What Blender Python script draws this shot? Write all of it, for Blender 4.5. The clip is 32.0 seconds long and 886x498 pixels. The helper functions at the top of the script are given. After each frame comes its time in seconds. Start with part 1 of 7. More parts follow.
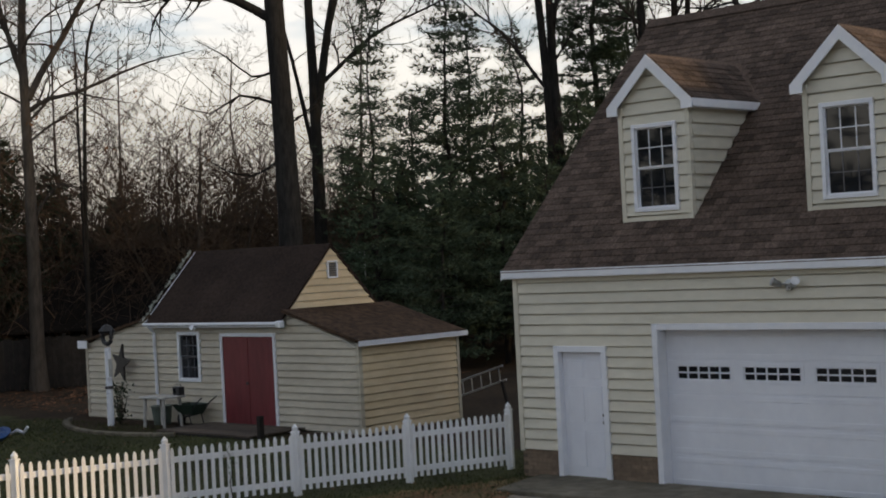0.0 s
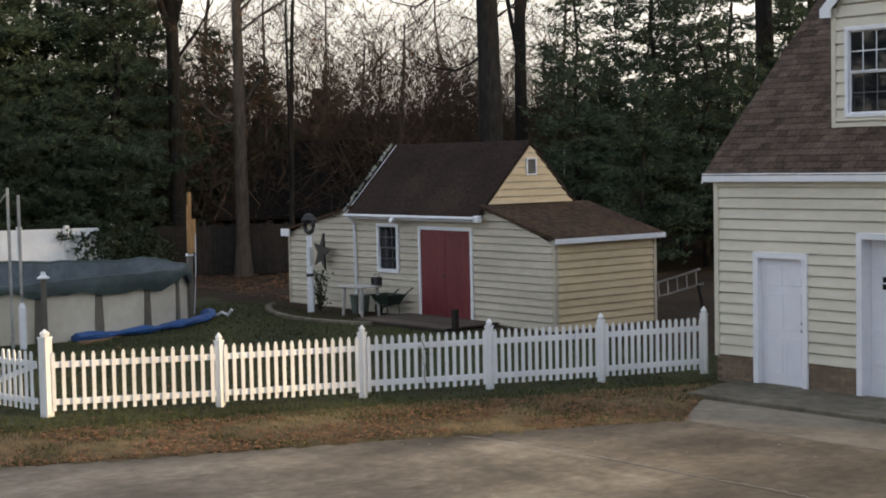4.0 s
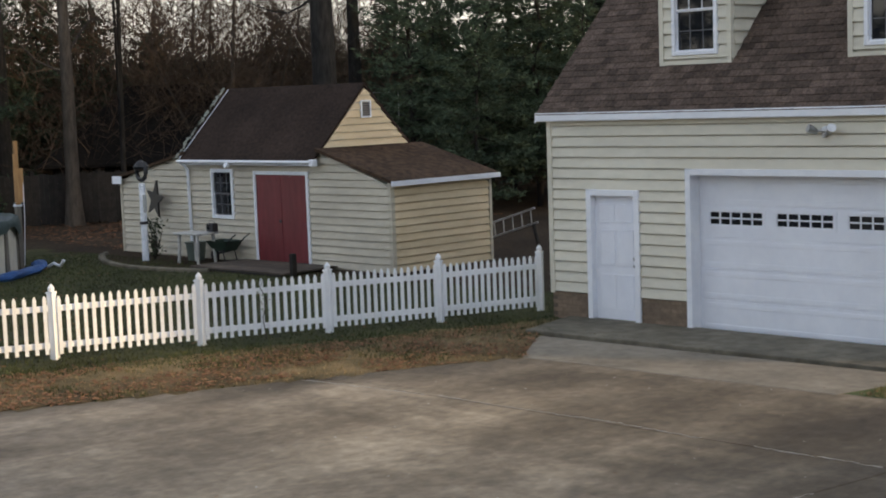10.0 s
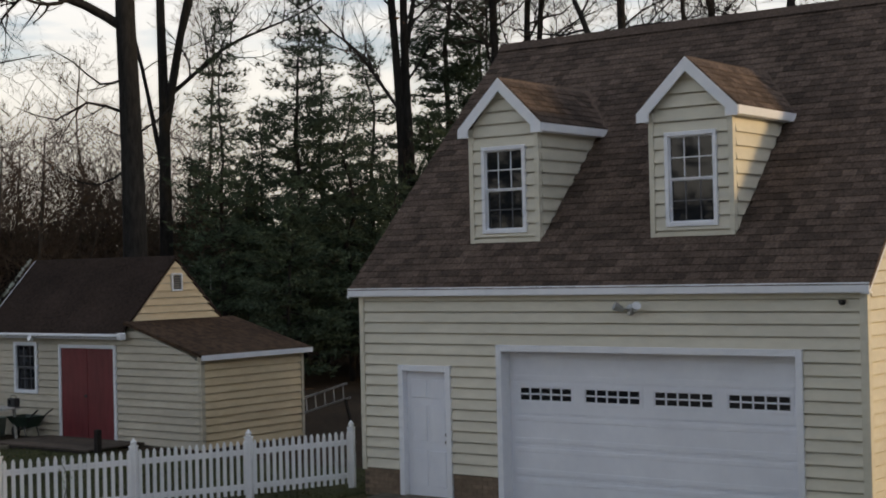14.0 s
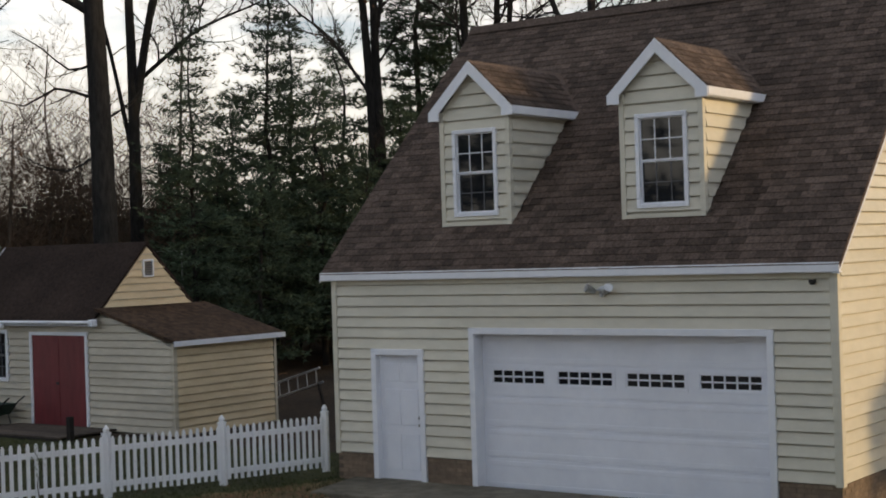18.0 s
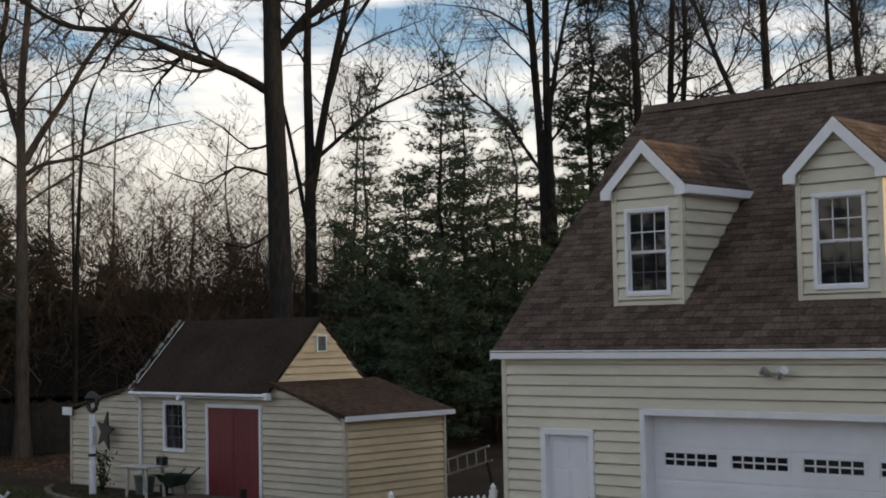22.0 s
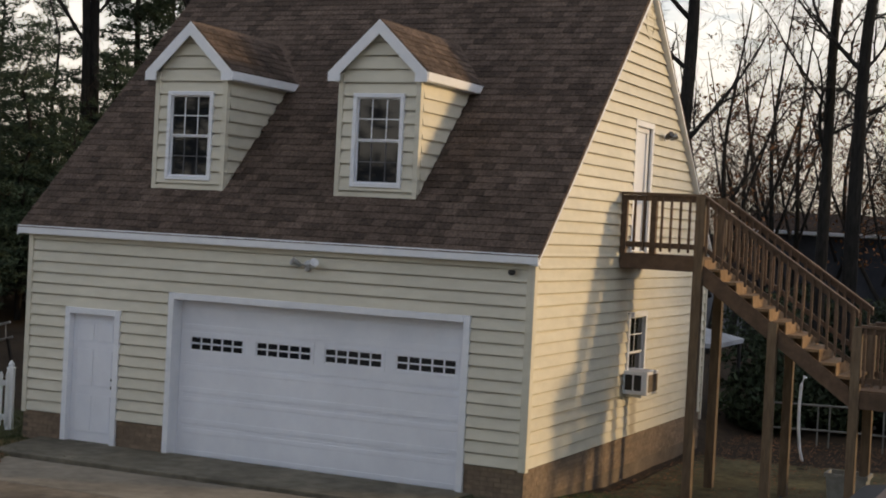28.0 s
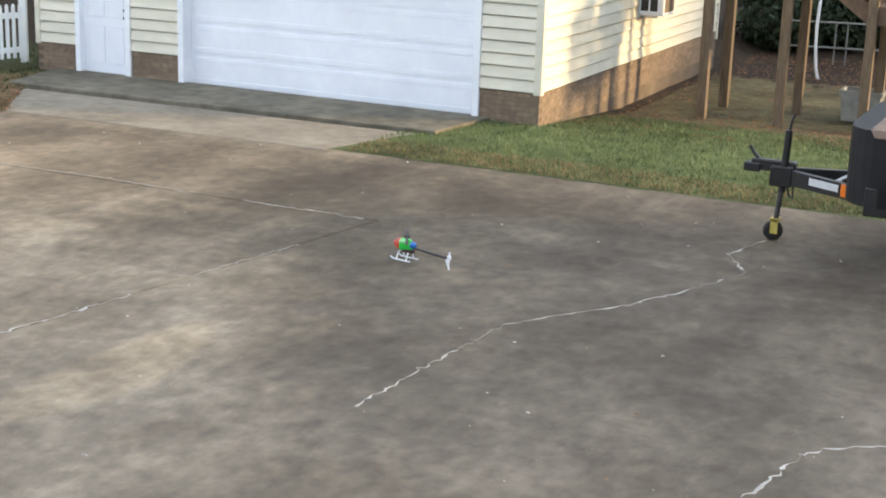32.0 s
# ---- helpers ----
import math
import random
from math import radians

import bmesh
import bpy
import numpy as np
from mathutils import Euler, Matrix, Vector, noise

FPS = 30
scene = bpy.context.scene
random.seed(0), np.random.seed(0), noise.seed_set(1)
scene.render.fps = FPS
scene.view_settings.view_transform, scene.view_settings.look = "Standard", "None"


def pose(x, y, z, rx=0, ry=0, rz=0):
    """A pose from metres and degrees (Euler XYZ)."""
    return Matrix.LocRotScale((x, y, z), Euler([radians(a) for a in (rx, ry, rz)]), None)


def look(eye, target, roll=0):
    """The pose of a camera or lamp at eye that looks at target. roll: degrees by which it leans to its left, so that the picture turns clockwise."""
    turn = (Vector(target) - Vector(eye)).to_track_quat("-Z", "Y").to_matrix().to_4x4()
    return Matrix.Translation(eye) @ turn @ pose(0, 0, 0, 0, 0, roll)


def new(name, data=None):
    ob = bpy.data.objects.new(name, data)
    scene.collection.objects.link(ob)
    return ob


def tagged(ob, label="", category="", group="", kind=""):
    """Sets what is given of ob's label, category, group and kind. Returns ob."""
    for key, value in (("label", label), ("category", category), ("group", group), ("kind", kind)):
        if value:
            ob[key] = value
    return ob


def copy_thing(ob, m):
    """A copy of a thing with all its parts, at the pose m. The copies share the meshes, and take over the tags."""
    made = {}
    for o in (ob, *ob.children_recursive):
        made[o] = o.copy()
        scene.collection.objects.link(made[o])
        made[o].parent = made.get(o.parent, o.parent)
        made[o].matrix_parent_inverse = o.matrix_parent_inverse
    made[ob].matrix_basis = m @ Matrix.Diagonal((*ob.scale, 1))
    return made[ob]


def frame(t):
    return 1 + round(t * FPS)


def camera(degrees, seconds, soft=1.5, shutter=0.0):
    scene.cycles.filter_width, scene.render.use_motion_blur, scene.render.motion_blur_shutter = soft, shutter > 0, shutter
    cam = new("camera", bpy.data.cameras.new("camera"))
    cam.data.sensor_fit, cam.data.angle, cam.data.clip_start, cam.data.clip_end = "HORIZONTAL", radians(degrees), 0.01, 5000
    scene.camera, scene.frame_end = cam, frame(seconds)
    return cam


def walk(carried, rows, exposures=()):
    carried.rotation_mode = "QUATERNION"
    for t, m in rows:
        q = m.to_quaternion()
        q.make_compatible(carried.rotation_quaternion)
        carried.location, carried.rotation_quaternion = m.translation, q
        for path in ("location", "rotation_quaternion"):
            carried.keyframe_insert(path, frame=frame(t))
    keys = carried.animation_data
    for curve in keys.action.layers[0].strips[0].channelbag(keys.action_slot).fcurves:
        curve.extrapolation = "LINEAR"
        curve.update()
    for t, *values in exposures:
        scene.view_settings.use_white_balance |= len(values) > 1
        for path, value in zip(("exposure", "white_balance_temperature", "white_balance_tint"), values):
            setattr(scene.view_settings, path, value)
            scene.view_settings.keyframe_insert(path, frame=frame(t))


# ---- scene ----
# the camera stands on one spot and turns
EYE = (7.416, -18.98, 3.72)
cam = camera(32.967, 32.0, soft=1.9)


def turned(yaw, pitch, roll):
    a, e = radians(yaw), radians(pitch)
    way = Vector((-math.sin(a) * math.cos(e), math.cos(a) * math.cos(e), math.sin(e)))
    return look(EYE, Vector(EYE) + way, roll)


# seconds, turn to the left from +y, tilt up, roll
PATH = [
    (0.0, 42.887, 0.221, -2.938), (0.5, 43.874, 1.992, -1.874), (1.0, 44.811, 3.47, -1.44),
    (1.5, 45.267, 3.689, -0.864), (2.0, 46.224, 2.0, -1.177), (2.5, 47.239, -0.823, -0.698),
    (3.0, 47.78, -3.854, -0.829), (3.5, 48.515, -5.845, -0.711), (4.0, 50.585, -3.425, -1.18),
    (4.5, 51.971, -2.248, -1.131), (6.5, 50.348, 1.215, -1.679), (7.0, 48.642, 1.405, -1.49),
    (7.5, 46.832, 0.967, -1.131), (8.0, 45.67, -1.344, -1.479), (8.5, 44.509, -3.53, -1.504),
    (9.0, 44.291, -6.088, -1.842), (9.5, 44.139, -6.762, -2.037), (10.0, 44.403, -5.789, -2.057),
    (10.5, 44.499, -4.669, -1.707), (11.0, 44.694, -4.422, -1.616), (11.5, 44.258, -4.315, -1.592),
    (12.0, 43.209, -3.894, -1.508), (12.5, 42.034, -3.253, -1.585), (13.0, 40.295, -2.333, -1.47),
    (13.5, 38.853, -1.005, -1.295), (14.0, 37.05, 0.692, -1.319), (14.5, 36.47, 3.418, -1.807),
    (16.5, 34.155, 2.908, -1.44), (17.0, 34.106, 0.872, -1.917), (17.5, 34.593, 0.432, -1.907),
    (18.0, 35.99, 0.027, -1.836), (18.5, 36.836, 0.505, -1.744), (19.0, 37.605, 0.857, -1.629),
    (19.5, 38.851, 1.299, -1.645), (20.0, 39.203, 1.507, -1.623), (20.5, 39.402, 1.652, -1.472),
    (21.0, 40.038, 2.188, -1.239), (21.5, 41.087, 2.555, -1.157), (22.0, 42.454, 3.184, -1.039),
    (22.5, 43.122, 3.087, -1.124), (23.0, 43.077, 3.217, -1.099), (23.5, 43.242, 3.383, -1.078),
    (24.0, 44.916, 3.835, -1.291), (24.4, 46.566, 3.877, -0.968), (24.5, 46.845, 4.02, -1.441),
    (26.5, 40.109, 1.968, -1.14), (27.0, 35.233, 1.089, -0.056), (27.5, 30.859, 0.22, 0.74),
    (27.6, 29.803, 0.37, 1.377), (27.8, 27.42, 0.07, 2.15), (28.0, 24.853, -0.875, 2.961), (28.4, 23.19, -2.406, 3.224),
    (28.5, 23.082, -2.821, 3.213), (29.0, 22.904, -6.78, 2.769), (29.4, 23.135, -9.495, 2.442),
    (29.5, 23.193, -9.737, 2.347), (30.0, 23.405, -12.564, 2.435), (30.5, 23.847, -13.686, 2.165),
    (31.0, 23.973, -15.137, 1.933), (31.5, 24.52, -15.144, 2.055), (32.0, 24.839, -15.176, 1.911),
]
EXPOSURE = [(0, -1.01, 6500, 10), (1, -1.22, 6540, 10), (2, -1.07, 6500, 10), (3, -0.16, 6600, 10), (4, -0.36, 6500, 10), (7, -1.04, 6500, 10), (8, -0.89, 6600, 10), (9, -0.42, 6500, 10), (10, -0.28, 6380, 9), (12, -0.44, 6350, 9), (13, -0.51, 6350, 9), (14, -1.05, 6500, 10), (17, -0.86, 6500, 10), (19, -0.88, 6500, 10), (21, -0.93, 6500, 10), (24, -0.95, 6540, 10), (27, -0.96, 6500, 10), (28, -0.87, 6680, 11), (29, -0.06, 6500, 10), (30, 0.59, 6420, 7), (31, 0.79, 6400, 7), (32, 0.85, 6370, 7)]
walk(cam, [(t, turned(a, b, c)) for t, a, b, c in PATH], EXPOSURE)

# ---- sky and sun ----
SUN_TURN, SUN_UP = 25.0, 11.0      # degrees from +x towards +y, and above the horizon
world = bpy.data.worlds.new("sky")
scene.world = world
world.use_nodes = True
wn, wl = world.node_tree.nodes, world.node_tree.links
wn.clear()
w_out, w_bg = wn.new("ShaderNodeOutputWorld"), wn.new("ShaderNodeBackground")
w_sky, w_co = wn.new("ShaderNodeTexSky"), wn.new("ShaderNodeTexCoord")
w_sky.sky_type, w_sky.sun_disc = "NISHITA", False
w_sky.sun_elevation, w_sky.sun_rotation = radians(SUN_UP), radians(90 - SUN_TURN)
w_sky.air_density, w_sky.dust_density, w_sky.ozone_density = 1.0, 0.8, 2.0
w_map, w_cl, w_ramp, w_mix = wn.new("ShaderNodeMapping"), wn.new("ShaderNodeTexNoise"), wn.new("ShaderNodeValToRGB"), wn.new("ShaderNodeMixRGB")
w_map.inputs["Scale"].default_value = (1.6, 1.6, 9.0)
w_cl.inputs["Scale"].default_value, w_cl.inputs["Detail"].default_value, w_cl.inputs["Roughness"].default_value = 3.6, 9, 0.58
w_ramp.color_ramp.elements[0].position, w_ramp.color_ramp.elements[1].position = 0.40, 0.60
w_sep, w_low = wn.new("ShaderNodeSeparateXYZ"), wn.new("ShaderNodeValToRGB")
w_low.color_ramp.elements[0].position, w_low.color_ramp.elements[0].color = 0.02, (1.98, 1.80, 1.50, 1)
w_low.color_ramp.elements[1].position, w_low.color_ramp.elements[1].color = 0.52, (1.38, 1.34, 1.28, 1)
w_mid = w_low.color_ramp.elements.new(0.13)
w_mid.color = (2.05, 1.97, 1.81, 1)
w_high = w_low.color_ramp.elements.new(0.24)
w_high.color = (2.0, 2.01, 2.04, 1)
w_gain = wn.new("ShaderNodeVectorMath")
w_gain.operation = "SCALE"
w_gain.inputs["Scale"].default_value = 10.5
wl.new(w_co.outputs["Generated"], w_sep.inputs[0])
wl.new(w_sep.outputs["Z"], w_low.inputs[0])
wl.new(w_low.outputs[0], w_gain.inputs[0])
wl.new(w_gain.outputs[0], w_mix.inputs[2])
wl.new(w_co.outputs["Generated"], w_map.inputs["Vector"])
wl.new(w_map.outputs[0], w_cl.inputs["Vector"])
wl.new(w_cl.outputs["Fac"], w_ramp.inputs[0])
w_band, w_cover = wn.new("ShaderNodeMapRange"), wn.new("ShaderNodeMath")
w_band.inputs["From Min"].default_value, w_band.inputs["From Max"].default_value = 0.10, 0.19
w_band.inputs["To Min"].default_value, w_band.inputs["To Max"].default_value = 1.0, 0.0
w_cover.operation, w_cover.use_clamp = "ADD", True
wl.new(w_sep.outputs["Z"], w_band.inputs[0])
wl.new(w_ramp.outputs[0], w_cover.inputs[0])
wl.new(w_band.outputs[0], w_cover.inputs[1])
wl.new(w_cover.outputs[0], w_mix.inputs[0])
w_air = wn.new("ShaderNodeVectorMath")
w_air.operation = "MULTIPLY"
w_air.inputs[1].default_value = (3.7, 3.6, 3.75)
wl.new(w_sky.outputs[0], w_air.inputs[0])
wl.new(w_air.outputs[0], w_mix.inputs[1])
wl.new(w_mix.outputs[0], w_bg.inputs[0])
w_bg.inputs[1].default_value = 0.096
wl.new(w_bg.outputs[0], w_out.inputs[0])

sun = new("sun", bpy.data.lights.new("sun", "SUN"))
sun.data.energy, sun.data.angle, sun.data.color = 4.5, radians(4.5), (1.0, 0.70, 0.36)
_a, _e = radians(SUN_TURN), radians(SUN_UP)
sun.matrix_world = look(Vector((math.cos(_a) * math.cos(_e), math.sin(_a) * math.cos(_e), math.sin(_e))) * 60, (0, 0, 0))

# ---- helpers of this scene ----
def part(name, data, material, parent=None, label="", smooth=False):
    """One mesh object, from a bmesh or from (verts, faces)."""
    me = bpy.data.meshes.new(name)
    if isinstance(data, tuple):
        me.from_pydata(data[0], [], data[1])
    else:
        data.to_mesh(me)
        data.free()
    if material:
        me.materials.append(material)
    if smooth:
        me.shade_smooth()
    ob = new(name, me)
    ob.parent = parent
    if label:
        ob["label"] = label
    return ob


def same(name, me, m, parent):
    """Another object on a mesh that is there already."""
    ob = new(name, me)
    ob.parent = parent
    ob.matrix_basis = m
    return ob


def empty(name, m=None):
    ob = new(name)
    if m is not None:
        ob.matrix_basis = m
    return ob


def box(bm, x0, x1, y0, y1, z0, z1, bevel=0.0, m=None):
    r = bmesh.ops.create_cube(bm, size=1, matrix=Matrix.Translation(((x0 + x1) / 2, (y0 + y1) / 2, (z0 + z1) / 2)) @ Matrix.Diagonal((x1 - x0, y1 - y0, z1 - z0, 1)))
    vs = r["verts"]
    if bevel:
        es = list({e for v in vs for e in v.link_edges})
        b = bmesh.ops.bevel(bm, geom=es, offset=bevel, segments=1, affect="EDGES")
        vs = list({v for f in b["faces"] for v in f.verts} | {v for v in vs if v.is_valid})
    if m is not None:
        bmesh.ops.transform(bm, matrix=m, verts=vs)
    return bm


def boxes(*rows, bevel=0.0):
    bm = bmesh.new()
    for r in rows:
        box(bm, *r, bevel=bevel)
    return bm


def prism(poly, depth, axis="y", at=0.0):
    """A polygon of (a, b) drawn out from at to at + depth along an axis; (a, b) are the two other axes in order."""
    n, vs = len(poly), []
    for d in (at, at + depth):
        for a, b in poly:
            vs.append({"x": (d, a, b), "y": (a, d, b), "z": (a, b, d)}[axis])
    fs = [tuple(range(n)), tuple(range(2 * n - 1, n - 1, -1))] + [(i, i + n, (i + 1) % n + n, (i + 1) % n) for i in range(n)]
    bm = bmesh.new()
    bv = [bm.verts.new(v) for v in vs]
    for f in fs:
        bm.faces.new([bv[i] for i in f])
    bmesh.ops.recalc_face_normals(bm, faces=bm.faces)
    return bm


def tube(V, F, pts, radii, sides=6, cap=True):
    """Adds a tube along pts to the lists of corners and faces."""
    base, n = len(V), len(pts)
    for i, p in enumerate(pts):
        d = (Vector(pts[min(i + 1, n - 1)]) - Vector(pts[max(i - 1, 0)])).normalized()
        side = d.cross(Vector((0.3, 0.2, 1)) if abs(d.z) < 0.9 else Vector((1, 0, 0))).normalized()
        up = side.cross(d)
        for k in range(sides):
            a = 2 * math.pi * k / sides
            V.append(tuple(Vector(p) + (side * math.cos(a) + up * math.sin(a)) * radii[i]))
    for i in range(n - 1):
        for k in range(sides):
            a, b = base + i * sides + k, base + i * sides + (k + 1) % sides
            F.append((a, b, b + sides, a + sides))
    if cap:
        F.append(tuple(base + k for k in reversed(range(sides))))
        F.append(tuple(base + (n - 1) * sides + k for k in range(sides)))


def pipe(pts, r, sides=8):
    V, F = [], []
    tube(V, F, pts, [r] * len(pts) if not isinstance(r, (list, tuple)) else r, sides)
    return V, F


def lathe(profile, sides=20, centre=(0, 0)):
    """A turned body from (radius, z) rows."""
    V, F = [], []
    for r, z in profile:
        for k in range(sides):
            a = 2 * math.pi * k / sides
            V.append((centre[0] + r * math.cos(a), centre[1] + r * math.sin(a), z))
    for i in range(len(profile) - 1):
        for k in range(sides):
            a, b = i * sides + k, i * sides + (k + 1) % sides
            F.append((a, b, b + sides, a + sides))
    F.append(tuple(reversed(range(sides))))
    F.append(tuple((len(profile) - 1) * sides + k for k in range(sides)))
    return V, F


def leaf(V, F, c, s, rng):
    a, b = Vector((rng.gauss(0, 1), rng.gauss(0, 1), rng.gauss(0, 1))).normalized(), Vector((rng.gauss(0, 1), rng.gauss(0, 1), rng.gauss(0, 1))).normalized()
    k = len(V)
    V.extend((tuple(c - a * s), tuple(c + b * s * 0.6), tuple(c + a * s), tuple(c - b * s * 0.6)))
    F.append((k, k + 1, k + 2, k + 3))


# ---- materials ----
def mat(name, c1, c2, scale=8.0, rough=0.6, bump=0.2, bscale=None, metal=0.0, rnd=0.0, island=0.0, stretch=(1, 1, 1), large=0.25, lscale=None, spec=0.5, dist=0.01):
    """Two colours mixed by fine noise, a broad unevenness, a shade of its own for each piece, and fine relief."""
    m = bpy.data.materials.new(name)
    m.use_nodes = True
    n, l = m.node_tree.nodes, m.node_tree.links
    b = n["Principled BSDF"]
    b.inputs["Roughness"].default_value, b.inputs["Metallic"].default_value = rough, metal
    b.inputs["Specular IOR Level"].default_value = spec
    g, mp, n1, rp, mx = n.new("ShaderNodeNewGeometry"), n.new("ShaderNodeMapping"), n.new("ShaderNodeTexNoise"), n.new("ShaderNodeValToRGB"), n.new("ShaderNodeMixRGB")
    mp.inputs["Scale"].default_value = stretch
    l.new(g.outputs["Position"], mp.inputs["Vector"])
    n1.inputs["Scale"].default_value, n1.inputs["Detail"].default_value, n1.inputs["Roughness"].default_value = scale, 6, 0.62
    l.new(mp.outputs[0], n1.inputs["Vector"])
    rp.color_ramp.elements[0].position, rp.color_ramp.elements[1].position = 0.32, 0.68
    l.new(n1.outputs["Fac"], rp.inputs[0])
    l.new(rp.outputs[0], mx.inputs[0])
    mx.inputs[1].default_value, mx.inputs[2].default_value = (*c1, 1), (*c2, 1)
    n2, m2 = n.new("ShaderNodeTexNoise"), n.new("ShaderNodeMapRange")
    n2.inputs["Scale"].default_value, n2.inputs["Detail"].default_value = lscale or scale * 0.09, 3
    l.new(mp.outputs[0], n2.inputs["Vector"])
    m2.inputs["From Min"].default_value, m2.inputs["From Max"].default_value = 0.3, 0.7
    m2.inputs["To Min"].default_value, m2.inputs["To Max"].default_value = 1 - large, 1 + large
    l.new(n2.outputs["Fac"], m2.inputs[0])
    value = m2.outputs[0]
    for amount, node, socket in ((rnd, "ShaderNodeObjectInfo", "Random"), (island, "ShaderNodeNewGeometry", "Random Per Island")):
        if amount:
            o, r, k = n.new(node), n.new("ShaderNodeMapRange"), n.new("ShaderNodeMath")
            r.inputs["To Min"].default_value, r.inputs["To Max"].default_value = 1 - amount, 1 + amount
            k.operation = "MULTIPLY"
            l.new(o.outputs[socket], r.inputs[0])
            l.new(r.outputs[0], k.inputs[0])
            l.new(value, k.inputs[1])
            value = k.outputs[0]
    h = n.new("ShaderNodeVectorMath")
    h.operation = "SCALE"
    l.new(mx.outputs[0], h.inputs[0])
    l.new(value, h.inputs["Scale"])
    l.new(h.outputs[0], b.inputs["Base Color"])
    if bump:
        n3, bp = n.new("ShaderNodeTexNoise"), n.new("ShaderNodeBump")
        n3.inputs["Scale"].default_value, n3.inputs["Detail"].default_value = bscale or scale * 3, 4
        l.new(mp.outputs[0], n3.inputs["Vector"])
        bp.inputs["Strength"].default_value, bp.inputs["Distance"].default_value = bump, dist
        l.new(n3.outputs["Fac"], bp.inputs["Height"])
        l.new(bp.outputs[0], b.inputs["Normal"])
    return m


def glass_mat(name, tint, rough=0.03):
    m = bpy.data.materials.new(name)
    m.use_nodes = True
    b = m.node_tree.nodes["Principled BSDF"]
    b.inputs["Base Color"].default_value = (*tint, 1)
    b.inputs["Roughness"].default_value, b.inputs["IOR"].default_value, b.inputs["Specular IOR Level"].default_value = rough, 1.5, 0.5
    return m


VINYL = mat("vinyl_siding", (0.62, 0.592, 0.49), (0.69, 0.657, 0.55), 3.0, 0.5, 0.12, 60, rnd=0.03, large=0.07, lscale=0.5, stretch=(1, 1, 2.5))
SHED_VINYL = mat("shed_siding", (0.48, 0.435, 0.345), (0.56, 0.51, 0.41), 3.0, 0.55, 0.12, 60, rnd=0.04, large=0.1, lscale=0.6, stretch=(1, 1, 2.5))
# SHED_VINYL tinted warm: the glow on the shed's sun-facing side is in the colour
SIDE_VINYL = mat("glow_tinted_siding", (0.60, 0.475, 0.295), (0.68, 0.55, 0.355), 3.0, 0.55, 0.12, 60, rnd=0.04, large=0.1, lscale=0.6, stretch=(1, 1, 2.5))
WHITE = mat("white_paint", (0.78, 0.81, 0.87), (0.85, 0.87, 0.92), 6, 0.45, 0.1, 80, large=0.05, lscale=0.8)
PVC = mat("white_vinyl_fence", (0.85, 0.87, 0.90), (0.91, 0.925, 0.945), 9, 0.4, 0.08, 90, large=0.1, lscale=1.2)
DOOR_WHITE = mat("door_paint", (0.78, 0.81, 0.89), (0.84, 0.87, 0.94), 3, 0.42, 0.08, 70, large=0.04, lscale=0.7)
SHINGLE = mat("asphalt_shingle", (0.054, 0.040, 0.033), (0.132, 0.097, 0.078), 22, 0.95, 0.7, 260, rnd=0.34, island=0.38, large=0.2, lscale=0.9, spec=0.2)
WING_ROOF = mat("leaf_strewn_shingle", (0.030, 0.020, 0.014), (0.098, 0.062, 0.040), 7, 0.97, 0.7, 150, large=0.35, lscale=0.8, spec=0.15)
SHED_SHINGLE = mat("old_shed_shingle", (0.020, 0.014, 0.012), (0.05, 0.034, 0.027), 14, 0.97, 0.7, 180, rnd=0.2, island=0.2, large=0.3, lscale=0.7, spec=0.15)
BRICK = mat("foundation_brick", (0.15, 0.11, 0.078), (0.235, 0.175, 0.125), 9, 0.9, 0.5, 120, rnd=0.16, island=0.16, large=0.15)
MORTAR = mat("mortar", (0.135, 0.104, 0.076), (0.19, 0.148, 0.11), 20, 0.95, 0.5, 160)
GLASS = glass_mat("window_glass", (0.012, 0.014, 0.018))
BLIND = mat("dark_room", (0.012, 0.012, 0.013), (0.022, 0.021, 0.02), 2, 0.9, 0)
RED = mat("red_door_paint", (0.125, 0.015, 0.020), (0.172, 0.025, 0.029), 3, 0.55, 0.2, 40, large=0.15, lscale=0.9, stretch=(3, 3, 0.6))
DECKWOOD = mat("stained_deck_wood", (0.075, 0.046, 0.03), (0.14, 0.088, 0.056), 7, 0.7, 0.3, 50, rnd=0.15, large=0.2, stretch=(1, 1, 1))
POSTWOOD = mat("weathered_post_wood", (0.105, 0.073, 0.047), (0.185, 0.135, 0.088), 6, 0.75, 0.3, 50, rnd=0.15, large=0.25, stretch=(3, 3, 0.5))
TREAD = mat("raw_tread_wood", (0.18, 0.11, 0.058), (0.28, 0.18, 0.096), 7, 0.7, 0.3, 50, rnd=0.12, large=0.2)
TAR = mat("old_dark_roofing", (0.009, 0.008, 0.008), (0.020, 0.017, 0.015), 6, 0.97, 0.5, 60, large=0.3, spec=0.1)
# old timber kept near black: the wood's shade is part of this colour
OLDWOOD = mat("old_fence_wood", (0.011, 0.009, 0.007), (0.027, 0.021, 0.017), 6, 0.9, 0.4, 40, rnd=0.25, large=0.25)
# BARK is darkened for unlit trunks; the _WARM tones carry the low sun's glow
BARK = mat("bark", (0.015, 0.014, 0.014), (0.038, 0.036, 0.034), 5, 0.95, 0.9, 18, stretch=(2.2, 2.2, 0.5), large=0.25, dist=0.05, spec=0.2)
BARK_WARM = mat("warm_lit_bark", (0.051, 0.043, 0.035), (0.108, 0.090, 0.075), 5, 0.95, 0.9, 18, stretch=(2.2, 2.2, 0.5), large=0.25, dist=0.05, spec=0.2)
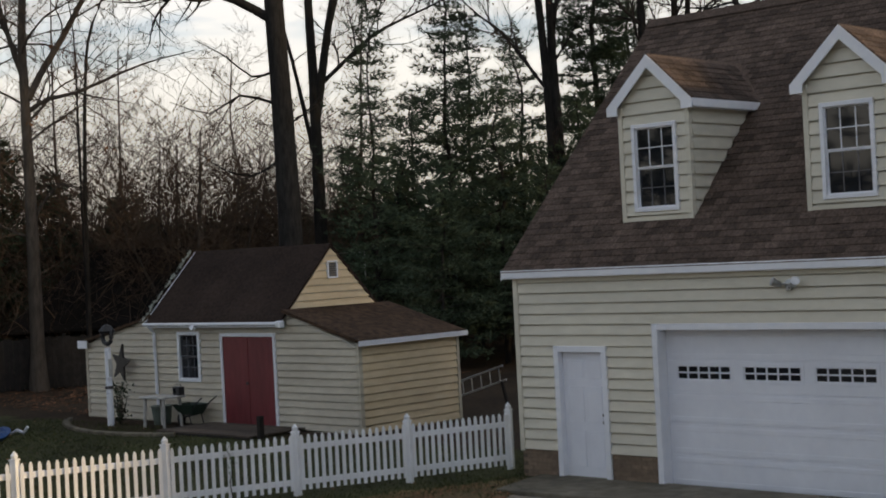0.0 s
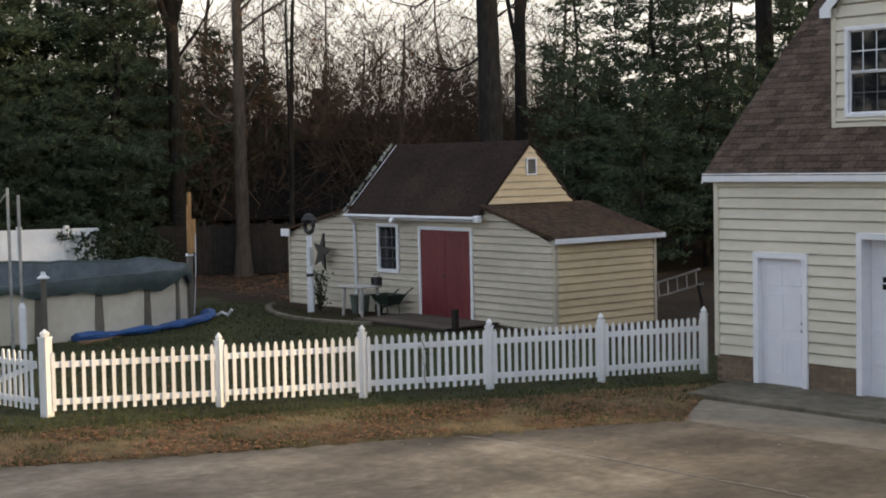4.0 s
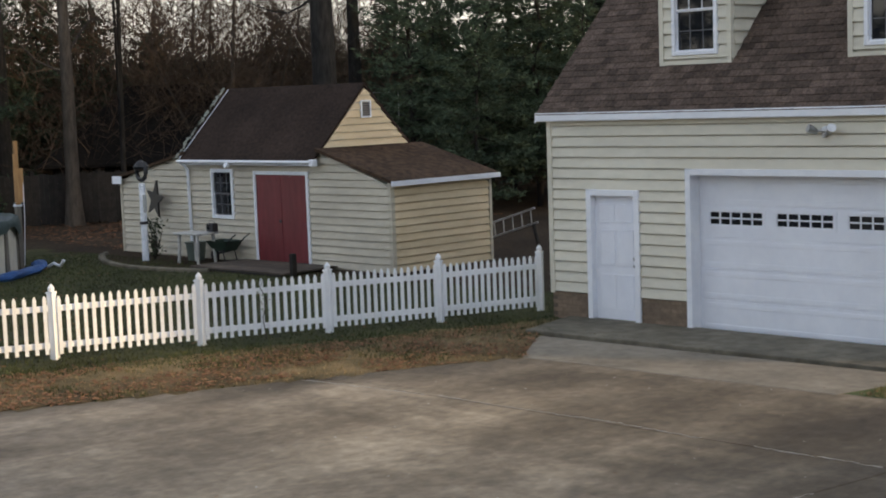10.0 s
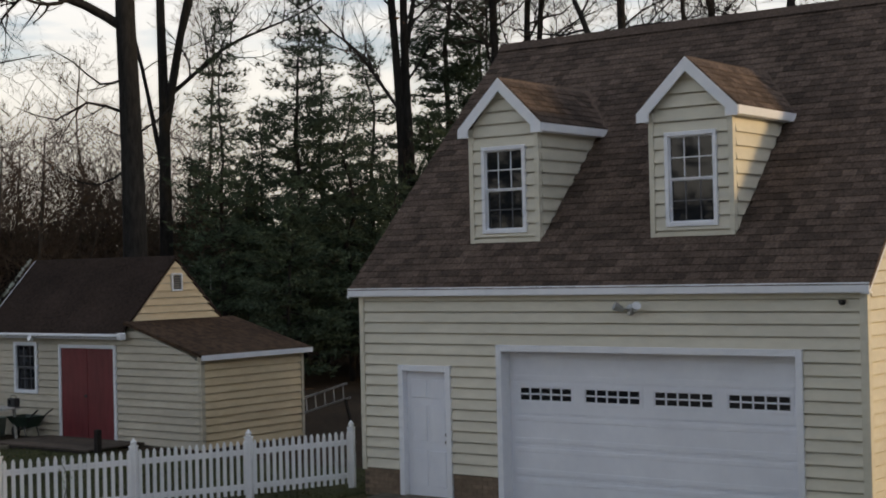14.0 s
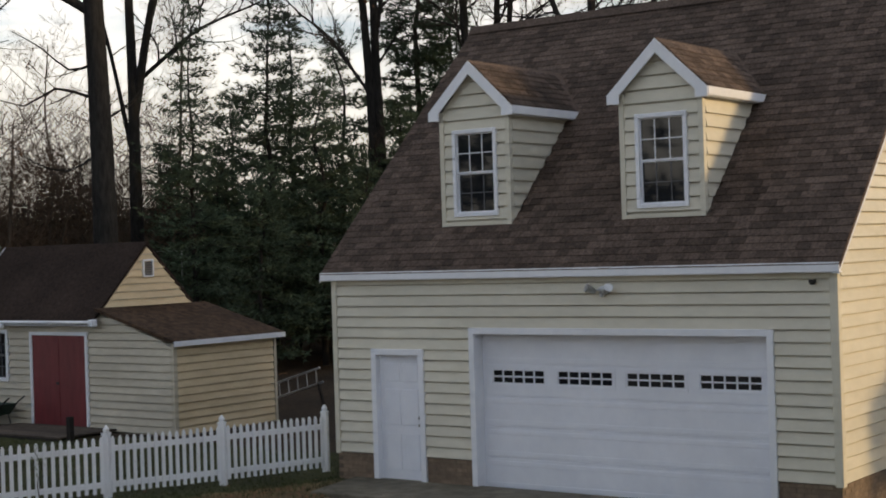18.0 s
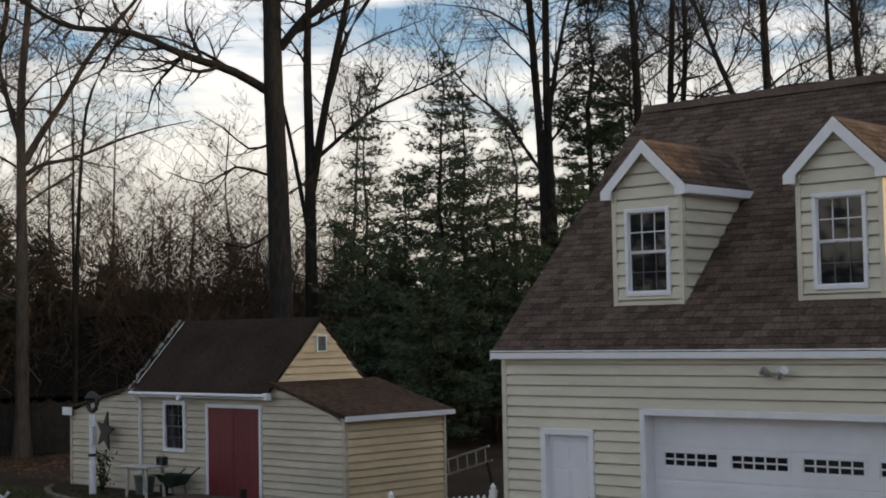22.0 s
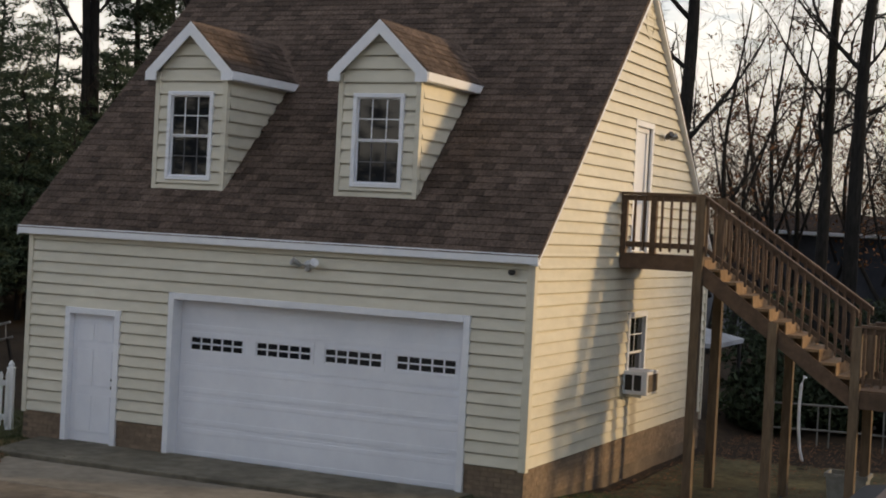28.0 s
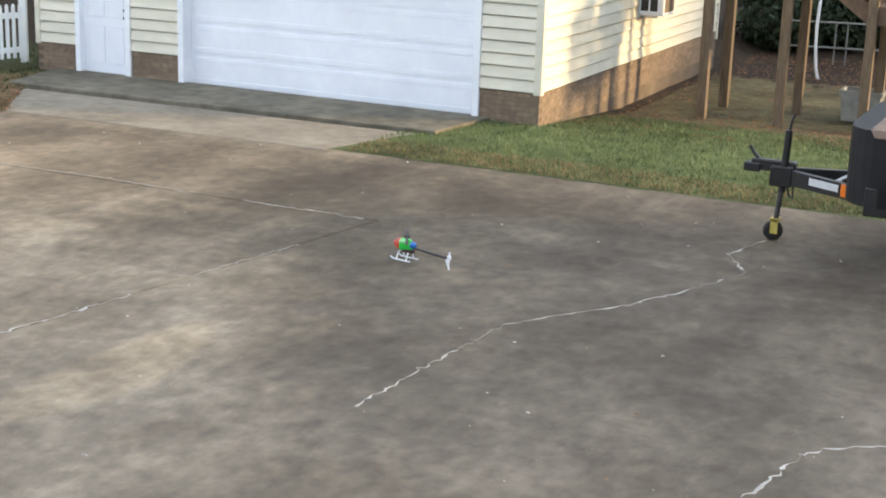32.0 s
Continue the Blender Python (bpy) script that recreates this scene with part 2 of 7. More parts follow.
TWIG_WARM = mat("warm_lit_twigs", (0.060, 0.043, 0.031), (0.140, 0.100, 0.072), 3, 0.95, 0, island=0.25, large=0.25, spec=0.2)
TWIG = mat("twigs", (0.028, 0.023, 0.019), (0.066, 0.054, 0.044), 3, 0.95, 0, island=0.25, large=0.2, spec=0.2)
DEEP = mat("deep_undergrowth", (0.034, 0.046, 0.031), (0.074, 0.092, 0.060), 1.5, 0.9, 0, island=0.45, large=0.35, spec=0.15)
NEEDLE = mat("pine_needles", (0.041, 0.062, 0.040), (0.085, 0.118, 0.072), 1.5, 0.85, 0, island=0.45, large=0.35, spec=0.25)
SHRUB = mat("shrub_leaves", (0.018, 0.030, 0.016), (0.042, 0.055, 0.028), 1.5, 0.85, 0, island=0.5, large=0.4, spec=0.25)
OAKLEAF = mat("dead_oak_leaves", (0.13, 0.055, 0.024), (0.24, 0.12, 0.055), 3, 0.85, 0, island=0.4, large=0.3, spec=0.2)
CONCRETE = mat("driveway_concrete", (0.232, 0.192, 0.145), (0.376, 0.314, 0.240), 5.5, 0.8, 0.4, 90, large=0.22, lscale=0.5, rnd=0.04, stretch=(1.2, 0.9, 1), spec=0.35)


def tone_patch(m, colour, centre, radius, soft, warp=1.6, streak=(1.0, 1.0, 1.0), most=0.75, edge=1.0, turn=0.0, blend="MIX"):
    """A patch of another tone with a ragged outline over what a material has."""
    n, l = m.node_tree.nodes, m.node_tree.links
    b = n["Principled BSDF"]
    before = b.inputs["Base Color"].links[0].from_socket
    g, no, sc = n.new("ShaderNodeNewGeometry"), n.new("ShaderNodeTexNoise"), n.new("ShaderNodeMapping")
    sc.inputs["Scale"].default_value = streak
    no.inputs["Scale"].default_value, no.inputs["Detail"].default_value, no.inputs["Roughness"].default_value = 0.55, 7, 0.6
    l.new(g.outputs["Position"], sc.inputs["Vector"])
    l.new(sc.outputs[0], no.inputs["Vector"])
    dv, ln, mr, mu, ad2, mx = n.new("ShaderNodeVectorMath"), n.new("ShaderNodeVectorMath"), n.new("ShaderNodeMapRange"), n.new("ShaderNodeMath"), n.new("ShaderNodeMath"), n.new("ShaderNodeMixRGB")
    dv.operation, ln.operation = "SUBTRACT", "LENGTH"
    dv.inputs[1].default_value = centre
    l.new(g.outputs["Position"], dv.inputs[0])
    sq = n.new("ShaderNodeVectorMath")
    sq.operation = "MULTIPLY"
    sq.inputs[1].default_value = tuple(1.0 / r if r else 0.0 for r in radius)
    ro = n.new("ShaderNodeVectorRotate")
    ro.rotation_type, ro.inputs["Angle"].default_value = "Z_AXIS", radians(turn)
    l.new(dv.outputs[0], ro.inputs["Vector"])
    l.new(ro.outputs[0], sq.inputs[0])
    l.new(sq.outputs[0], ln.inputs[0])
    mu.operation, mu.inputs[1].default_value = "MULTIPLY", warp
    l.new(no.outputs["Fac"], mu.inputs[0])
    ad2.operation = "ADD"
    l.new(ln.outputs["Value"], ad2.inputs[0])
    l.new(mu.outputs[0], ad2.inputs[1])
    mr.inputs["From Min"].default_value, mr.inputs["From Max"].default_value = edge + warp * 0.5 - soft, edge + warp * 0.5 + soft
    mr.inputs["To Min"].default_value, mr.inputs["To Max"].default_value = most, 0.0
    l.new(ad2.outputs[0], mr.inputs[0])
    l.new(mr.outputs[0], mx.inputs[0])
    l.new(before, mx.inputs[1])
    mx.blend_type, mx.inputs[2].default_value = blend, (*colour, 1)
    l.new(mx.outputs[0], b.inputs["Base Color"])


# zones and mottling, lighter and darker, multiplied into the concrete's colour
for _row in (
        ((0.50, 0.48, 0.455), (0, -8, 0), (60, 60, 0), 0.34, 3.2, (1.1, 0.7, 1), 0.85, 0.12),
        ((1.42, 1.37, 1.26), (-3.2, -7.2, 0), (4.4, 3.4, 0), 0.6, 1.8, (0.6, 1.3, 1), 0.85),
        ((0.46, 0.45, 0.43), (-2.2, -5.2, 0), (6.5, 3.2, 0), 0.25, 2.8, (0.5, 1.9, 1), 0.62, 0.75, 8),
        # wide darker zone round the trailer
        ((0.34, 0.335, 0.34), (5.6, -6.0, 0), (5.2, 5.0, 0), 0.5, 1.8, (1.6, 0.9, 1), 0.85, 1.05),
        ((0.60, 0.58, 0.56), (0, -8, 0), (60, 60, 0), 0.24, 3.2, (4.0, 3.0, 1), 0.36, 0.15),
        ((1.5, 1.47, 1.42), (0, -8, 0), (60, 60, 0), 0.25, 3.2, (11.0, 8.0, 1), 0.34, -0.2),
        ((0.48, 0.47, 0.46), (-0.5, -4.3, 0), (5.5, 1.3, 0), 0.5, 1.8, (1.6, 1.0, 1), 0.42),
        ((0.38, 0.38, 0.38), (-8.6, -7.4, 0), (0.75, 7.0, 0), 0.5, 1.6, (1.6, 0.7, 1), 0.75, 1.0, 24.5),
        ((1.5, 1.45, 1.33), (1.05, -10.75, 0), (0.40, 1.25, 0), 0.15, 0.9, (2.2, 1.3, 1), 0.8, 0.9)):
    tone_patch(CONCRETE, *_row, blend="MULTIPLY")
APRON = mat("apron_concrete", (0.185, 0.158, 0.122), (0.27, 0.235, 0.185), 5, 0.85, 0.35, 90, large=0.3, lscale=0.6, rnd=0.06, spec=0.35)
STEP = mat("mossy_step_concrete", (0.10, 0.09, 0.066), (0.195, 0.175, 0.135), 4, 0.85, 0.4, 90, large=0.35, lscale=0.7, spec=0.3)
FILLER = mat("crack_filler", (0.36, 0.33, 0.29), (0.55, 0.52, 0.47), 30, 0.8, 0.3)
SOIL = mat("leaf_litter_ground", (0.020, 0.015, 0.010), (0.056, 0.037, 0.022), 7, 0.95, 0.6, 60, large=0.35, lscale=0.35, spec=0.2)
GRASS = mat("grass_blades", (0.062, 0.096, 0.038), (0.155, 0.192, 0.084), 2.5, 0.75, 0, island=0.35, large=0.3, lscale=0.4, spec=0.3)
BACKGRASS = mat("dull_grass", (0.034, 0.047, 0.017), (0.085, 0.092, 0.036), 2.5, 0.8, 0, island=0.35, large=0.35, lscale=0.4, spec=0.2)
DRYGRASS = mat("dry_grass", (0.17, 0.128, 0.072), (0.29, 0.225, 0.13), 2.5, 0.85, 0, island=0.35, large=0.3, lscale=0.4, spec=0.2)
LEAVES = mat("fallen_leaves", (0.14, 0.064, 0.034), (0.27, 0.145, 0.08), 3, 0.85, 0, island=0.45, large=0.25, spec=0.2)
STEEL = mat("galvanised_steel", (0.42, 0.43, 0.44), (0.56, 0.57, 0.58), 12, 0.4, 0.05, 90, metal=0.9)
BAR_GREY = mat("bars_behind_screen", (0.10, 0.10, 0.11), (0.14, 0.14, 0.15), 9, 0.7, 0)
SHELL = mat("black_plastic_shell", (0.010, 0.010, 0.012), (0.018, 0.018, 0.02), 6, 0.6, 0.1, 60, spec=0.25)
BLACK = mat("black_paint", (0.012, 0.012, 0.014), (0.022, 0.022, 0.025), 9, 0.38, 0.1, 80)

# mildew below the cooler and the landing, and splashed dirt low on the wall
tone_patch(VINYL, (0.20, 0.16, 0.10), (0.03, 4.72, 0.75), (0.5, 0.16, 0.75), 0.5, 1.2, (2.5, 5.0, 0.8), 0.6)
tone_patch(VINYL, (0.26, 0.20, 0.12), (0.03, 3.95, 2.9), (0.5, 0.35, 0.7), 0.6, 1.4, (2.5, 5.0, 0.8), 0.45)

# ---- ground, drive ----
def ground_z(x, y):
    """Height of the soil: level with the drive, sinking a little beside and behind the garage."""
    z = -0.012
    if x > -0.5 and y > 0.0:
        z -= min(0.30, 0.085 * y) * min(1.0, (x + 0.5) / 0.5)
    return z


EDGE = ((-6.6, -3.2), (-14.4, -20.4))          # the drive's edge along the lawn


def edge_x(y):
    return EDGE[0][0] + (y - EDGE[0][1]) * (EDGE[1][0] - EDGE[0][0]) / (EDGE[1][1] - EDGE[0][1])


def on_drive(x, y, out=0.0):
    if y < -2.95 + out:
        return x > edge_x(y) - out and x < 40 and y > -60
    return -8.0 - 0.62 * y * -1 - out < x < -0.75 + 0.28 * y + out and y < 0.0 if y <= 0 else False


def make_ground():
    def axis(a, b):
        near = [a + (b - a) * i / 110 for i in range(111)]
        far = [4, 12, 30, 70, 160, 400, 1000, 2600]
        return [a - f for f in reversed(far)] + near + [b + f for f in far]
    xs, ys = axis(-32, 16), axis(-24, 24)
    V = [(x, y, ground_z(x, y) - (0.05 if on_drive(x, y, -0.25) else 0) + 0.012 * noise.noise(Vector((x * 0.9, y * 0.9, 0)))) for y in ys for x in xs]
    n = len(xs)
    F = [(j * n + i, j * n + i + 1, (j + 1) * n + i + 1, (j + 1) * n + i) for j in range(len(ys) - 1) for i in range(n - 1)]
    return tagged(part("ground", (V, F), SOIL, smooth=True), "dark soil with leaf litter and thin turf", "ground", kind="structure")


make_ground()
drive = tagged(empty("driveway"), "grey-brown mottled concrete driveway in large slabs", "driveway", kind="structure")


def slab(name, poly, z1, material, parent, depth=0.12):
    bm = prism(poly, depth, "z", z1 - depth)
    top = [e for e in bm.edges if all(v.co.z > z1 - 0.001 for v in e.verts)]
    bmesh.ops.bevel(bm, geom=top, offset=0.012, segments=1, affect="EDGES")
    return part(name, bm, material, parent)


G = 0.007
JX = lambda y: 0.62 + 0.17 * (y + 5.9)      # the long joint, a little askew
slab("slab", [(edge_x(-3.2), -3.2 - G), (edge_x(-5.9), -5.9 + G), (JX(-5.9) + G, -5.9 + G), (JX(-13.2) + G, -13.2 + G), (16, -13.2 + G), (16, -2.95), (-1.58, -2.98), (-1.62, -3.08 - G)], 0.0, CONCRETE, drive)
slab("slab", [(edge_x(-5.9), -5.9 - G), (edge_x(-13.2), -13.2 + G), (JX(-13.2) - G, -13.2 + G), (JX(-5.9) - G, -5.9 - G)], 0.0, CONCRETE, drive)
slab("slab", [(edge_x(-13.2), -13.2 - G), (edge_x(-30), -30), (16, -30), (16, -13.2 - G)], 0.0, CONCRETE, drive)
apron = tagged(empty("apron"), "lighter concrete apron in front of the garage doors", "apron", kind="structure")
slab("slab", [(-6.55, -3.2 + G), (-1.62, -3.08 + G), (-1.12, -1.46 - G), (-7.60, -1.62 - G)], 0.004, APRON, apron)
slab("step_slab", [(-7.95, -1.52 + G), (-0.9, -1.40 + G), (-0.72, 0.06), (-8.3, 0.06)], 0.05, STEP, apron, 0.18)

# ---- garage ----
GL, GD, RIDGE_Y, RIDGE_Z, EAVE_Z, EAVE_Y = 8.63, 9.0, 4.5, 7.90, 3.393, -0.155
SLOPE = (RIDGE_Z - EAVE_Z) / (RIDGE_Y - EAVE_Y)


def roof_z(y):
    return EAVE_Z + SLOPE * (min(y, 2 * RIDGE_Y - y) - EAVE_Y)


garage = tagged(empty("garage"), "cream vinyl-sided two-car garage with brown shingle roof and dormers", "garage")


def holes_row(a0, a1, z0, z1, holes):
    """Splits the stretch a0..a1 at height z0..z1 round the holes (a0, a1, z0, z1); yields stretches with their heights."""
    cuts = sorted({z0, z1, *(h for _, _, p, q in holes for h in (p, q) if z0 + 0.002 < h < z1 - 0.002)})
    for za, zb in zip(cuts, cuts[1:]):
        spans = [(a0, a1)]
        for p, q, r, s in holes:
            if r < zb - 0.001 and s > za + 0.001:
                spans = [t for u, v in spans for t in ((u, min(v, p)), (max(u, q), v)) if t[1] - t[0] > 0.004]
        for u, v in spans:
            yield u, v, za, zb


def siding(parent, material, a0, a1, z0, z1, holes=(), face="-y", at=0.0, step=0.2, clip=None):
    """Lapped boards on a wall: each is thin at its top and stands 16 mm proud at its lower edge."""
    z = z0
    while z < z1 - 0.01:
        top = min(z + step, z1)
        b0, b1 = (a0, a1) if clip is None else (min(clip(z, z)[0], clip(top, top)[0]), max(clip(z, z)[1], clip(top, top)[1]))
        if b1 - b0 > 0.03:
            for u, v, za, zb in holes_row(b0, b1, z, top, holes):
                k0, k1 = 0.030 * (1 - (za - z) / step) + 0.008, 0.030 * (1 - (zb - z) / step) + 0.008
                c0 = (u, v) if clip is None else clip(za, za)
                c1 = (u, v) if clip is None else clip(zb, zb)
                e0, e1, f0, f1 = max(u, c0[0]), min(v, c0[1]), max(u, c1[0]), min(v, c1[1])
                if e1 - e0 < 0.004 and f1 - f0 < 0.004:
                    continue
                if e1 < e0:
                    e0 = e1 = min(max((e0 + e1) / 2, f0), f1)
                if f1 < f0:
                    f0 = f1 = min(max((f0 + f1) / 2, e0), e1)
                low = za + (0.023 if za == z else 0.0)
                P = [(e0, 0, low + 0.004), (e1, 0, low + 0.004), (e1, k0, low), (e0, k0, low), (f0, 0, zb), (f1, 0, zb), (f1, k1, zb), (f0, k1, zb)]
                V = [{"-y": (a, at - k, h), "+x": (at + k, a, h), "-x": (at - k, a, h), "+y": (a, at + k, h)}[face] for a, k, h in P]
                F = [(0, 1, 2, 3), (3, 2, 6, 7), (0, 3, 7, 4), (1, 5, 6, 2), (4, 7, 6, 5)]
                part("siding_board", (V, F), material, parent)
        z += step


def wall_panel(name, a0, a1, z0, z1, holes, face_at, thick, parent, material, axis="y"):
    """A wall with openings through it, as one mesh of blocks."""
    us = sorted({a0, a1, *(h for p, q, _, _ in holes for h in (p, q) if a0 < h < a1)})
    zs = sorted({z0, z1, *(h for _, _, p, q in holes for h in (p, q) if z0 < h < z1)})
    solid = {(i, j) for i in range(len(us) - 1) for j in range(len(zs) - 1)
             if not any(p < (us[i] + us[i + 1]) / 2 < q and r < (zs[j] + zs[j + 1]) / 2 < s for p, q, r, s in holes)}
    bm, ids = bmesh.new(), {}

    def at(i, j, k):
        if (i, j, k) not in ids:
            d = face_at + thick * k if axis == "y" else face_at - thick * k
            ids[(i, j, k)] = bm.verts.new((us[i], d, zs[j]) if axis == "y" else (d, us[i], zs[j]))
        return ids[(i, j, k)]
    for i, j in solid:
        for k in (0, 1):
            bm.faces.new([at(i, j, k), at(i + 1, j, k), at(i + 1, j + 1, k), at(i, j + 1, k)])
        for di, dj, a, b in ((-1, 0, (i, j), (i, j + 1)), (1, 0, (i + 1, j), (i + 1, j + 1)), (0, -1, (i, j), (i + 1, j)), (0, 1, (i, j + 1), (i + 1, j + 1))):
            if (i + di, j + dj) not in solid:
                bm.faces.new([at(*a, 0), at(*b, 0), at(*b, 1), at(*a, 1)])
    bmesh.ops.recalc_face_normals(bm, faces=bm.faces)
    return part(name, bm, material, parent)


def framed(name, parent, material, rows, bevel=0.005):
    """Boards round an opening, each a part."""
    for r in rows:
        part(name, boxes(r, bevel=bevel), material, parent)


# walls
FRONT_HOLES = [(-5.817, -0.977, -0.05, 2.409), (-7.761, -6.893, 0.02, 2.06)]
CASED = [(-5.817 - 0.093, -0.977 + 0.093, -0.05, 2.409 + 0.093), (-7.761 - 0.093, -6.893 + 0.093, 0.0, 2.06 + 0.093)]
front = wall_panel("front_wall", -GL, 0, 0.44, 3.27, FRONT_HOLES, 0.02, 0.14, garage, VINYL)
siding(front, VINYL, -GL + 0.07, -0.07, 0.434, 3.27, CASED, "-y", 0.0, 0.1707)
SIDE_HOLES = [(4.22, 5.02, 3.47, 5.50), (4.30, 5.12, 1.22, 2.40)]
SIDE_CASED = [(4.12, 5.12, 3.42, 5.60), (4.22, 5.20, 1.14, 2.48)]
side = wall_panel("side_wall", 0, GD, 0.44, 3.47, SIDE_HOLES, -0.008, 0.152, garage, VINYL, "x")


def gable_clip(za, zb):
    return (max(0.0, (za - EAVE_Z) / SLOPE + EAVE_Y) + 0.13, GD - max(0.0, (za - EAVE_Z) / SLOPE + EAVE_Y) - 0.13)


siding(side, VINYL, 0.07, GD - 0.07, 0.44, 3.184, SIDE_CASED, "+x", 0.0, 0.1715)
part("gable_wall", prism([(0.02, 3.47), (4.22, 3.47), (4.22, 5.5), (5.02, 5.5), (5.02, 3.47), (GD - 0.02, 3.47), (RIDGE_Y, RIDGE_Z - 0.16)], 0.15, "x", -0.16), VINYL, garage)
siding(side, VINYL, 0, GD, 3.184, RIDGE_Z - 0.1, SIDE_CASED, "+x", 0.0, 0.1715, gable_clip)
part("rear_wall", boxes((-GL + 0.16, -0.16, GD - 0.16, GD, -0.3, 3.3)), VINYL, garage)
part("west_wall", prism([(0.16, -0.3), (GD, -0.3), (GD, 3.2), (RIDGE_Y, RIDGE_Z - 0.25), (0.16, 3.2)], 0.16, "x", -GL), VINYL, garage)
for x0, x1 in ((-GL - 0.02, -GL + 0.07), (-0.07, 0.022)):
    part("corner_post", boxes((x0, x1, -0.044, -0.001, 0.42, 3.27), bevel=0.004), VINYL, garage)
part("corner_post", boxes((0.022, 0.044, -0.044, 0.07, 0.42, 3.27), bevel=0.004), VINYL, garage)
part("corner_post", boxes((0.001, 0.044, GD - 0.07, GD + 0.02, 0.3, 3.27), bevel=0.004), VINYL, garage)

# brick foundation
FOUND = [part("foundation", boxes(b), MORTAR, garage) for b in ((-GL, -7.80, -0.004, 0.16, -0.5, 0.44), (-6.85, -5.86, -0.004, 0.16, -0.5, 0.44), (-0.93, 0.006, -0.004, 0.16, -0.5, 0.44), (-0.16, 0.006, 0.16, GD, -0.6, 0.44))]


def brick_mesh(sx, sy, sz):
    bm = bmesh.new()
    box(bm, -sx / 2, sx / 2, -sy / 2, sy / 2, -sz / 2, sz / 2)
    me = bpy.data.meshes.new("brick")
    bm.to_mesh(me)
    bm.free()
    me.materials.append(BRICK)
    return me


BRICK_X, BRICK_Y = brick_mesh(0.195, 0.05, 0.059), brick_mesh(0.05, 0.195, 0.059)

# roof
roof = part("roof", prism([(EAVE_Y + 0.02, EAVE_Z - 0.05), (RIDGE_Y, RIDGE_Z - 0.06), (2 * RIDGE_Y - EAVE_Y, EAVE_Z - 0.05), (2 * RIDGE_Y - EAVE_Y, EAVE_Z - 0.12), (RIDGE_Y, RIDGE_Z - 0.2), (EAVE_Y + 0.02, EAVE_Z - 0.12)], GL + 0.16 + 0.1, "x", -GL - 0.15), SHINGLE, garage)
part("fascia", boxes((-GL - 0.16, 0.117, EAVE_Y - 0.012, EAVE_Y + 0.012, EAVE_Z - 0.125, EAVE_Z + 0.005), bevel=0.004), WHITE, garage)
part("soffit", boxes((-GL - 0.15, 0.10, EAVE_Y + 0.012, 0.0, EAVE_Z - 0.135, EAVE_Z - 0.12)), WHITE, garage)
for s in (0, 1):
    y0, y1 = (EAVE_Y, RIDGE_Y) if s == 0 else (2 * RIDGE_Y - EAVE_Y, RIDGE_Y)
    poly = [(y0, EAVE_Z - 0.115), (y1, RIDGE_Z - 0.14), (y1, RIDGE_Z - 0.215), (y0, EAVE_Z - 0.155)]
    part("rake_board", prism(poly, 0.024, "x", 0.092), WHITE, garage)
    part("rake_board", prism(poly, 0.024, "x", -GL - 0.175), WHITE, garage)
    part("rake_soffit", prism([(y0, EAVE_Z - 0.13), (y1, RIDGE_Z - 0.19), (y1, RIDGE_Z - 0.205), (y0, EAVE_Z - 0.145)], 0.09, "x", 0.002), WHITE, garage)
part("ridge_cap", prism([(RIDGE_Y - 0.16, RIDGE_Z - 0.12), (RIDGE_Y, RIDGE_Z + 0.045), (RIDGE_Y + 0.16, RIDGE_Z - 0.12), (RIDGE_Y, RIDGE_Z - 0.03)], GL + 0.25, "x", -GL - 0.15), SHINGLE, garage)


def shingle_mesh(w, l, material, t=0.012):
    """One tab, lying along +v (up the slope) with its butt raised."""
    me = bpy.data.meshes.new("shingle")
    V = [(-w / 2, 0, 0), (w / 2, 0, 0), (w / 2, 0, t), (-w / 2, 0, t), (-w / 2, l, 0), (w / 2, l, 0), (w / 2, l, 0.003), (-w / 2, l, 0.003)]
    me.from_pydata(V, [], [(0, 1, 2, 3), (3, 2, 6, 7), (0, 3, 7, 4), (1, 5, 6, 2)])
    me.materials.append(material)
    return me


def shingle_roof(parent, material, origin, along, up, width, length, tab=0.21, step=0.145, keep=None, singles=0):
    """Tabs laid in courses from the eave up; the first ones are pieces of their own, the rest one mesh."""
    along, up, origin = Vector(along).normalized(), Vector(up).normalized(), Vector(origin)
    nor = along.cross(up)
    if nor.z < 0:
        nor = -nor
    basis = Matrix((along, up, nor)).transposed().to_4x4()
    me, rng, count = shingle_mesh(tab - 0.008, step * 1.02, material), random.Random(5), 0
    proto = [v.co.copy() for v in me.vertices]
    faces = [tuple(p.vertices) for p in me.polygons]
    V, F = [], []
    for r in range(int(length / step)):
        off = (r * 0.093 + rng.random() * 0.05) % tab
        for c in range(-1, int(width / tab) + 1):
            b = r * step
            p, q = max(0.0, c * tab + off), min(width, (c + 1) * tab + off)
            a = (p + q) / 2
            if q - p < 0.02 or (keep and not keep(a, b)):
                continue
            m = Matrix.Translation(origin + along * a + up * b + nor * rng.uniform(0, 0.004)) @ basis @ Matrix.Diagonal(((q - p) / tab, 1, 1, 1))
            if count < singles:
                same("shingle", me, m, parent)
            else:
                k = len(V)
                V.extend(tuple(m @ p) for p in proto)
                F.extend(tuple(k + i for i in f) for f in faces)
            count += 1
    if V:
        tagged(part("shingles", (V, F), material, parent), kind="stuff")


DORMERS = ((-6.759, -5.457), (-3.461, -2.132))
D_Y, D_EAVE, D_APEX = 0.607, 5.935, 6.71


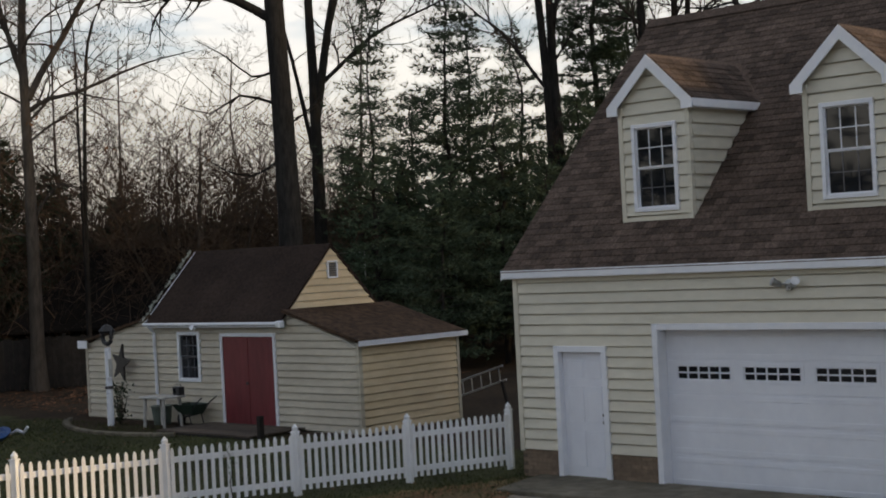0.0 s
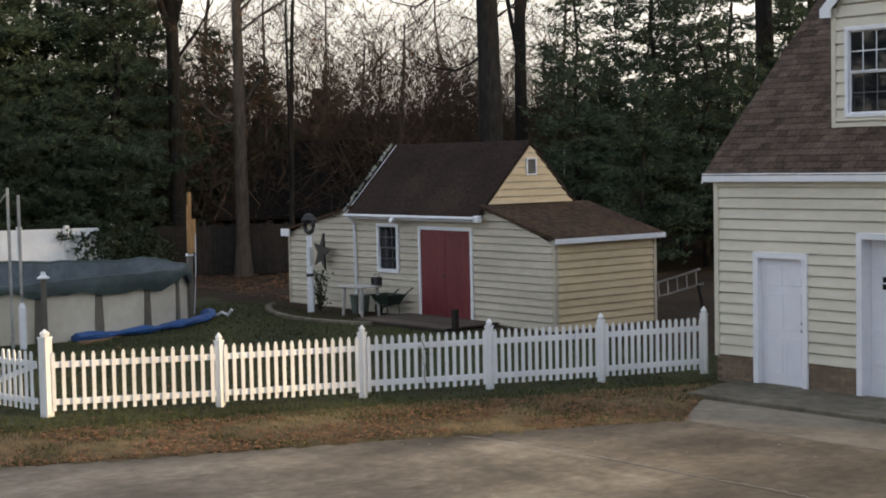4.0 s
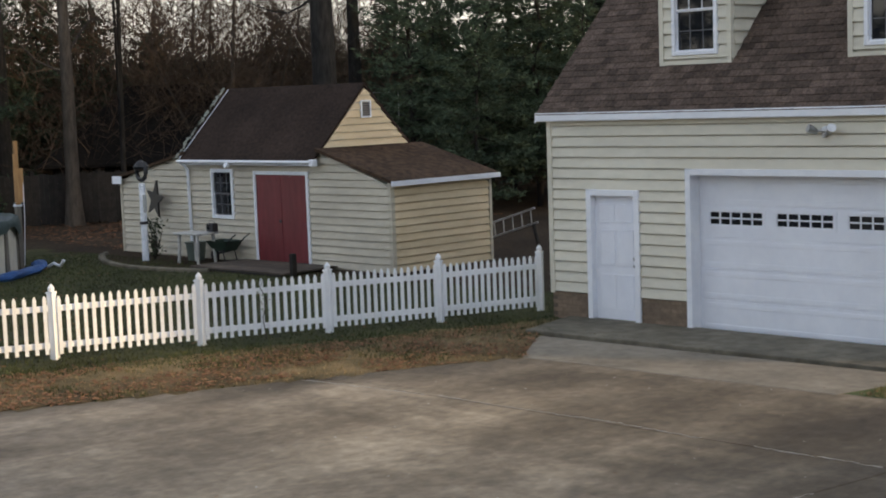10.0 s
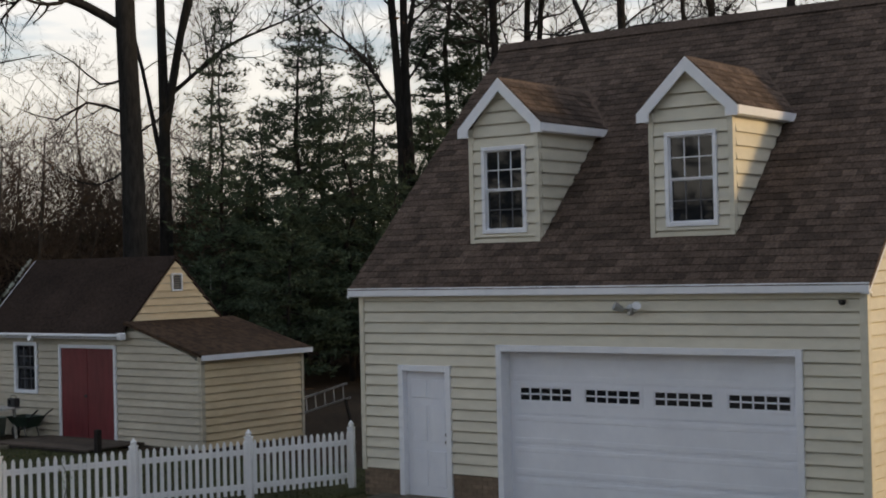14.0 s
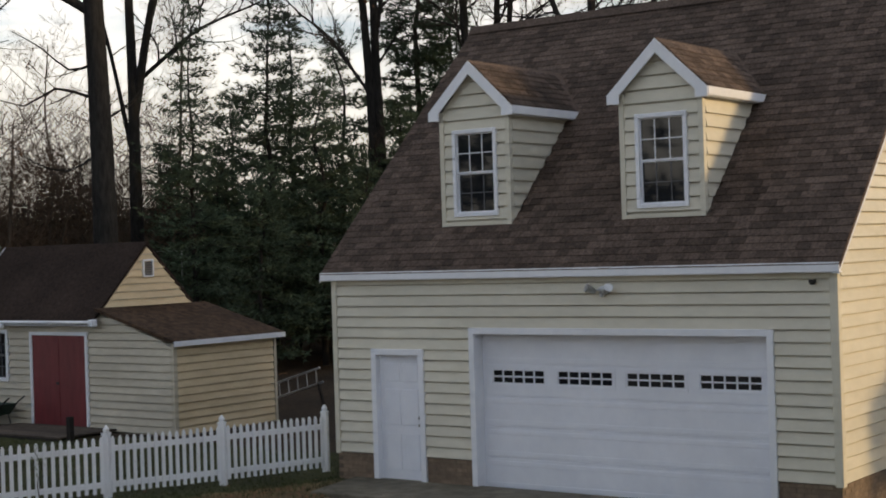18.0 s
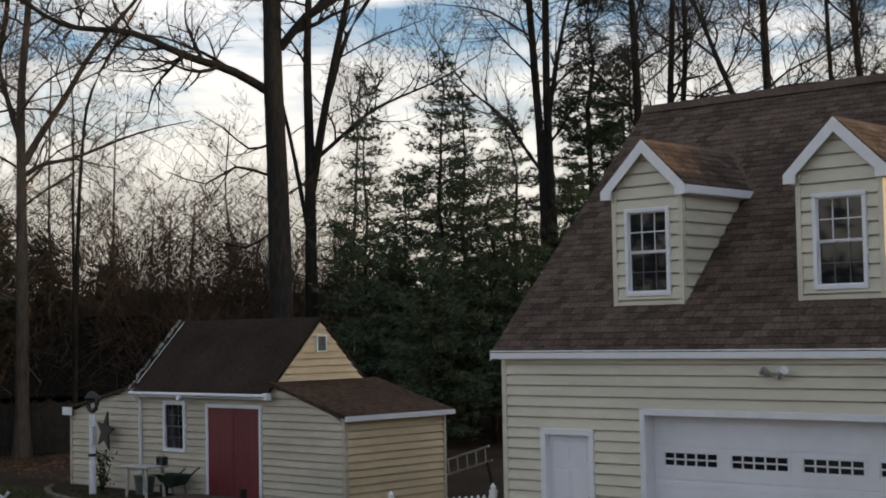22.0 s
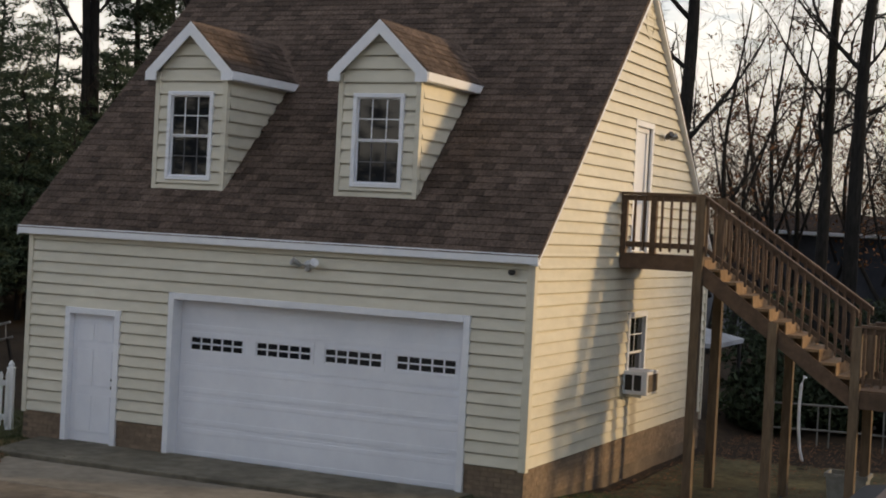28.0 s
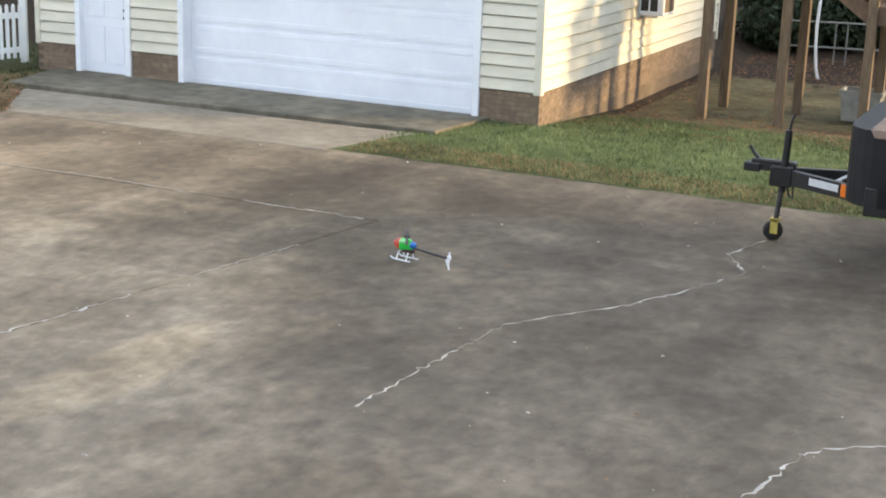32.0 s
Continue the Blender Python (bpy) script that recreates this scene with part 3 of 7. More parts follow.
def clear_of_dormers(a, b):
    x, y = -GL - 0.15 + a, EAVE_Y + b / math.sqrt(1 + SLOPE * SLOPE)
    return not any(x0 + 0.02 < x < x1 - 0.02 and D_Y < y < 2.6 for x0, x1 in DORMERS)


ROOF_LEN = (RIDGE_Y - EAVE_Y) * math.sqrt(1 + SLOPE * SLOPE)

# front: garage door, casings
framed("door_casing", garage, WHITE, ((-5.91, -5.81, -0.052, 0.27, 0.0, 2.5), (-0.984, -0.884, -0.052, 0.27, 0.0, 2.5), (-5.81, -0.984, -0.052, 0.27, 2.402, 2.5)))
gdoor = part("garage_door", boxes((-5.81, -0.984, 0.21, 0.24, 0.0, 2.402)), DOOR_WHITE, garage, "white sectional overhead door with a row of small panes")
PANES = [(-5.63 + 1.175 * k, -4.69 + 1.175 * k) for k in range(4)]
for i in range(5):
    z0 = i * 0.4804
    bm = bmesh.new()
    for u, v, r, s in holes_row(-5.81, -0.984, z0 + 0.006, z0 + 0.476, [(u, v, 1.635, 1.845) for u, v in PANES] if i == 3 else []):
        box(bm, u, v, 0.195, 0.21, r, s)
    part("door_section", bm, DOOR_WHITE, gdoor)
    if i != 3:
        for zz in (0.07, 0.40):
            part("pressed_rib", boxes((-5.74, -1.05, 0.190, 0.196, z0 + zz - 0.035, z0 + zz + 0.035), bevel=0.003), DOOR_WHITE, gdoor)
for u, v in PANES:
    part("window_strip", boxes((u, v, 0.206, 0.209, 1.635, 1.845)), GLASS, gdoor)
    bars = [(u + 0.188 * j - 0.012, u + 0.188 * j + 0.012, 0.192, 0.207, 1.635, 1.845) for j in range(6)]
    bars += [(u - 0.01, v + 0.01, 0.192, 0.207, z - 0.012, z + 0.012) for z in (1.635, 1.74, 1.845)]
    part("muntins", boxes(*bars), DOOR_WHITE, gdoor)
    part("window_frame", boxes((u - 0.05, v + 0.05, 0.187, 0.2, 1.59, 1.624), (u - 0.05, v + 0.05, 0.187, 0.2, 1.856, 1.89), (u - 0.05, u - 0.012, 0.187, 0.2, 1.624, 1.856), (v + 0.012, v + 0.05, 0.187, 0.2, 1.624, 1.856)), DOOR_WHITE, gdoor)
# walk door
wdoor = part("walk_door", boxes((-7.761, -6.893, 0.07, 0.11, 0.02, 2.06)), DOOR_WHITE, garage, "white six-panel steel door")
framed("door_casing", garage, WHITE, ((-7.854, -7.755, -0.052, 0.15, 0.0, 2.153), (-6.899, -6.80, -0.052, 0.15, 0.0, 2.153), (-7.755, -6.899, -0.052, 0.15, 2.054, 2.153)))
part("threshold", boxes((-7.761, -6.893, -0.04, 0.12, 0.0, 0.03), bevel=0.004), STEEL, garage)
for x0, x1 in ((-7.66, -7.36), (-7.29, -6.99)):
    for z0, z1 in ((0.2, 0.78), (0.92, 1.5), (1.62, 1.92)):
        part("door_panel", boxes((x0, x1, 0.062, 0.071, z0, z1), bevel=0.008), DOOR_WHITE, wdoor)
for z in (0.93, 1.05):
    part("door_knob", lathe([(0.012, 0), (0.03, 0.01), (0.03, 0.035), (0.015, 0.05)], 12), BLACK, wdoor).matrix_basis = pose(-6.955, 0.07, z, 90)
# front flood lamp
flood = tagged(empty("flood_light", pose(-3.5, 0, 3.05)), "twin-head security flood light on the garage wall", "light")
part("base_plate", lathe([(0.075, 0), (0.07, 0.025), (0.02, 0.04)], 16), STEEL, flood).matrix_basis = pose(0, -0.018, 0, 90)
for s in (-1, 1):
    h = part("lamp_head", lathe([(0.03, 0), (0.045, 0.03), (0.062, 0.13), (0.066, 0.15), (0.05, 0.145)], 14), STEEL, flood)
    h.matrix_basis = pose(0.1 * s, -0.09, -0.01, 65, 0, 40 * s)
    part("arm", pipe([(0.01 * s, -0.04, 0), (0.07 * s, -0.07, 0.01), (0.1 * s, -0.09, 0)], 0.014), STEEL, flood)
part("sensor", boxes((-0.03, 0.03, -0.1, -0.03, -0.09, -0.03), bevel=0.01), STEEL, flood)
dk = tagged(empty("wall_lamp", pose(-0.28, 0, 3.15)), "small dark lamp under the garage eave", "light")
part("lamp_body", lathe([(0.03, 0), (0.05, 0.03), (0.05, 0.07)], 12), BLACK, dk).matrix_basis = pose(0, -0.1, -0.05)


def sash_window(parent, w, h, cols, rows2, m, casing=0.08, depth=0.05, sash=None):
    """A white double-hung window with bars, in the plane y = 0 of m, outside towards -y."""
    win = part("window", boxes((-w / 2 - casing, -w / 2 + 0.004, -0.052, depth, -h / 2 - casing, h / 2 + casing), (w / 2 - 0.004, w / 2 + casing, -0.052, depth, -h / 2 - casing, h / 2 + casing), (-w / 2 + 0.004, w / 2 - 0.004, -0.052, depth, h / 2 - 0.004, h / 2 + casing), (-w / 2 + 0.004, w / 2 - 0.004, -0.05, depth, -h / 2 - casing, -h / 2 + 0.004), bevel=0.004), WHITE, parent)
    win.matrix_basis = m
    for z0, z1, y in ((0.0, h / 2, 0.012), (-h / 2, 0.0, 0.03)):
        part("pane", boxes((-w / 2, w / 2, y, y + 0.004, z0, z1)), GLASS, win)
        fr = 0.022
        part("sash", boxes((-w / 2, w / 2, y - 0.02, y + 0.012, z0, z0 + fr), (-w / 2, w / 2, y - 0.02, y + 0.012, z1 - fr, z1), (-w / 2, -w / 2 + fr, y - 0.02, y + 0.012, z0 + fr, z1 - fr), (w / 2 - fr, w / 2, y - 0.02, y + 0.012, z0 + fr, z1 - fr)), sash or WHITE, win)
        bars = [(-w / 2 + w * i / cols - 0.008, -w / 2 + w * i / cols + 0.008, y - 0.006, y + 0.001, z0 + fr, z1 - fr) for i in range(1, cols)]
        bars += [(-w / 2 + fr, w / 2 - fr, y - 0.007, y + 0.002, z0 + (z1 - z0) * j / rows2 - 0.008, z0 + (z1 - z0) * j / rows2 + 0.008) for j in range(1, rows2)]
        part("muntins", boxes(*bars), sash or (WHITE if z1 > 0 else BAR_GREY), win)
    return win


# dormers
for x0, x1 in DORMERS:
    mid, hw = (x0 + x1) / 2, (x1 - x0) / 2
    dorm = part("dormer", prism([(x0, D_EAVE), (x1, D_EAVE), (mid, D_APEX - 0.1)], 0.08, "y", D_Y + 0.018), VINYL, garage, "gabled dormer with cream siding and a white window")
    yb = (D_EAVE - EAVE_Z) / SLOPE + EAVE_Y
    zb = roof_z(D_Y) - 0.03
    wz0, wz1, ww = 4.235, 5.62, 0.845
    wall_panel("front_wall", x0, x1, zb, D_EAVE, [(mid - ww / 2 + 0.08, mid + ww / 2 - 0.08, wz0 + 0.08, wz1 - 0.08)], D_Y + 0.018, 0.092, dorm, VINYL)
    part("room_back", boxes((x0 + 0.07, x1 - 0.07, D_Y + 0.6, D_Y + 0.62, zb + 0.6, D_EAVE)), BLIND, dorm)
    HW = [(mid - ww / 2, mid + ww / 2, wz0, wz1)]
    z_a = D_APEX - 0.08

    def clip(za, zb2, mid=mid, hw=hw):
        k = hw - 0.05 if za < D_EAVE else max(0.0, (hw - 0.05) * (z_a - za) / (z_a - D_EAVE))
        return mid - k, mid + k
    siding(dorm, VINYL, x0, x1, zb + 0.06, z_a - 0.02, HW, "-y", D_Y, 0.2, clip)
    for a, b in ((x0 - 0.02, x0 + 0.06), (x1 - 0.06, x1 + 0.02)):
        part("corner_post", boxes((a, b, D_Y - 0.044, D_Y + 0.05, zb - 0.02, D_EAVE - 0.01), bevel=0.004), VINYL, dorm)
    part("base_trim", boxes((x0 - 0.02, x1 + 0.02, D_Y - 0.04, D_Y - 0.002, zb - 0.03, zb + 0.05)), VINYL, dorm)
    for s, xs in ((-1, x0), (1, x1)):
        cw = part("cheek_wall", prism([(D_Y + 0.05, roof_z(D_Y + 0.05) - 0.05), (yb + 0.1, D_EAVE), (D_Y + 0.05, D_EAVE)], 0.06, "x", xs - (0.06 if s > 0 else 0)), VINYL, dorm)

        def cclip(za, zb2):
            return (D_Y + 0.05, max(D_Y + 0.05, (za - EAVE_Z) / SLOPE + EAVE_Y))
        siding(cw, VINYL, D_Y, yb, roof_z(D_Y) + 0.02, D_EAVE, (), "+x" if s > 0 else "-x", xs, 0.2, cclip)
    e = 0.155
    rise = D_APEX - D_EAVE
    k = rise / (hw + e)
    y_r = (D_APEX - EAVE_Z) / SLOPE + EAVE_Y
    for s in (-1, 1):
        xo = mid + s * (hw + e)
        V = [(mid, D_Y - 0.13, D_APEX), (xo, D_Y - 0.13, D_EAVE), (xo, yb, D_EAVE), (mid, y_r, D_APEX)]
        V += [(x, y, z - 0.07) for x, y, z in V]
        part("dormer_roof", (V, [(0, 1, 2, 3), (7, 6, 5, 4), (0, 4, 5, 1), (1, 5, 6, 2)]), SHINGLE, dorm)
        nn = Vector((s * rise, 0, hw + e)).normalized()
        dl = math.hypot(hw + e, rise)
        def within(a, b, s=s):
            q = (yb + (y_r - yb) * b / dl) - (D_Y - 0.13)
            return a + 0.1 < q
        org = Vector((xo, D_Y - 0.13, D_EAVE)) + nn * 0.004
        if s > 0:
            shingle_roof(dorm, SHINGLE, org, (0, 1, 0), (-(hw + e), 0, rise), y_r - D_Y + 0.2, dl, keep=within)
        else:
            shingle_roof(dorm, SHINGLE, org, (0, 1, 0), (hw + e, 0, rise), y_r - D_Y + 0.2, dl, keep=within)
        # rake board, with a short return at its foot
        o = 0.17
        poly = [(mid, D_APEX - 0.015), (xo, D_EAVE - 0.015), (xo, D_EAVE - 0.15), (xo - s * 0.20, D_EAVE - 0.15), (xo - s * 0.20, D_EAVE - 0.03), (mid, D_APEX - 0.225)]
        part("rake_board", prism(poly, 0.022, "y", D_Y - 0.15), WHITE, dorm)
        part("eave_fascia", boxes((min(xo - s * 0.012, xo + s * 0.012), max(xo - s * 0.012, xo + s * 0.012), D_Y - 0.128, yb + 0.02, D_EAVE - 0.13, D_EAVE - 0.005)), WHITE, dorm)
        part("dormer_soffit", boxes((min(xo - s * 0.02, mid + s * hw), max(xo - s * 0.02, mid + s * hw), D_Y - 0.128, yb, D_EAVE - 0.14, D_EAVE - 0.13)), WHITE, dorm)
    sash_window(garage, ww - 0.12, wz1 - wz0 - 0.12, 3, 2, pose(mid, D_Y - 0.005, (wz0 + wz1) / 2), 0.06)

# gable side: upper door, window, cooler, vent, lamp
udoor = part("upper_door", boxes((-0.1, -0.06, 4.22, 5.02, 3.47, 5.50)), DOOR_WHITE, garage, "white upper-floor door at the stair landing")
part("storm_door_frame", boxes((-0.055, -0.03, 4.22, 4.30, 3.47, 5.5), (-0.055, -0.03, 4.90, 5.02, 3.47, 5.5), (-0.055, -0.03, 4.30, 4.90, 5.42, 5.5)), WHITE, udoor)
part("door_knob", lathe([(0.012, 0), (0.03, 0.01), (0.03, 0.035), (0.015, 0.05)], 12), STEEL, udoor).matrix_basis = pose(-0.03, 4.94, 4.4, 0, 90)
framed("door_casing", garage, WHITE, ((-0.1, 0.03, 4.12, 4.22, 3.45, 5.6), (-0.1, 0.03, 5.02, 5.12, 3.45, 5.6), (-0.1, 0.03, 4.22, 5.02, 5.5, 5.6)))
sash_window(garage, 0.82, 1.18, 2, 2, pose(0.0, 4.71, 1.81, 0, 0, 90))
vent = part("gable_vent", lathe([(0.30, 0.0), (0.30, 0.03), (0.24, 0.035), (0.24, 0.012)], 28), VINYL, garage, "oval louvred gable vent")
vent.matrix_basis = pose(0.0, RIDGE_Y + 0.1, 7.24, 0, 90) @ Matrix.Diagonal((1.02, 0.8, 1, 1))
for i in range(7):
    z = 7.03 + 0.07 * i
    w = 0.18 * math.sqrt(max(0.05, 1 - ((z - 7.24) / 0.26) ** 2))
    part("louvre", boxes((0.012, 0.03, RIDGE_Y + 0.1 - w, RIDGE_Y + 0.1 + w, z - 0.012, z + 0.012)), VINYL, garage)
sl = tagged(empty("side_flood_light", pose(0.02, 5.72, 5.42)), "twin-head flood light beside the upper door", "light")
part("base_plate", lathe([(0.06, 0), (0.055, 0.03)], 14), WHITE, sl).matrix_basis = pose(0, 0, 0, 0, 90)
for s in (-1, 1):
    part("lamp_head", lathe([(0.03, 0), (0.05, 0.05), (0.058, 0.14), (0.05, 0.135)], 12), BLACK if s < 0 else STEEL, sl).matrix_basis = pose(0.06, 0.11 * s, -0.02, 0, 60, 25 * s)
ac = tagged(empty("air_conditioner", pose(0, 4.45, 1.36)), "white window air conditioner with grilles in the garage window", "air conditioner")
part("case", boxes((-0.05, 0.42, -0.30, 0.32, -0.19, 0.19), bevel=0.012), WHITE, ac)
for x0 in (0.05, 0.2):
    part("side_grille", boxes((x0, x0 + 0.12, -0.306, -0.298, -0.12, 0.13)), BLACK, ac)
part("rear_grille", boxes((0.42, 0.426, -0.24, 0.26, -0.14, 0.14)), mat("coil_fins", (0.10, 0.075, 0.05), (0.2, 0.15, 0.1), 40, 0.6, 0.2), ac)
for y in (-0.18, 0.18):
    part("bracket", boxes((0.0, 0.3, y - 0.02, y + 0.02, -0.24, -0.19)), STEEL, ac)

# ---- picket fence ----
POSTS = [(-9.27, 0.41), (-9.9, -1.42), (-10.66, -3.2), (-11.5, -5.12), (-12.36, -7.2), (-13.5, -9.5)]
fence = tagged(empty("picket_fence"), "white vinyl picket fence with pointed pickets and capped posts", "fence")


def post_mesh(w, h):
    bm = bmesh.new()
    box(bm, -w / 2, w / 2, -w / 2, w / 2, -0.05, h - 0.12, bevel=0.006)
    box(bm, -w / 2 - 0.006, w / 2 + 0.006, -w / 2 - 0.006, w / 2 + 0.006, h - 0.12, h - 0.095)
    bmesh.ops.create_cone(bm, cap_ends=True, segments=8, radius1=w * 0.42, radius2=w * 0.5, depth=0.05, matrix=Matrix.Translation((0, 0, h - 0.065)))
    bmesh.ops.create_cone(bm, cap_ends=True, segments=8, radius1=w * 0.5, radius2=0.008, depth=0.06, matrix=Matrix.Translation((0, 0, h - 0.01)))
    return bm


def picket_mesh(w, z0, z1, t=0.022):
    return prism([(-w / 2, z0), (w / 2, z0), (w / 2, z1 - 0.05), (w * 0.18, z1), (-w * 0.18, z1), (-w / 2, z1 - 0.05)], t, "y", -t / 2)


def fence_run(thing, a, b, count, z0=0.09, z1=0.97, w=0.056):
    a, b = Vector((*a, 0)), Vector((*b, 0))
    d = b - a
    turn = math.degrees(math.atan2(d.y, d.x))
    L = d.length
    for z in (0.22, 0.78):
        part("rail", boxes((0.05, L - 0.05, -0.02, 0.02, z - 0.045, z + 0.045), bevel=0.005), PVC, thing).matrix_basis = pose(a.x, a.y, 0, 0, 0, turn)
    me = None
    for i in range(count):
        p = a + d * ((i + 0.75) / (count + 0.5))
        m = pose(p.x, p.y, 0, 0, 0, turn) @ Matrix.Translation((0, -0.042, random.uniform(-0.006, 0.006)))
        if me is None:
            ob = part("picket", picket_mesh(w, z0, z1), PVC, thing)
            me = ob.data
            ob.matrix_basis = m
        else:
            same("picket", me, m, thing)


for i, (a, b) in enumerate(zip(POSTS, POSTS[1:])):
    fence_run(fence, b, a, 16 if i < 3 else 17)
for x, y in POSTS[:-1]:
    part("fence_post", post_mesh(0.108, 1.13), PVC, fence).matrix_basis = pose(x, y, 0, 0, 0, 22)
part("fence_post", post_mesh(0.15, 1.30), PVC, fence).matrix_basis = pose(*POSTS[-1], 0, 0, 0, 22)
part("fence_post", post_mesh(0.108, 1.13), PVC, fence).matrix_basis = pose(-8.86, 0.62, -0.02, 0, 0, 0)
rng = random.Random(6)
V, F, W, X = [], [], [], []
tube(V, F, [(0.02, -0.05, 0.0), (-0.03, -0.07, 0.35), (0.05, -0.06, 0.62), (-0.06, -0.07, 0.86), (0.06, -0.06, 0.98)], [0.008, 0.007, 0.006, 0.005, 0.003], 4)
for k in range(46):
    leaf(W, X, Vector((rng.gauss(0, 0.06), -0.07 + rng.gauss(0, 0.02), rng.uniform(0.45, 1.0))), 0.024, rng)
creeper = tagged(empty("fence_creeper", pose(-11.09, -4.2, 0, 0, 0, 66)), "thin green creeper climbing the picket fence", "plant")
part("stem", (V, F), TWIG, creeper)
part("leaves", (W, X), GRASS, creeper)
gate = tagged(empty("fence_gate"), "white picket gate with a diagonal brace", "gate")
fence_run(gate, (-15.6, -9.9), (-13.66, -9.55), 13)
bm = boxes((0, 1.75, -0.01, 0.01, -0.04, 0.04))
part("brace", bm, PVC, gate).matrix_basis = pose(-15.45, -9.81, 0.24, 0, -17, 10.2)

# ---- shed ----
SX, SY, SZ = -15.57, 2.97, 0.0
shed = tagged(empty("garden_shed", pose(SX, SY, SZ, 0, 0, -1.0)), "cream-sided garden shed with a red door and lean-to wings", "shed")
LW, SD = 10.35, 3.05            # length along the front, depth
M0, M1 = -2.32, -7.3            # the raised middle part
SE, SR = 2.42, 4.12             # eave and ridge
LE = 1.93                       # eave of the wings
WOPEN = (-6.28, -5.56, 1.08, 2.12)
fwall = wall_panel("front_wall", -LW, 0, -0.2, LE - 0.05, [WOPEN], 0.02, 0.10, shed, SHED_VINYL)
wall_panel("front_wall", M1, M0, LE - 0.05, 2.55, [WOPEN], 0.02, 0.10, shed, SHED_VINYL)
part("front_wall", prism([(M0, LE - 0.05), (0, LE - 0.05), (M0, 2.55)], 0.10, "y", 0.02), SHED_VINYL, shed)
part("front_wall", prism([(M1, LE - 0.05), (-LW, LE - 0.05), (M1, 2.5)], 0.10, "y", 0.02), SHED_VINYL, shed)
part("room_back", boxes((-6.6, -5.2, 0.7, 0.72, 0.8, 2.3)), BLIND, shed)


def shed_clip(za, zb):
    if za < LE - 0.05:
        return -LW + 0.05, -0.05
    k = (za - LE + 0.05) / (2.6 - LE + 0.05)
    return -LW + (LW + M1) * k, M0 * k


DOOR = (-4.61, -2.77, 0.04, 2.08)
SWIN = (-6.36, -5.48, 1.0, 2.2)
siding(fwall, SHED_VINYL, -LW, 0, 0.0, 2.5, [(DOOR[0] - 0.08, DOOR[1] + 0.08, 0, DOOR[3] + 0.08), SWIN], "-y", 0.0, 0.165, shed_clip)
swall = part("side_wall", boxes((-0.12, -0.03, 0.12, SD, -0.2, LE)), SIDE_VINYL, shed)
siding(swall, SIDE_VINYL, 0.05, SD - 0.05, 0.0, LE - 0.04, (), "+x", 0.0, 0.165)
part("rear_wall", boxes((-LW, 0, SD - 0.1, SD, -0.2, LE)), SHED_VINYL, shed)
part("west_wall", boxes((-LW, -LW + 0.1, 0.12, SD - 0.1, -0.2, LE - 0.05)), SHED_VINYL, shed)
for x0, x1, y0, y1 in ((-0.06, 0.02, -0.042, -0.001), (0.02, 0.042, -0.042, 0.06), (0.001, 0.042, SD - 0.06, SD + 0.02), (-LW - 0.02, -LW + 0.06, -0.042, -0.001)):
    part("corner_post", boxes((x0, x1, y0, y1, 0.0, LE + 0.02)), SHED_VINYL, shed)
MID = SD / 2 - 0.1
for s, x in ((1, M0), (-1, M1)):
    gw = part("gable_wall", prism([(0.0, 2.2), (2 * MID, 2.2), (2 * MID, 2.5), (MID, SR - 0.12), (0.0, 2.5)], 0.1, "x", x - (0.1 if s > 0 else 0)), SHED_VINYL, shed)
    if s > 0:
        def g_clip(za, zb):
            k = max(0.0, (za - 2.55) / (SR - 0.1 - 2.55))
            return MID * k + 0.02, 2 * MID - MID * k - 0.02
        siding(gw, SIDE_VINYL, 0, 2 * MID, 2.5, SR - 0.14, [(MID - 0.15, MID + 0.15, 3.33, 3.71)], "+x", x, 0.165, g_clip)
        q, z0, z1 = 0.155, 3.32, 3.72
        lv = part("gable_louvre", boxes((x, x + 0.06, MID - q, MID - q + 0.035, z0, z1), (x, x + 0.06, MID + q - 0.035, MID + q, z0, z1), (x, x + 0.06, MID - q + 0.035, MID + q - 0.035, z1 - 0.035, z1), (x, x + 0.06, MID - q + 0.035, MID + q - 0.035, z0, z0 + 0.035)), WHITE, shed, "small white louvred vent")
        for i in range(6):
            part("louvre_slat", boxes((x + 0.02, x + 0.05, MID - q + 0.03, MID + q - 0.03, z0 + 0.045 + 0.052 * i, z0 + 0.075 + 0.052 * i)), BAR_GREY, lv)
for s in (-1, 1):
    y0 = MID + s * (MID + 0.22)
    V = [(M1 - 0.10, MID, SR), (M0 + 0.03, MID, SR), (M0 + 0.03, y0, SE), (M1 - 0.10, y0, SE)]
    V += [(x, y, z - 0.08) for x, y, z in V]
    part("roof", (V, [(0, 1, 2, 3), (7, 6, 5, 4), (0, 4, 5, 1), (1, 5, 6, 2), (2, 6, 7, 3), (3, 7, 4, 0)]), SHED_SHINGLE, shed)
    part("rake_board", prism([(MID, SR - 0.01), (y0, SE - 0.01), (y0, SE - 0.1), (MID, SR - 0.12)], 0.025, "x", M1 - 0.15), WHITE, shed, "peeling white rake board")
for x0, z0, x1, z1 in ((M0, 2.62, 0.17, LE), (M1, 2.55, -LW - 0.17, LE - 0.05)):
    V = [(x0, -0.12, z0), (x1, -0.12, z1), (x1, SD + 0.15, z1), (x0, SD + 0.15, z0)]
    V += [(x, y, z + 0.07) for x, y, z in V]
    part("wing_roof", (V, [(3, 2, 1, 0), (4, 5, 6, 7), (0, 1, 5, 4), (1, 2, 6, 5), (2, 3, 7, 6)]), WING_ROOF, shed)
    part("wing_fascia", boxes((min(x1, x1 + 0.024), x1 + 0.024, -0.14, SD + 0.17, z1 - 0.05, z1 + 0.06)), WHITE, shed)
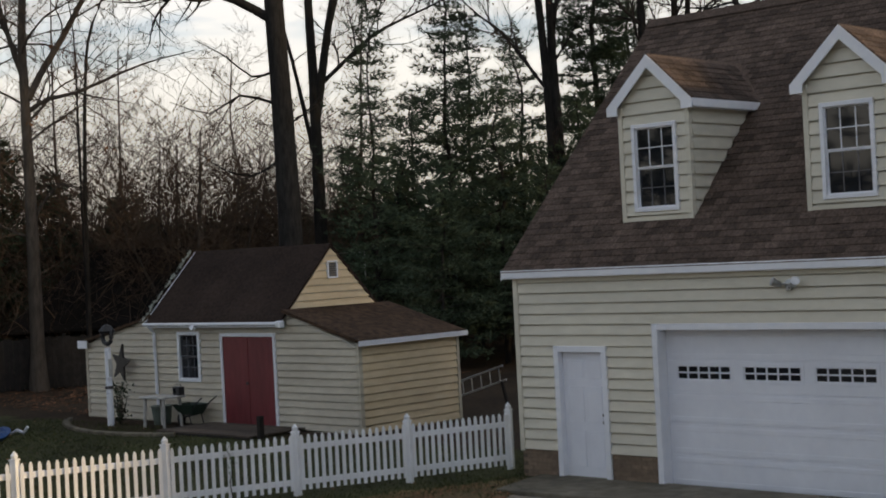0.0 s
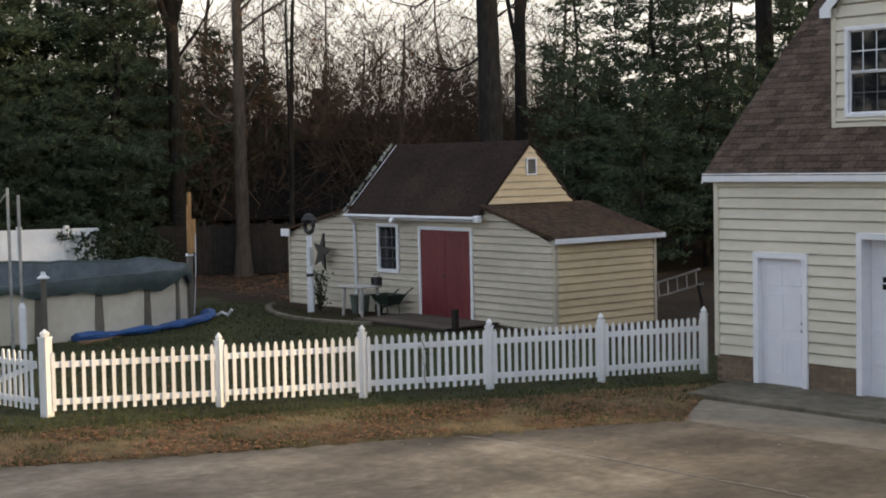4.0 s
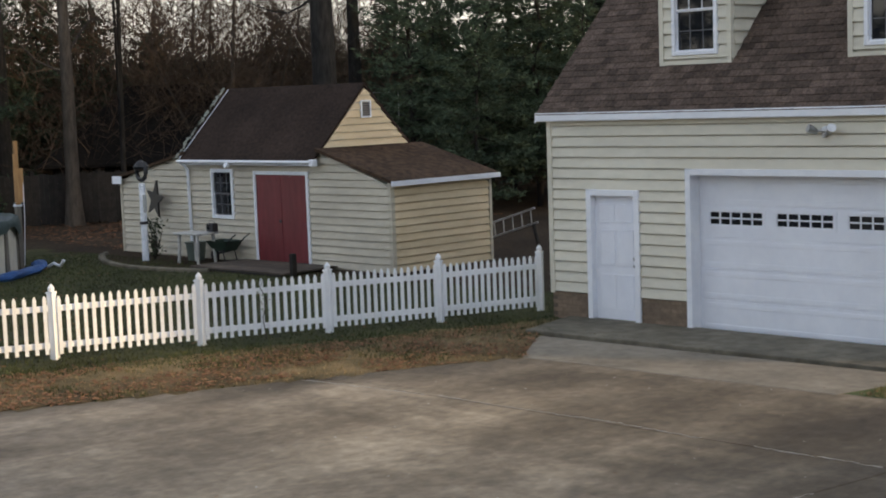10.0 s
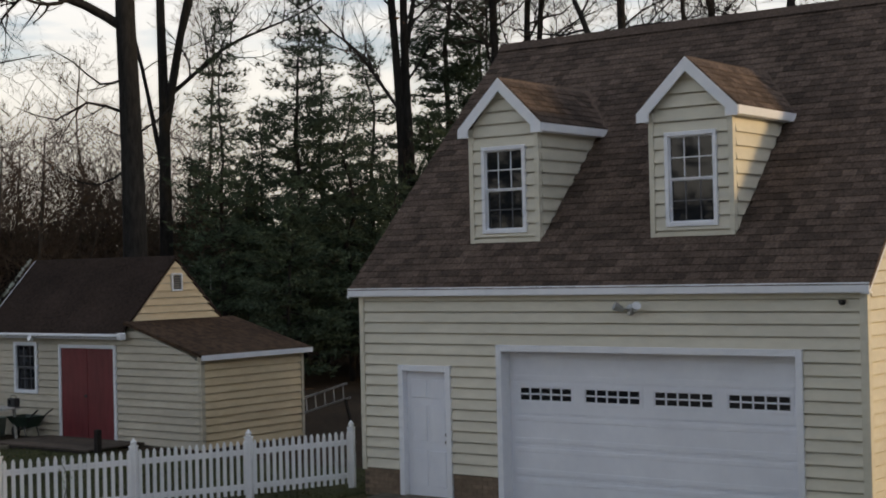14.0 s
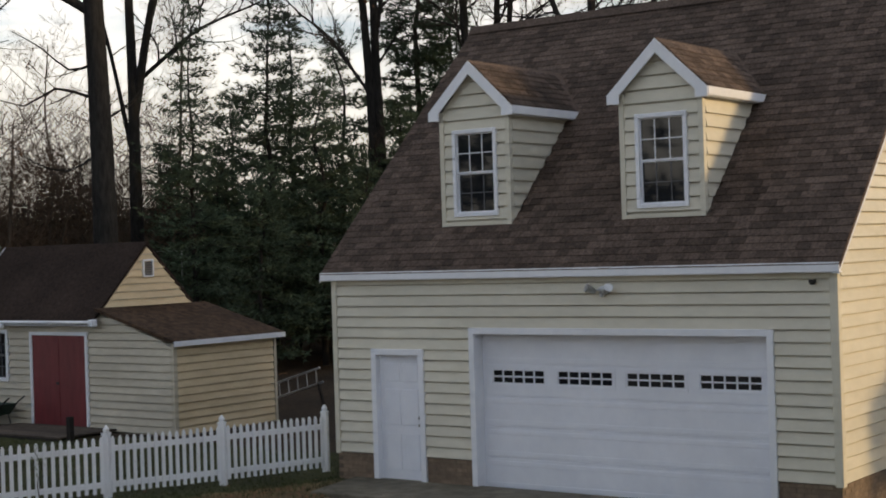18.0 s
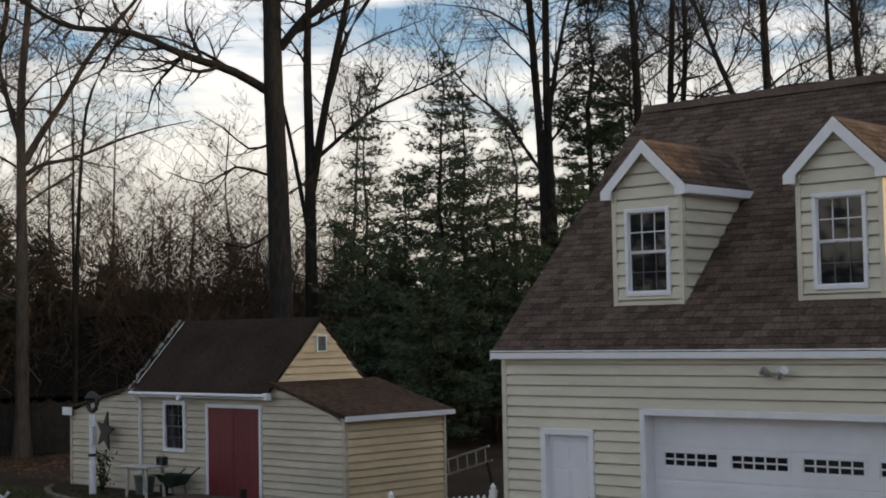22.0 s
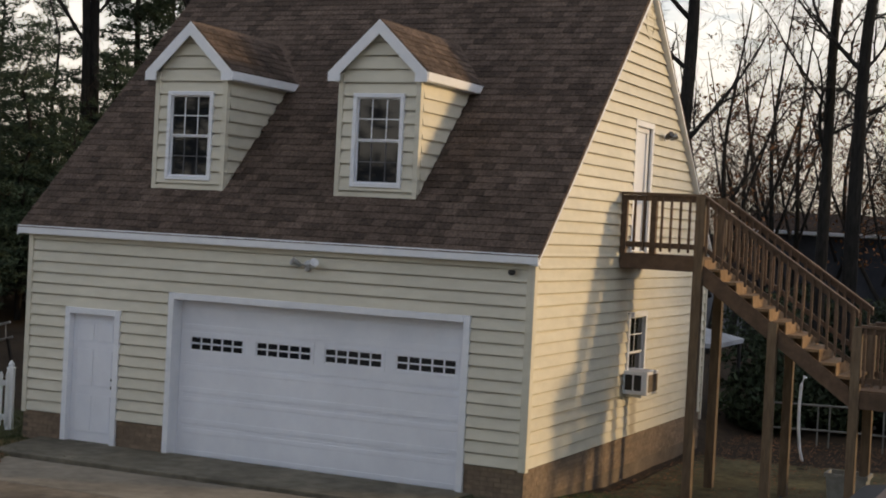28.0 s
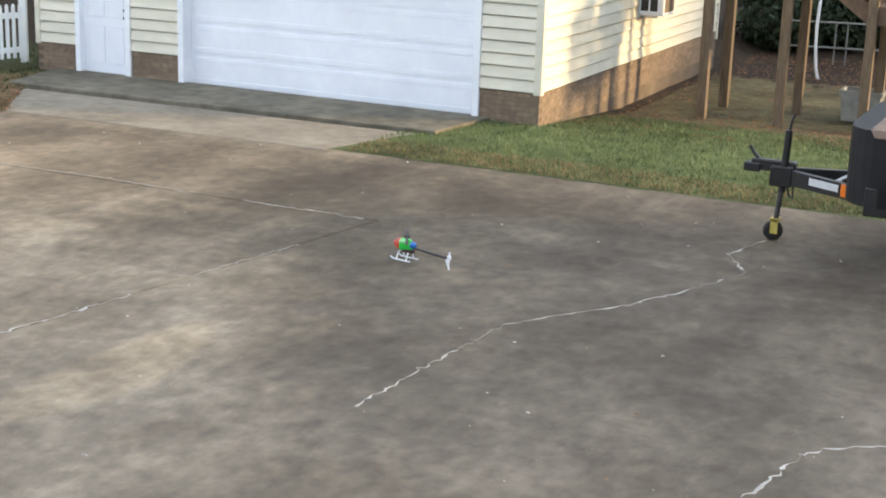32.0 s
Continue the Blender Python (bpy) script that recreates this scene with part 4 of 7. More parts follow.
part("fascia_return", boxes((-LW - 0.20, -LW + 0.22, -0.165, -0.135, LE - 0.16, LE + 0.04), bevel=0.006), WHITE, shed)
part("gutter_bracket", boxes((M0 + 0.02, M0 + 0.16, -0.34, -0.17, SE - 0.13, SE + 0.03), bevel=0.02), WHITE, shed)
part("gutter", boxes((M1 - 0.1, M0 + 0.12, -0.32, -0.21, SE - 0.07, SE + 0.0), bevel=0.02), WHITE, shed)
part("fascia", boxes((M1 - 0.1, M0 + 0.1, -0.21, -0.18, SE - 0.12, SE - 0.03)), WHITE, shed)
part("downpipe", pipe([(M1 + 0.05, -0.25, SE - 0.06), (M1 + 0.05, -0.08, SE - 0.25), (M1 + 0.05, -0.05, 0.1)], 0.04), WHITE, shed)
rd = part("double_door", boxes((DOOR[0], (DOOR[0] + DOOR[1]) / 2 - 0.006, -0.03, 0.0, DOOR[2], DOOR[3]), ((DOOR[0] + DOOR[1]) / 2 + 0.006, DOOR[1], -0.03, 0.0, DOOR[2], DOOR[3]), bevel=0.005), RED, shed, "flush dark red double door")
framed("door_casing", shed, WHITE, ((DOOR[0] - 0.08, DOOR[0], -0.055, 0.0, 0, DOOR[3] + 0.08), (DOOR[1], DOOR[1] + 0.08, -0.055, 0.0, 0, DOOR[3] + 0.08), (DOOR[0], DOOR[1], -0.055, 0.0, DOOR[3], DOOR[3] + 0.08)))
part("latch", boxes((-3.78, -3.70, -0.05, -0.03, 0.98, 1.04)), BLACK, rd)
sash_window(shed, 0.72, 1.04, 3, 2, pose(-5.92, -0.005, 1.6), sash=BAR_GREY)

# ---- outside stair ----
stair = tagged(empty("outside_stair"), "brown-stained timber stair and landing on the garage's gable side", "staircase")
Y0, Y1 = 3.62, 4.95
TOP, LOW = 3.45, 1.62
X1, X2, X3 = 1.30, 3.70, 5.6
part("landing", boxes((0.02, X1 + 0.06, Y0 - 0.02, Y1 + 0.02, TOP - 0.24, TOP - 0.03), bevel=0.006), DECKWOOD, stair)
for i in range(9):
    part("deck_board", boxes((0.03, X1 + 0.06, Y0 + i * 0.148, Y0 + i * 0.148 + 0.14, TOP - 0.03, TOP)), DECKWOOD, stair)
part("lower_landing", boxes((X2, X3, Y0 - 0.02, Y1 + 0.02, LOW - 0.28, LOW - 0.03), bevel=0.006), DECKWOOD, stair)
for i in range(9):
    part("deck_board", boxes((X2, X3, Y0 + i * 0.148, Y0 + i * 0.148 + 0.14, LOW - 0.03, LOW)), DECKWOOD, stair)
N = 9
for i in range(N):
    z = TOP - (i + 1) * (TOP - LOW) / (N + 1)
    x = X1 + 0.06 + i * (X2 - X1 - 0.06) / N
    part("tread", boxes((x, x + 0.28, Y0 + 0.02, Y1 - 0.02, z - 0.04, z)), TREAD, stair)
    part("riser", boxes((x, x + 0.02, Y0 + 0.05, Y1 - 0.05, z, z + (TOP - LOW) / (N + 1) - 0.04)), TREAD, stair)
for y in (Y0 - 0.02, Y1 - 0.02):
    part("stringer", prism([(X1 + 0.04, TOP - 0.1), (X2 + 0.03, LOW - 0.02), (X2 + 0.03, LOW - 0.3), (X1 + 0.04, TOP - 0.4)], 0.045, "y", y), DECKWOOD, stair)
for y in (Y0, Y1):
    for x, z0, z1, w in ((X1, -0.4, TOP + 0.93, 0.145), (2.5, -0.4, 2.52, 0.14), (X2 + 0.05, -0.4, LOW + 0.93, 0.14), (X3 - 0.1, -0.4, LOW + 0.93, 0.14)):
        part("post", boxes((x - w / 2, x + w / 2, y - w / 2, y + w / 2, z0, z1), bevel=0.006), POSTWOOD, stair)
for x in (0.07, 0.55):
    part("post", boxes((x - 0.045, x + 0.045, Y0 - 0.045, Y0 + 0.045, TOP, TOP + 0.9)), DECKWOOD, stair)


def railing(x0, z0, x1, z1, y, n, cap=0.13):
    dz = (z1 - z0) / (x1 - x0)
    part("hand_rail", prism([(x0, z0 + 0.92), (x1, z1 + 0.92), (x1, z1 + 0.96), (x0, z0 + 0.96)], cap, "y", y - cap / 2), DECKWOOD, stair)
    for h in (0.1, 0.83):
        part("rail", prism([(x0, z0 + h), (x1, z1 + h), (x1, z1 + h + 0.085), (x0, z0 + h + 0.085)], 0.04, "y", y - 0.02), DECKWOOD, stair)
    for i in range(n):
        x = x0 + (x1 - x0) * (i + 0.5) / n
        z = z0 + dz * (x - x0)
        part("baluster", boxes((x - 0.018, x + 0.018, y - 0.055, y - 0.02, z + 0.05, z + 0.9)), DECKWOOD, stair)


railing(0.03, TOP, X1 + 0.05, TOP, Y0, 9)
for y in (Y0, Y1):
    railing(X1 + 0.05, TOP, X2 + 0.05, LOW + 0.22, y, 19)
    railing(X2 + 0.1, LOW, X3, LOW, y, 14)
part("hand_rail", boxes((0.03, X1 + 0.05, Y1 - 0.06, Y1 + 0.06, TOP + 0.92, TOP + 0.96)), DECKWOOD, stair)

# ---- trees ----
def spot(az, dist):
    """The place at that bearing (degrees from +y, to the right) and distance from the viewer's terrace."""
    a = radians(az)
    return EYE[0] + dist * math.sin(a), EYE[1] + dist * math.cos(a)


def facing(az, dist):
    """A place on the ground whose x axis runs to the right as seen from the terrace."""
    x, y = spot(az, dist)
    return pose(x, y, ground_z(x, y), 0, 0, -az)


def curve(ctrl, step=0.5):
    """A smooth line through the control points."""
    p = [Vector(c) for c in ctrl]
    p = [p[0] * 2 - p[1]] + p + [p[-1] * 2 - p[-2]]
    out = []
    for i in range(1, len(p) - 2):
        n = max(2, int((p[i + 1] - p[i]).length / step))
        for k in range(n):
            t = k / n
            out.append(0.5 * (2 * p[i] + (p[i + 1] - p[i - 1]) * t + (2 * p[i - 1] - 5 * p[i] + 4 * p[i + 1] - p[i + 2]) * t * t + (3 * p[i] - p[i - 1] - 3 * p[i + 1] + p[i + 2]) * t * t * t))
    return out + [p[-2]]


def ribbon(V, F, pts, w, rng):
    """The finest twigs: a narrow strip."""
    s = Vector((rng.gauss(0, 1), rng.gauss(0, 1), rng.gauss(0, 1))).normalized()
    k = len(V)
    for i, p in enumerate(pts):
        q = s * w * (1 - 0.75 * i / (len(pts) - 1))
        V.extend((tuple(p - q), tuple(p + q)))
        if i:
            F.append((k + 2 * i - 2, k + 2 * i - 1, k + 2 * i + 1, k + 2 * i))


def grow(S, p, d, r, L, level, rng, lift=0.05):
    """A bough that bends on its way and carries boughs one order finer."""
    V, F, W, X = S
    n = max(3, round(L / (0.25, 0.32, 0.42, 0.55)[level]))
    e, q, bend = Vector(d).normalized(), Vector(p), Vector((rng.gauss(0, 0.1), rng.gauss(0, 0.1), rng.gauss(0, 0.1)))
    pts = [q.copy()]
    for i in range(n):
        bend = bend * 0.6 + Vector((rng.gauss(0, 0.11), rng.gauss(0, 0.11), rng.gauss(0, 0.10)))
        e = (e + bend + Vector((0, 0, lift))).normalized()
        q = q + e * (L / n)
        pts.append(q.copy())
    if level == 0:
        ribbon(W, X, pts, max(0.0065, r), rng)
        return
    rad = [max(0.006, r * (1 - 0.82 * i / n)) for i in range(n + 1)]
    fine = r < 0.032
    tube(W if fine else V, X if fine else F, pts, rad, 3 if r < 0.07 else 5, cap=False)
    sprout(S, pts, rad, L, level, rng, lift, 0.2)


def sprout(S, pts, rad, L, level, rng, lift, start, thin=1.0):
    n = len(pts) - 1
    m = max(2, int(L * (1 - start) * thin / (0.1, 0.13, 0.24, 0.34)[level]))
    for k in range(m):
        f = start + (1 - start) * (k + rng.random()) / m
        i = min(n, max(1, int(f * n)))
        e = (pts[i] - pts[i - 1]).normalized()
        side = e.cross(Vector((rng.gauss(0, 1), rng.gauss(0, 1), rng.gauss(0, 1)))).normalized()
        a = rng.uniform(0.6, 1.25)
        grow(S, pts[i], e * math.cos(a) + side * math.sin(a) + Vector((0, 0, 0.18)), rad[i] * rng.uniform(0.5, 0.72), max(0.3, min(L, 7) * rng.uniform(0.3, 0.6) * (1.15 - 0.5 * f)), level - 1, rng, lift * 0.8)


def bare_tree(name, seed, m, stems, limbs=(), label="tall leafless tree with grey bark", bark=None, twig=None, leaves=0, boughs=9, low=0.45, spread=5.0, order=3, clump=0.1, group="leafless trees round the yard"):
    """stems and limbs: (radius at the foot, radius at the end, control points (x, z) in the tree's own upright plane)."""
    rng = random.Random(seed)
    S = V, F, W, X = [], [], [], []
    boughs = round(boughs * 1.5)
    for j, (r0, r1, ctrl) in enumerate(stems):
        side = rng.gauss(0, 0.25)
        pts = curve([(x, side * (k if j else 0) + rng.gauss(0, 0.06), z) for k, (x, z) in enumerate(ctrl)], 0.7)
        n = len(pts) - 1
        rad = [r0 + (r1 - r0) * (i / n) for i in range(n + 1)]
        if j == 0:
            rad = [r * (1 + 0.45 * max(0.0, 1 - p.z / 1.2)) for r, p in zip(rad, pts)]
        tube(V, F, pts, rad, 9 if r0 > 0.12 else 6, cap=False)
        top = ctrl[-1][1]
        for k in range(boughs if j == 0 else max(3, boughs // 2)):
            f = (k + rng.random()) / (boughs if j == 0 else max(3, boughs // 2))
            z = (low * top if j == 0 else ctrl[0][1] + 0.2 * (top - ctrl[0][1])) * (1 - f) + top * f
            i = min(range(1, n + 1), key=lambda u: abs(pts[u].z - z))
            a = rng.uniform(0, 6.283)
            grow(S, pts[i], (math.cos(a), math.sin(a), rng.uniform(0.35, 1.1)), min(0.11, rad[i] * rng.uniform(0.28, 0.5)), spread * rng.uniform(0.6, 1.25) * (1.15 - 0.45 * f), order, rng)
    for r0, r1, ctrl in limbs:
        dep = rng.gauss(0, 0.5)
        pts = curve([(x, dep * k * 0.4 + rng.gauss(0, 0.1) * (k > 0), z + rng.gauss(0, 0.05)) for k, (x, z) in enumerate(ctrl)], 0.45)
        n = len(pts) - 1
        rad = [r0 + (r1 - r0) * (i / n) for i in range(n + 1)]
        tube(V, F, pts, rad, 6, cap=False)
        sprout(S, pts, rad, sum((b - a).length for a, b in zip(pts, pts[1:])), order, rng, 0.08, 0.12, 0.7)
    t = tagged(empty(name, m), label, "tree", group)
    part("trunk", (V, F), bark or BARK, t, smooth=True)
    part("crown", (W, X), twig or TWIG, t)
    if leaves:
        LV, LF = [], []
        for k in range(leaves // 5):
            c = Vector(W[rng.randrange(len(W))])
            for u in range(5):
                leaf(LV, LF, c + Vector((rng.gauss(0, clump), rng.gauss(0, clump), rng.gauss(0, clump))), 0.085, rng)
        part("leaves", (LV, LF), OAKLEAF, t, "withered brown leaves still on the twigs")
    return t


def upright(rng, height, r, lean=0.0, wob=0.25):
    """One straight stem of that height."""
    return [(r, r * 0.3, [(0, -0.3)] + [(lean * f + rng.gauss(0, wob) * f, height * f) for f in (0.25, 0.5, 0.75, 1.0)])]


def tuft(V, F, c, d, s, rng, n=7, w=0.13):
    """Needles: thin blades fanning out from c."""
    for i in range(n):
        a = (Vector(d) * 0.8 + Vector((rng.gauss(0, 0.7), rng.gauss(0, 0.7), rng.gauss(0.15, 0.5)))).normalized() * s * rng.uniform(0.6, 1.2)
        b = a.cross(Vector((rng.gauss(0, 1), rng.gauss(0, 1), rng.gauss(0, 1)))).normalized() * s * w
        k = len(V)
        V.extend((tuple(c - b), tuple(c + b), tuple(c + a)))
        F.append((k, k + 1, k + 2))


def pine(name, seed, m, height, r, bare, reach, label="tall green pine with layered open branches", dense=1.0, gap=0.62, full=1.5, needles=0.2):
    """Whorls of level boughs, each with flat sprays of needles to both sides and air between the layers."""
    rng = random.Random(seed)
    V, F, W, X = [], [], [], []
    pts = [Vector((rng.gauss(0, 0.04) * i / 3, rng.gauss(0, 0.04) * i / 3, -0.3 + (height + 0.3) * i / 10)) for i in range(11)]
    tube(V, F, pts, [r * (1 - 0.92 * i / 10) + 0.006 for i in range(11)], 7)
    z = bare * height
    while z < height * 0.985:
        f = z / height
        L = reach * min(1.0, (1.02 - f) * full) ** 0.85 * rng.uniform(0.65, 1.1) + 0.22
        i = min(9, int((z + 0.3) / (height + 0.3) * 10))
        p0 = pts[i].lerp(pts[i + 1], (z + 0.3) / (height + 0.3) * 10 - i)
        turn = rng.uniform(0, 6.283)
        k = rng.randint(4, 7)
        for b in range(k):
            a = turn + 6.283 * b / k + rng.gauss(0, 0.35)
            l = L * rng.uniform(0.3, 1.2)
            d = Vector((math.cos(a), math.sin(a), 0))
            rise = rng.uniform(-0.12, 0.16) + 0.55 * max(0.0, f - 0.55)
            line = [p0 + Vector((0, 0, rng.gauss(0, 0.25))), p0 + d * l * 0.5 + Vector((0, 0, rise * l * 0.4)), p0 + d * l + Vector((0, 0, rise * l + 0.10 * l))]
            tube(V, F, line, [0.028 * (1 - f) + 0.01, 0.018 * (1 - f) + 0.007, 0.004], 3, cap=False)
            side = Vector((-d.y, d.x, 0))
            u = 0.2 if l > 0.8 else 0.05
            while u < 1.02:
                c = line[0].lerp(line[1], u * 2) if u < 0.5 else line[1].lerp(line[2], u * 2 - 1)
                for s in (-1, 1):
                    if rng.random() < 0.12:
                        continue
                    ll = (0.34 * l * (1.12 - u) + 0.12) * rng.uniform(0.5, 1.2)
                    e = (d * 0.75 + side * s * rng.uniform(0.6, 1.2) + Vector((0, 0, rng.gauss(0.05, 0.14)))).normalized()
                    q = rng.uniform(0.05, 0.2)
                    while q < ll + 0.05:
                        tuft(W, X, c + e * q + Vector((rng.gauss(0, 0.05), rng.gauss(0, 0.05), rng.gauss(0, 0.07))), (e.x, e.y, e.z + 0.12), needles, rng, 5, 0.09)
                        q += 0.12 / dense
                u += 0.22 / max(0.6, l) / dense ** 0.5
            tuft(W, X, line[2], (d.x, d.y, 0.4), needles, rng, 6, 0.085)
        z += gap * rng.uniform(0.6, 1.3)
    tuft(W, X, pts[-1], (0, 0, 1), needles * 1.3, rng, 9, 0.07)
    t = tagged(empty(name, m), label, "tree", "pines round the yard")
    part("trunk", (V, F), BARK, t)
    part("crown", (W, X), NEEDLE, t)
    return t


# the great tree behind the shed, with its arching limb
bare_tree("oak_tree", 3, facing(-48.7, 46), [(0.42, 0.17, [(0, -0.3), (0.03, 4.8), (-0.05, 9.3), (-0.12, 11.3), (-0.12, 14.6), (0.1, 19), (0.3, 24)])], [
    (0.15, 0.03, [(-0.2, 11.2), (-1.3, 11.8), (-2.8, 12.3), (-4.4, 13.0), (-6.5, 13.35), (-8.2, 14.5), (-9.4, 15.6)]),
    (0.16, 0.03, [(0.1, 12.5), (0.9, 13.4), (2.1, 14.4), (3.0, 16.4), (3.4, 18.5)]),
    (0.05, 0.012, [(-0.2, 9.6), (-0.9, 9.5), (-1.7, 10.2), (-2.6, 10.8)]),
    (0.055, 0.012, [(-0.2, 8.6), (-1.3, 8.9), (-2.2, 8.4), (-3.4, 8.8)]),
    (0.045, 0.01, [(-0.2, 6.8), (-1.0, 6.5), (-2.0, 6.7), (-2.9, 7.5)]),
    (0.04, 0.01, [(0.25, 8.0), (0.9, 8.4), (1.5, 9.2)])],
    label="massive dark-trunked leafless tree behind the shed", boughs=9, low=0.6, spread=6.0, leaves=150)
bare_tree("leafless_tree", 17, facing(-60.6, 53), [(0.31, 0.07, [(0, -0.3), (0.02, 6), (-0.05, 10.2), (-0.1, 12.6), (0.55, 16.1), (1.0, 21)]),
    (0.16, 0.04, [(-0.1, 10.4), (-0.4, 13.0), (-2.1, 15.9), (-3.6, 19)]), (0.15, 0.04, [(0.05, 8.6), (0.6, 10.6), (1.3, 12.6), (1.8, 15.5), (2.0, 19)]), (0.13, 0.03, [(-0.1, 8.4), (-0.8, 10.4), (-2.3, 12.6), (-3.7, 14.8)])],
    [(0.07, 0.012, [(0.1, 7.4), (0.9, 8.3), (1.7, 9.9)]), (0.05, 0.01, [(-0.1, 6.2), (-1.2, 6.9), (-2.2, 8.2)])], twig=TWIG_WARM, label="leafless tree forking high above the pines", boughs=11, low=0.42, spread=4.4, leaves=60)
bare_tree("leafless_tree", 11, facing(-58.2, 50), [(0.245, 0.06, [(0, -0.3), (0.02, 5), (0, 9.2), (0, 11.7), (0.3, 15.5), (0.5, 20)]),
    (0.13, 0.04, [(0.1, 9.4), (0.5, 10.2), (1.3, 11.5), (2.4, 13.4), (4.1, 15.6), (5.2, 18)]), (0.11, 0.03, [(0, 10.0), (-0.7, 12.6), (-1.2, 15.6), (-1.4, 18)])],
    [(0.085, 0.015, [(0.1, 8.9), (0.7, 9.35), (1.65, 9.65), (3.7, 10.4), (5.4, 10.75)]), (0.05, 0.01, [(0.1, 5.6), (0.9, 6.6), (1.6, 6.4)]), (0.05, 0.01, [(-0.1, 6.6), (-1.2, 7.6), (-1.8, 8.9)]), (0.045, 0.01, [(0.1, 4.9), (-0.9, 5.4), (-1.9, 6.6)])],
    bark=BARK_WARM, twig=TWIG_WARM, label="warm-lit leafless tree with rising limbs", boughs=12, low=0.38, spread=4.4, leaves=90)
bare_tree("leafless_tree", 12, facing(-56.35, 52), [(0.12, 0.03, [(0, -0.3), (0.1, 5.5), (0.3, 10), (0.65, 12.2), (1.9, 14.6), (3.2, 17)]), (0.07, 0.02, [(0.02, 3.5), (0, 8), (0.0, 11.8), (-0.3, 14)])], label="slender leafless tree leaning over the shed", boughs=6, low=0.55, spread=2.6, leaves=120)
bare_tree("leafless_tree", 14, facing(-47.5, 53), [(0.29, 0.07, [(0, -0.3), (0, 6), (0, 10), (-0.05, 13.2), (0.05, 16.3), (0.2, 21)]),
    (0.17, 0.05, [(0.05, 8.8), (0.55, 11.6), (1.1, 14.2), (1.7, 17), (2.2, 20)]), (0.12, 0.03, [(0.7, 12.2), (1.4, 14.4), (2.75, 16.5), (4.2, 18.6)]), (0.1, 0.03, [(-0.1, 7.5), (-0.7, 10.8), (-1.4, 14), (-1.7, 17)])],
    [(0.09, 0.015, [(0.25, 9.9), (0.9, 10.5), (2.3, 11.5), (4.5, 12.5), (6.0, 13.4)])], label="leafless tree forking into several stems", boughs=6, low=0.6, spread=3.6)
bare_tree("leafless_tree", 15, facing(-38.45, 53), [(0.21, 0.09, [(0, -0.3), (-0.05, 6), (-0.15, 10), (-0.5, 16), (-0.7, 21)]), (0.22, 0.09, [(0.3, -0.3), (0.25, 6), (0.1, 11), (0.12, 16), (0.3, 21)])],
    [(0.11, 0.02, [(0.15, 11.4), (0.5, 13.5), (0.95, 15.4), (1.8, 18)]), (0.07, 0.012, [(-0.2, 9.4), (-1.6, 11.4), (-2.9, 12.6), (-4.2, 14.8)]), (0.05, 0.01, [(-0.4, 14.2), (-2.0, 15.2), (-4.0, 15.5)])], label="pair of straight dark leafless trunks", boughs=7, low=0.55, spread=3.8, leaves=150)
# the trees that rise over the garage roof: bearing, distance, height, radius, lean
rng = random.Random(40)
for i, (az, d, h, r, lean, n) in enumerate(((-34.4, 52, 21, 0.23, -1.0, 7), (-33.8, 55, 22, 0.2, 0.3, 6), (-32.5, 54, 20, 0.18, -1.2, 8), (-30.7, 50, 20, 0.24, 0.9, 8), (-27.4, 58, 20, 0.17, -0.4, 7), (-26.7, 54, 21, 0.22, 0.3, 7), (-23.9, 52, 22, 0.25, 0.2, 8), (-21.4, 57, 19, 0.15, 0.5, 7), (-19.4, 52, 20, 0.2, 1.6, 8), (-17.6, 56, 20, 0.2, -0.4, 7))):
    limbs = [(0.12, 0.02, [(-0.2, 10.5), (-1.0, 12.5), (-2.1, 15.5), (-3.0, 18)])] if i == 3 else ()
    bare_tree("leafless_tree", 30 + i, facing(az, d), upright(rng, h, r, lean), limbs, boughs=n + 6, low=0.5, spread=4.6, leaves=60 if i % 3 else 0)
# the wood beyond the stair: great trunks, then low spreading trees with dead leaves
for i, (az, d, h, r, lean, n) in enumerate(((-16.6, 44, 20, 0.27, 1.0, 7), (-10.75, 48, 20, 0.22, -0.1, 8), (-9.65, 46, 21, 0.26, 0.3, 8), (-7.15, 45, 20, 0.27, 0.4, 6), (-5.4, 55, 16, 0.2, 0.2, 8))):
    bare_tree("woodland_tree", 50 + i, facing(az, d), upright(rng, h, r, lean, 0.35), boughs=n, low=0.25, spread=4.0, label="tall dark leafless woodland tree")
for i, (az, d, h, w, lv) in enumerate(((-14.7, 50, 11.5, 2.6, 260), (-12.9, 53, 12.5, 2.2, 420), (-11.9, 56, 13.0, 1.9, 600), (-13.9, 57, 10.5, 2.8, 420), (-8.5, 54, 11.0, 2.4, 500), (-10.2, 58, 10.5, 2.4, 600), (-6.4, 57, 10.5, 2.6, 400))):
    stems = [(0.13, 0.02, [(0, -0.3), (0.15 * w, 0.3 * h), (0.1 * w, 0.6 * h), (0.35 * w, h)])]
    for k, (lo, out, top) in enumerate(((0.16, -1.15, 0.82), (0.22, 0.95, 0.86), (0.3, -0.55, 0.95), (0.38, 1.35, 0.8))):
        out *= w * rng.uniform(0.8, 1.2)
        stems.append((0.085 - 0.008 * k, 0.015, [(0.1 * w * lo, lo * h), (0.28 * out, (lo + 0.14) * h), (0.6 * out, (lo + 0.34) * h), (out, top * h)]))
    bare_tree("spreading_tree", 150 + i, facing(az, d), stems, boughs=5, low=0.3, spread=2.8, leaves=lv, clump=0.12, label="spreading leafless tree with clumps of brown leaves")
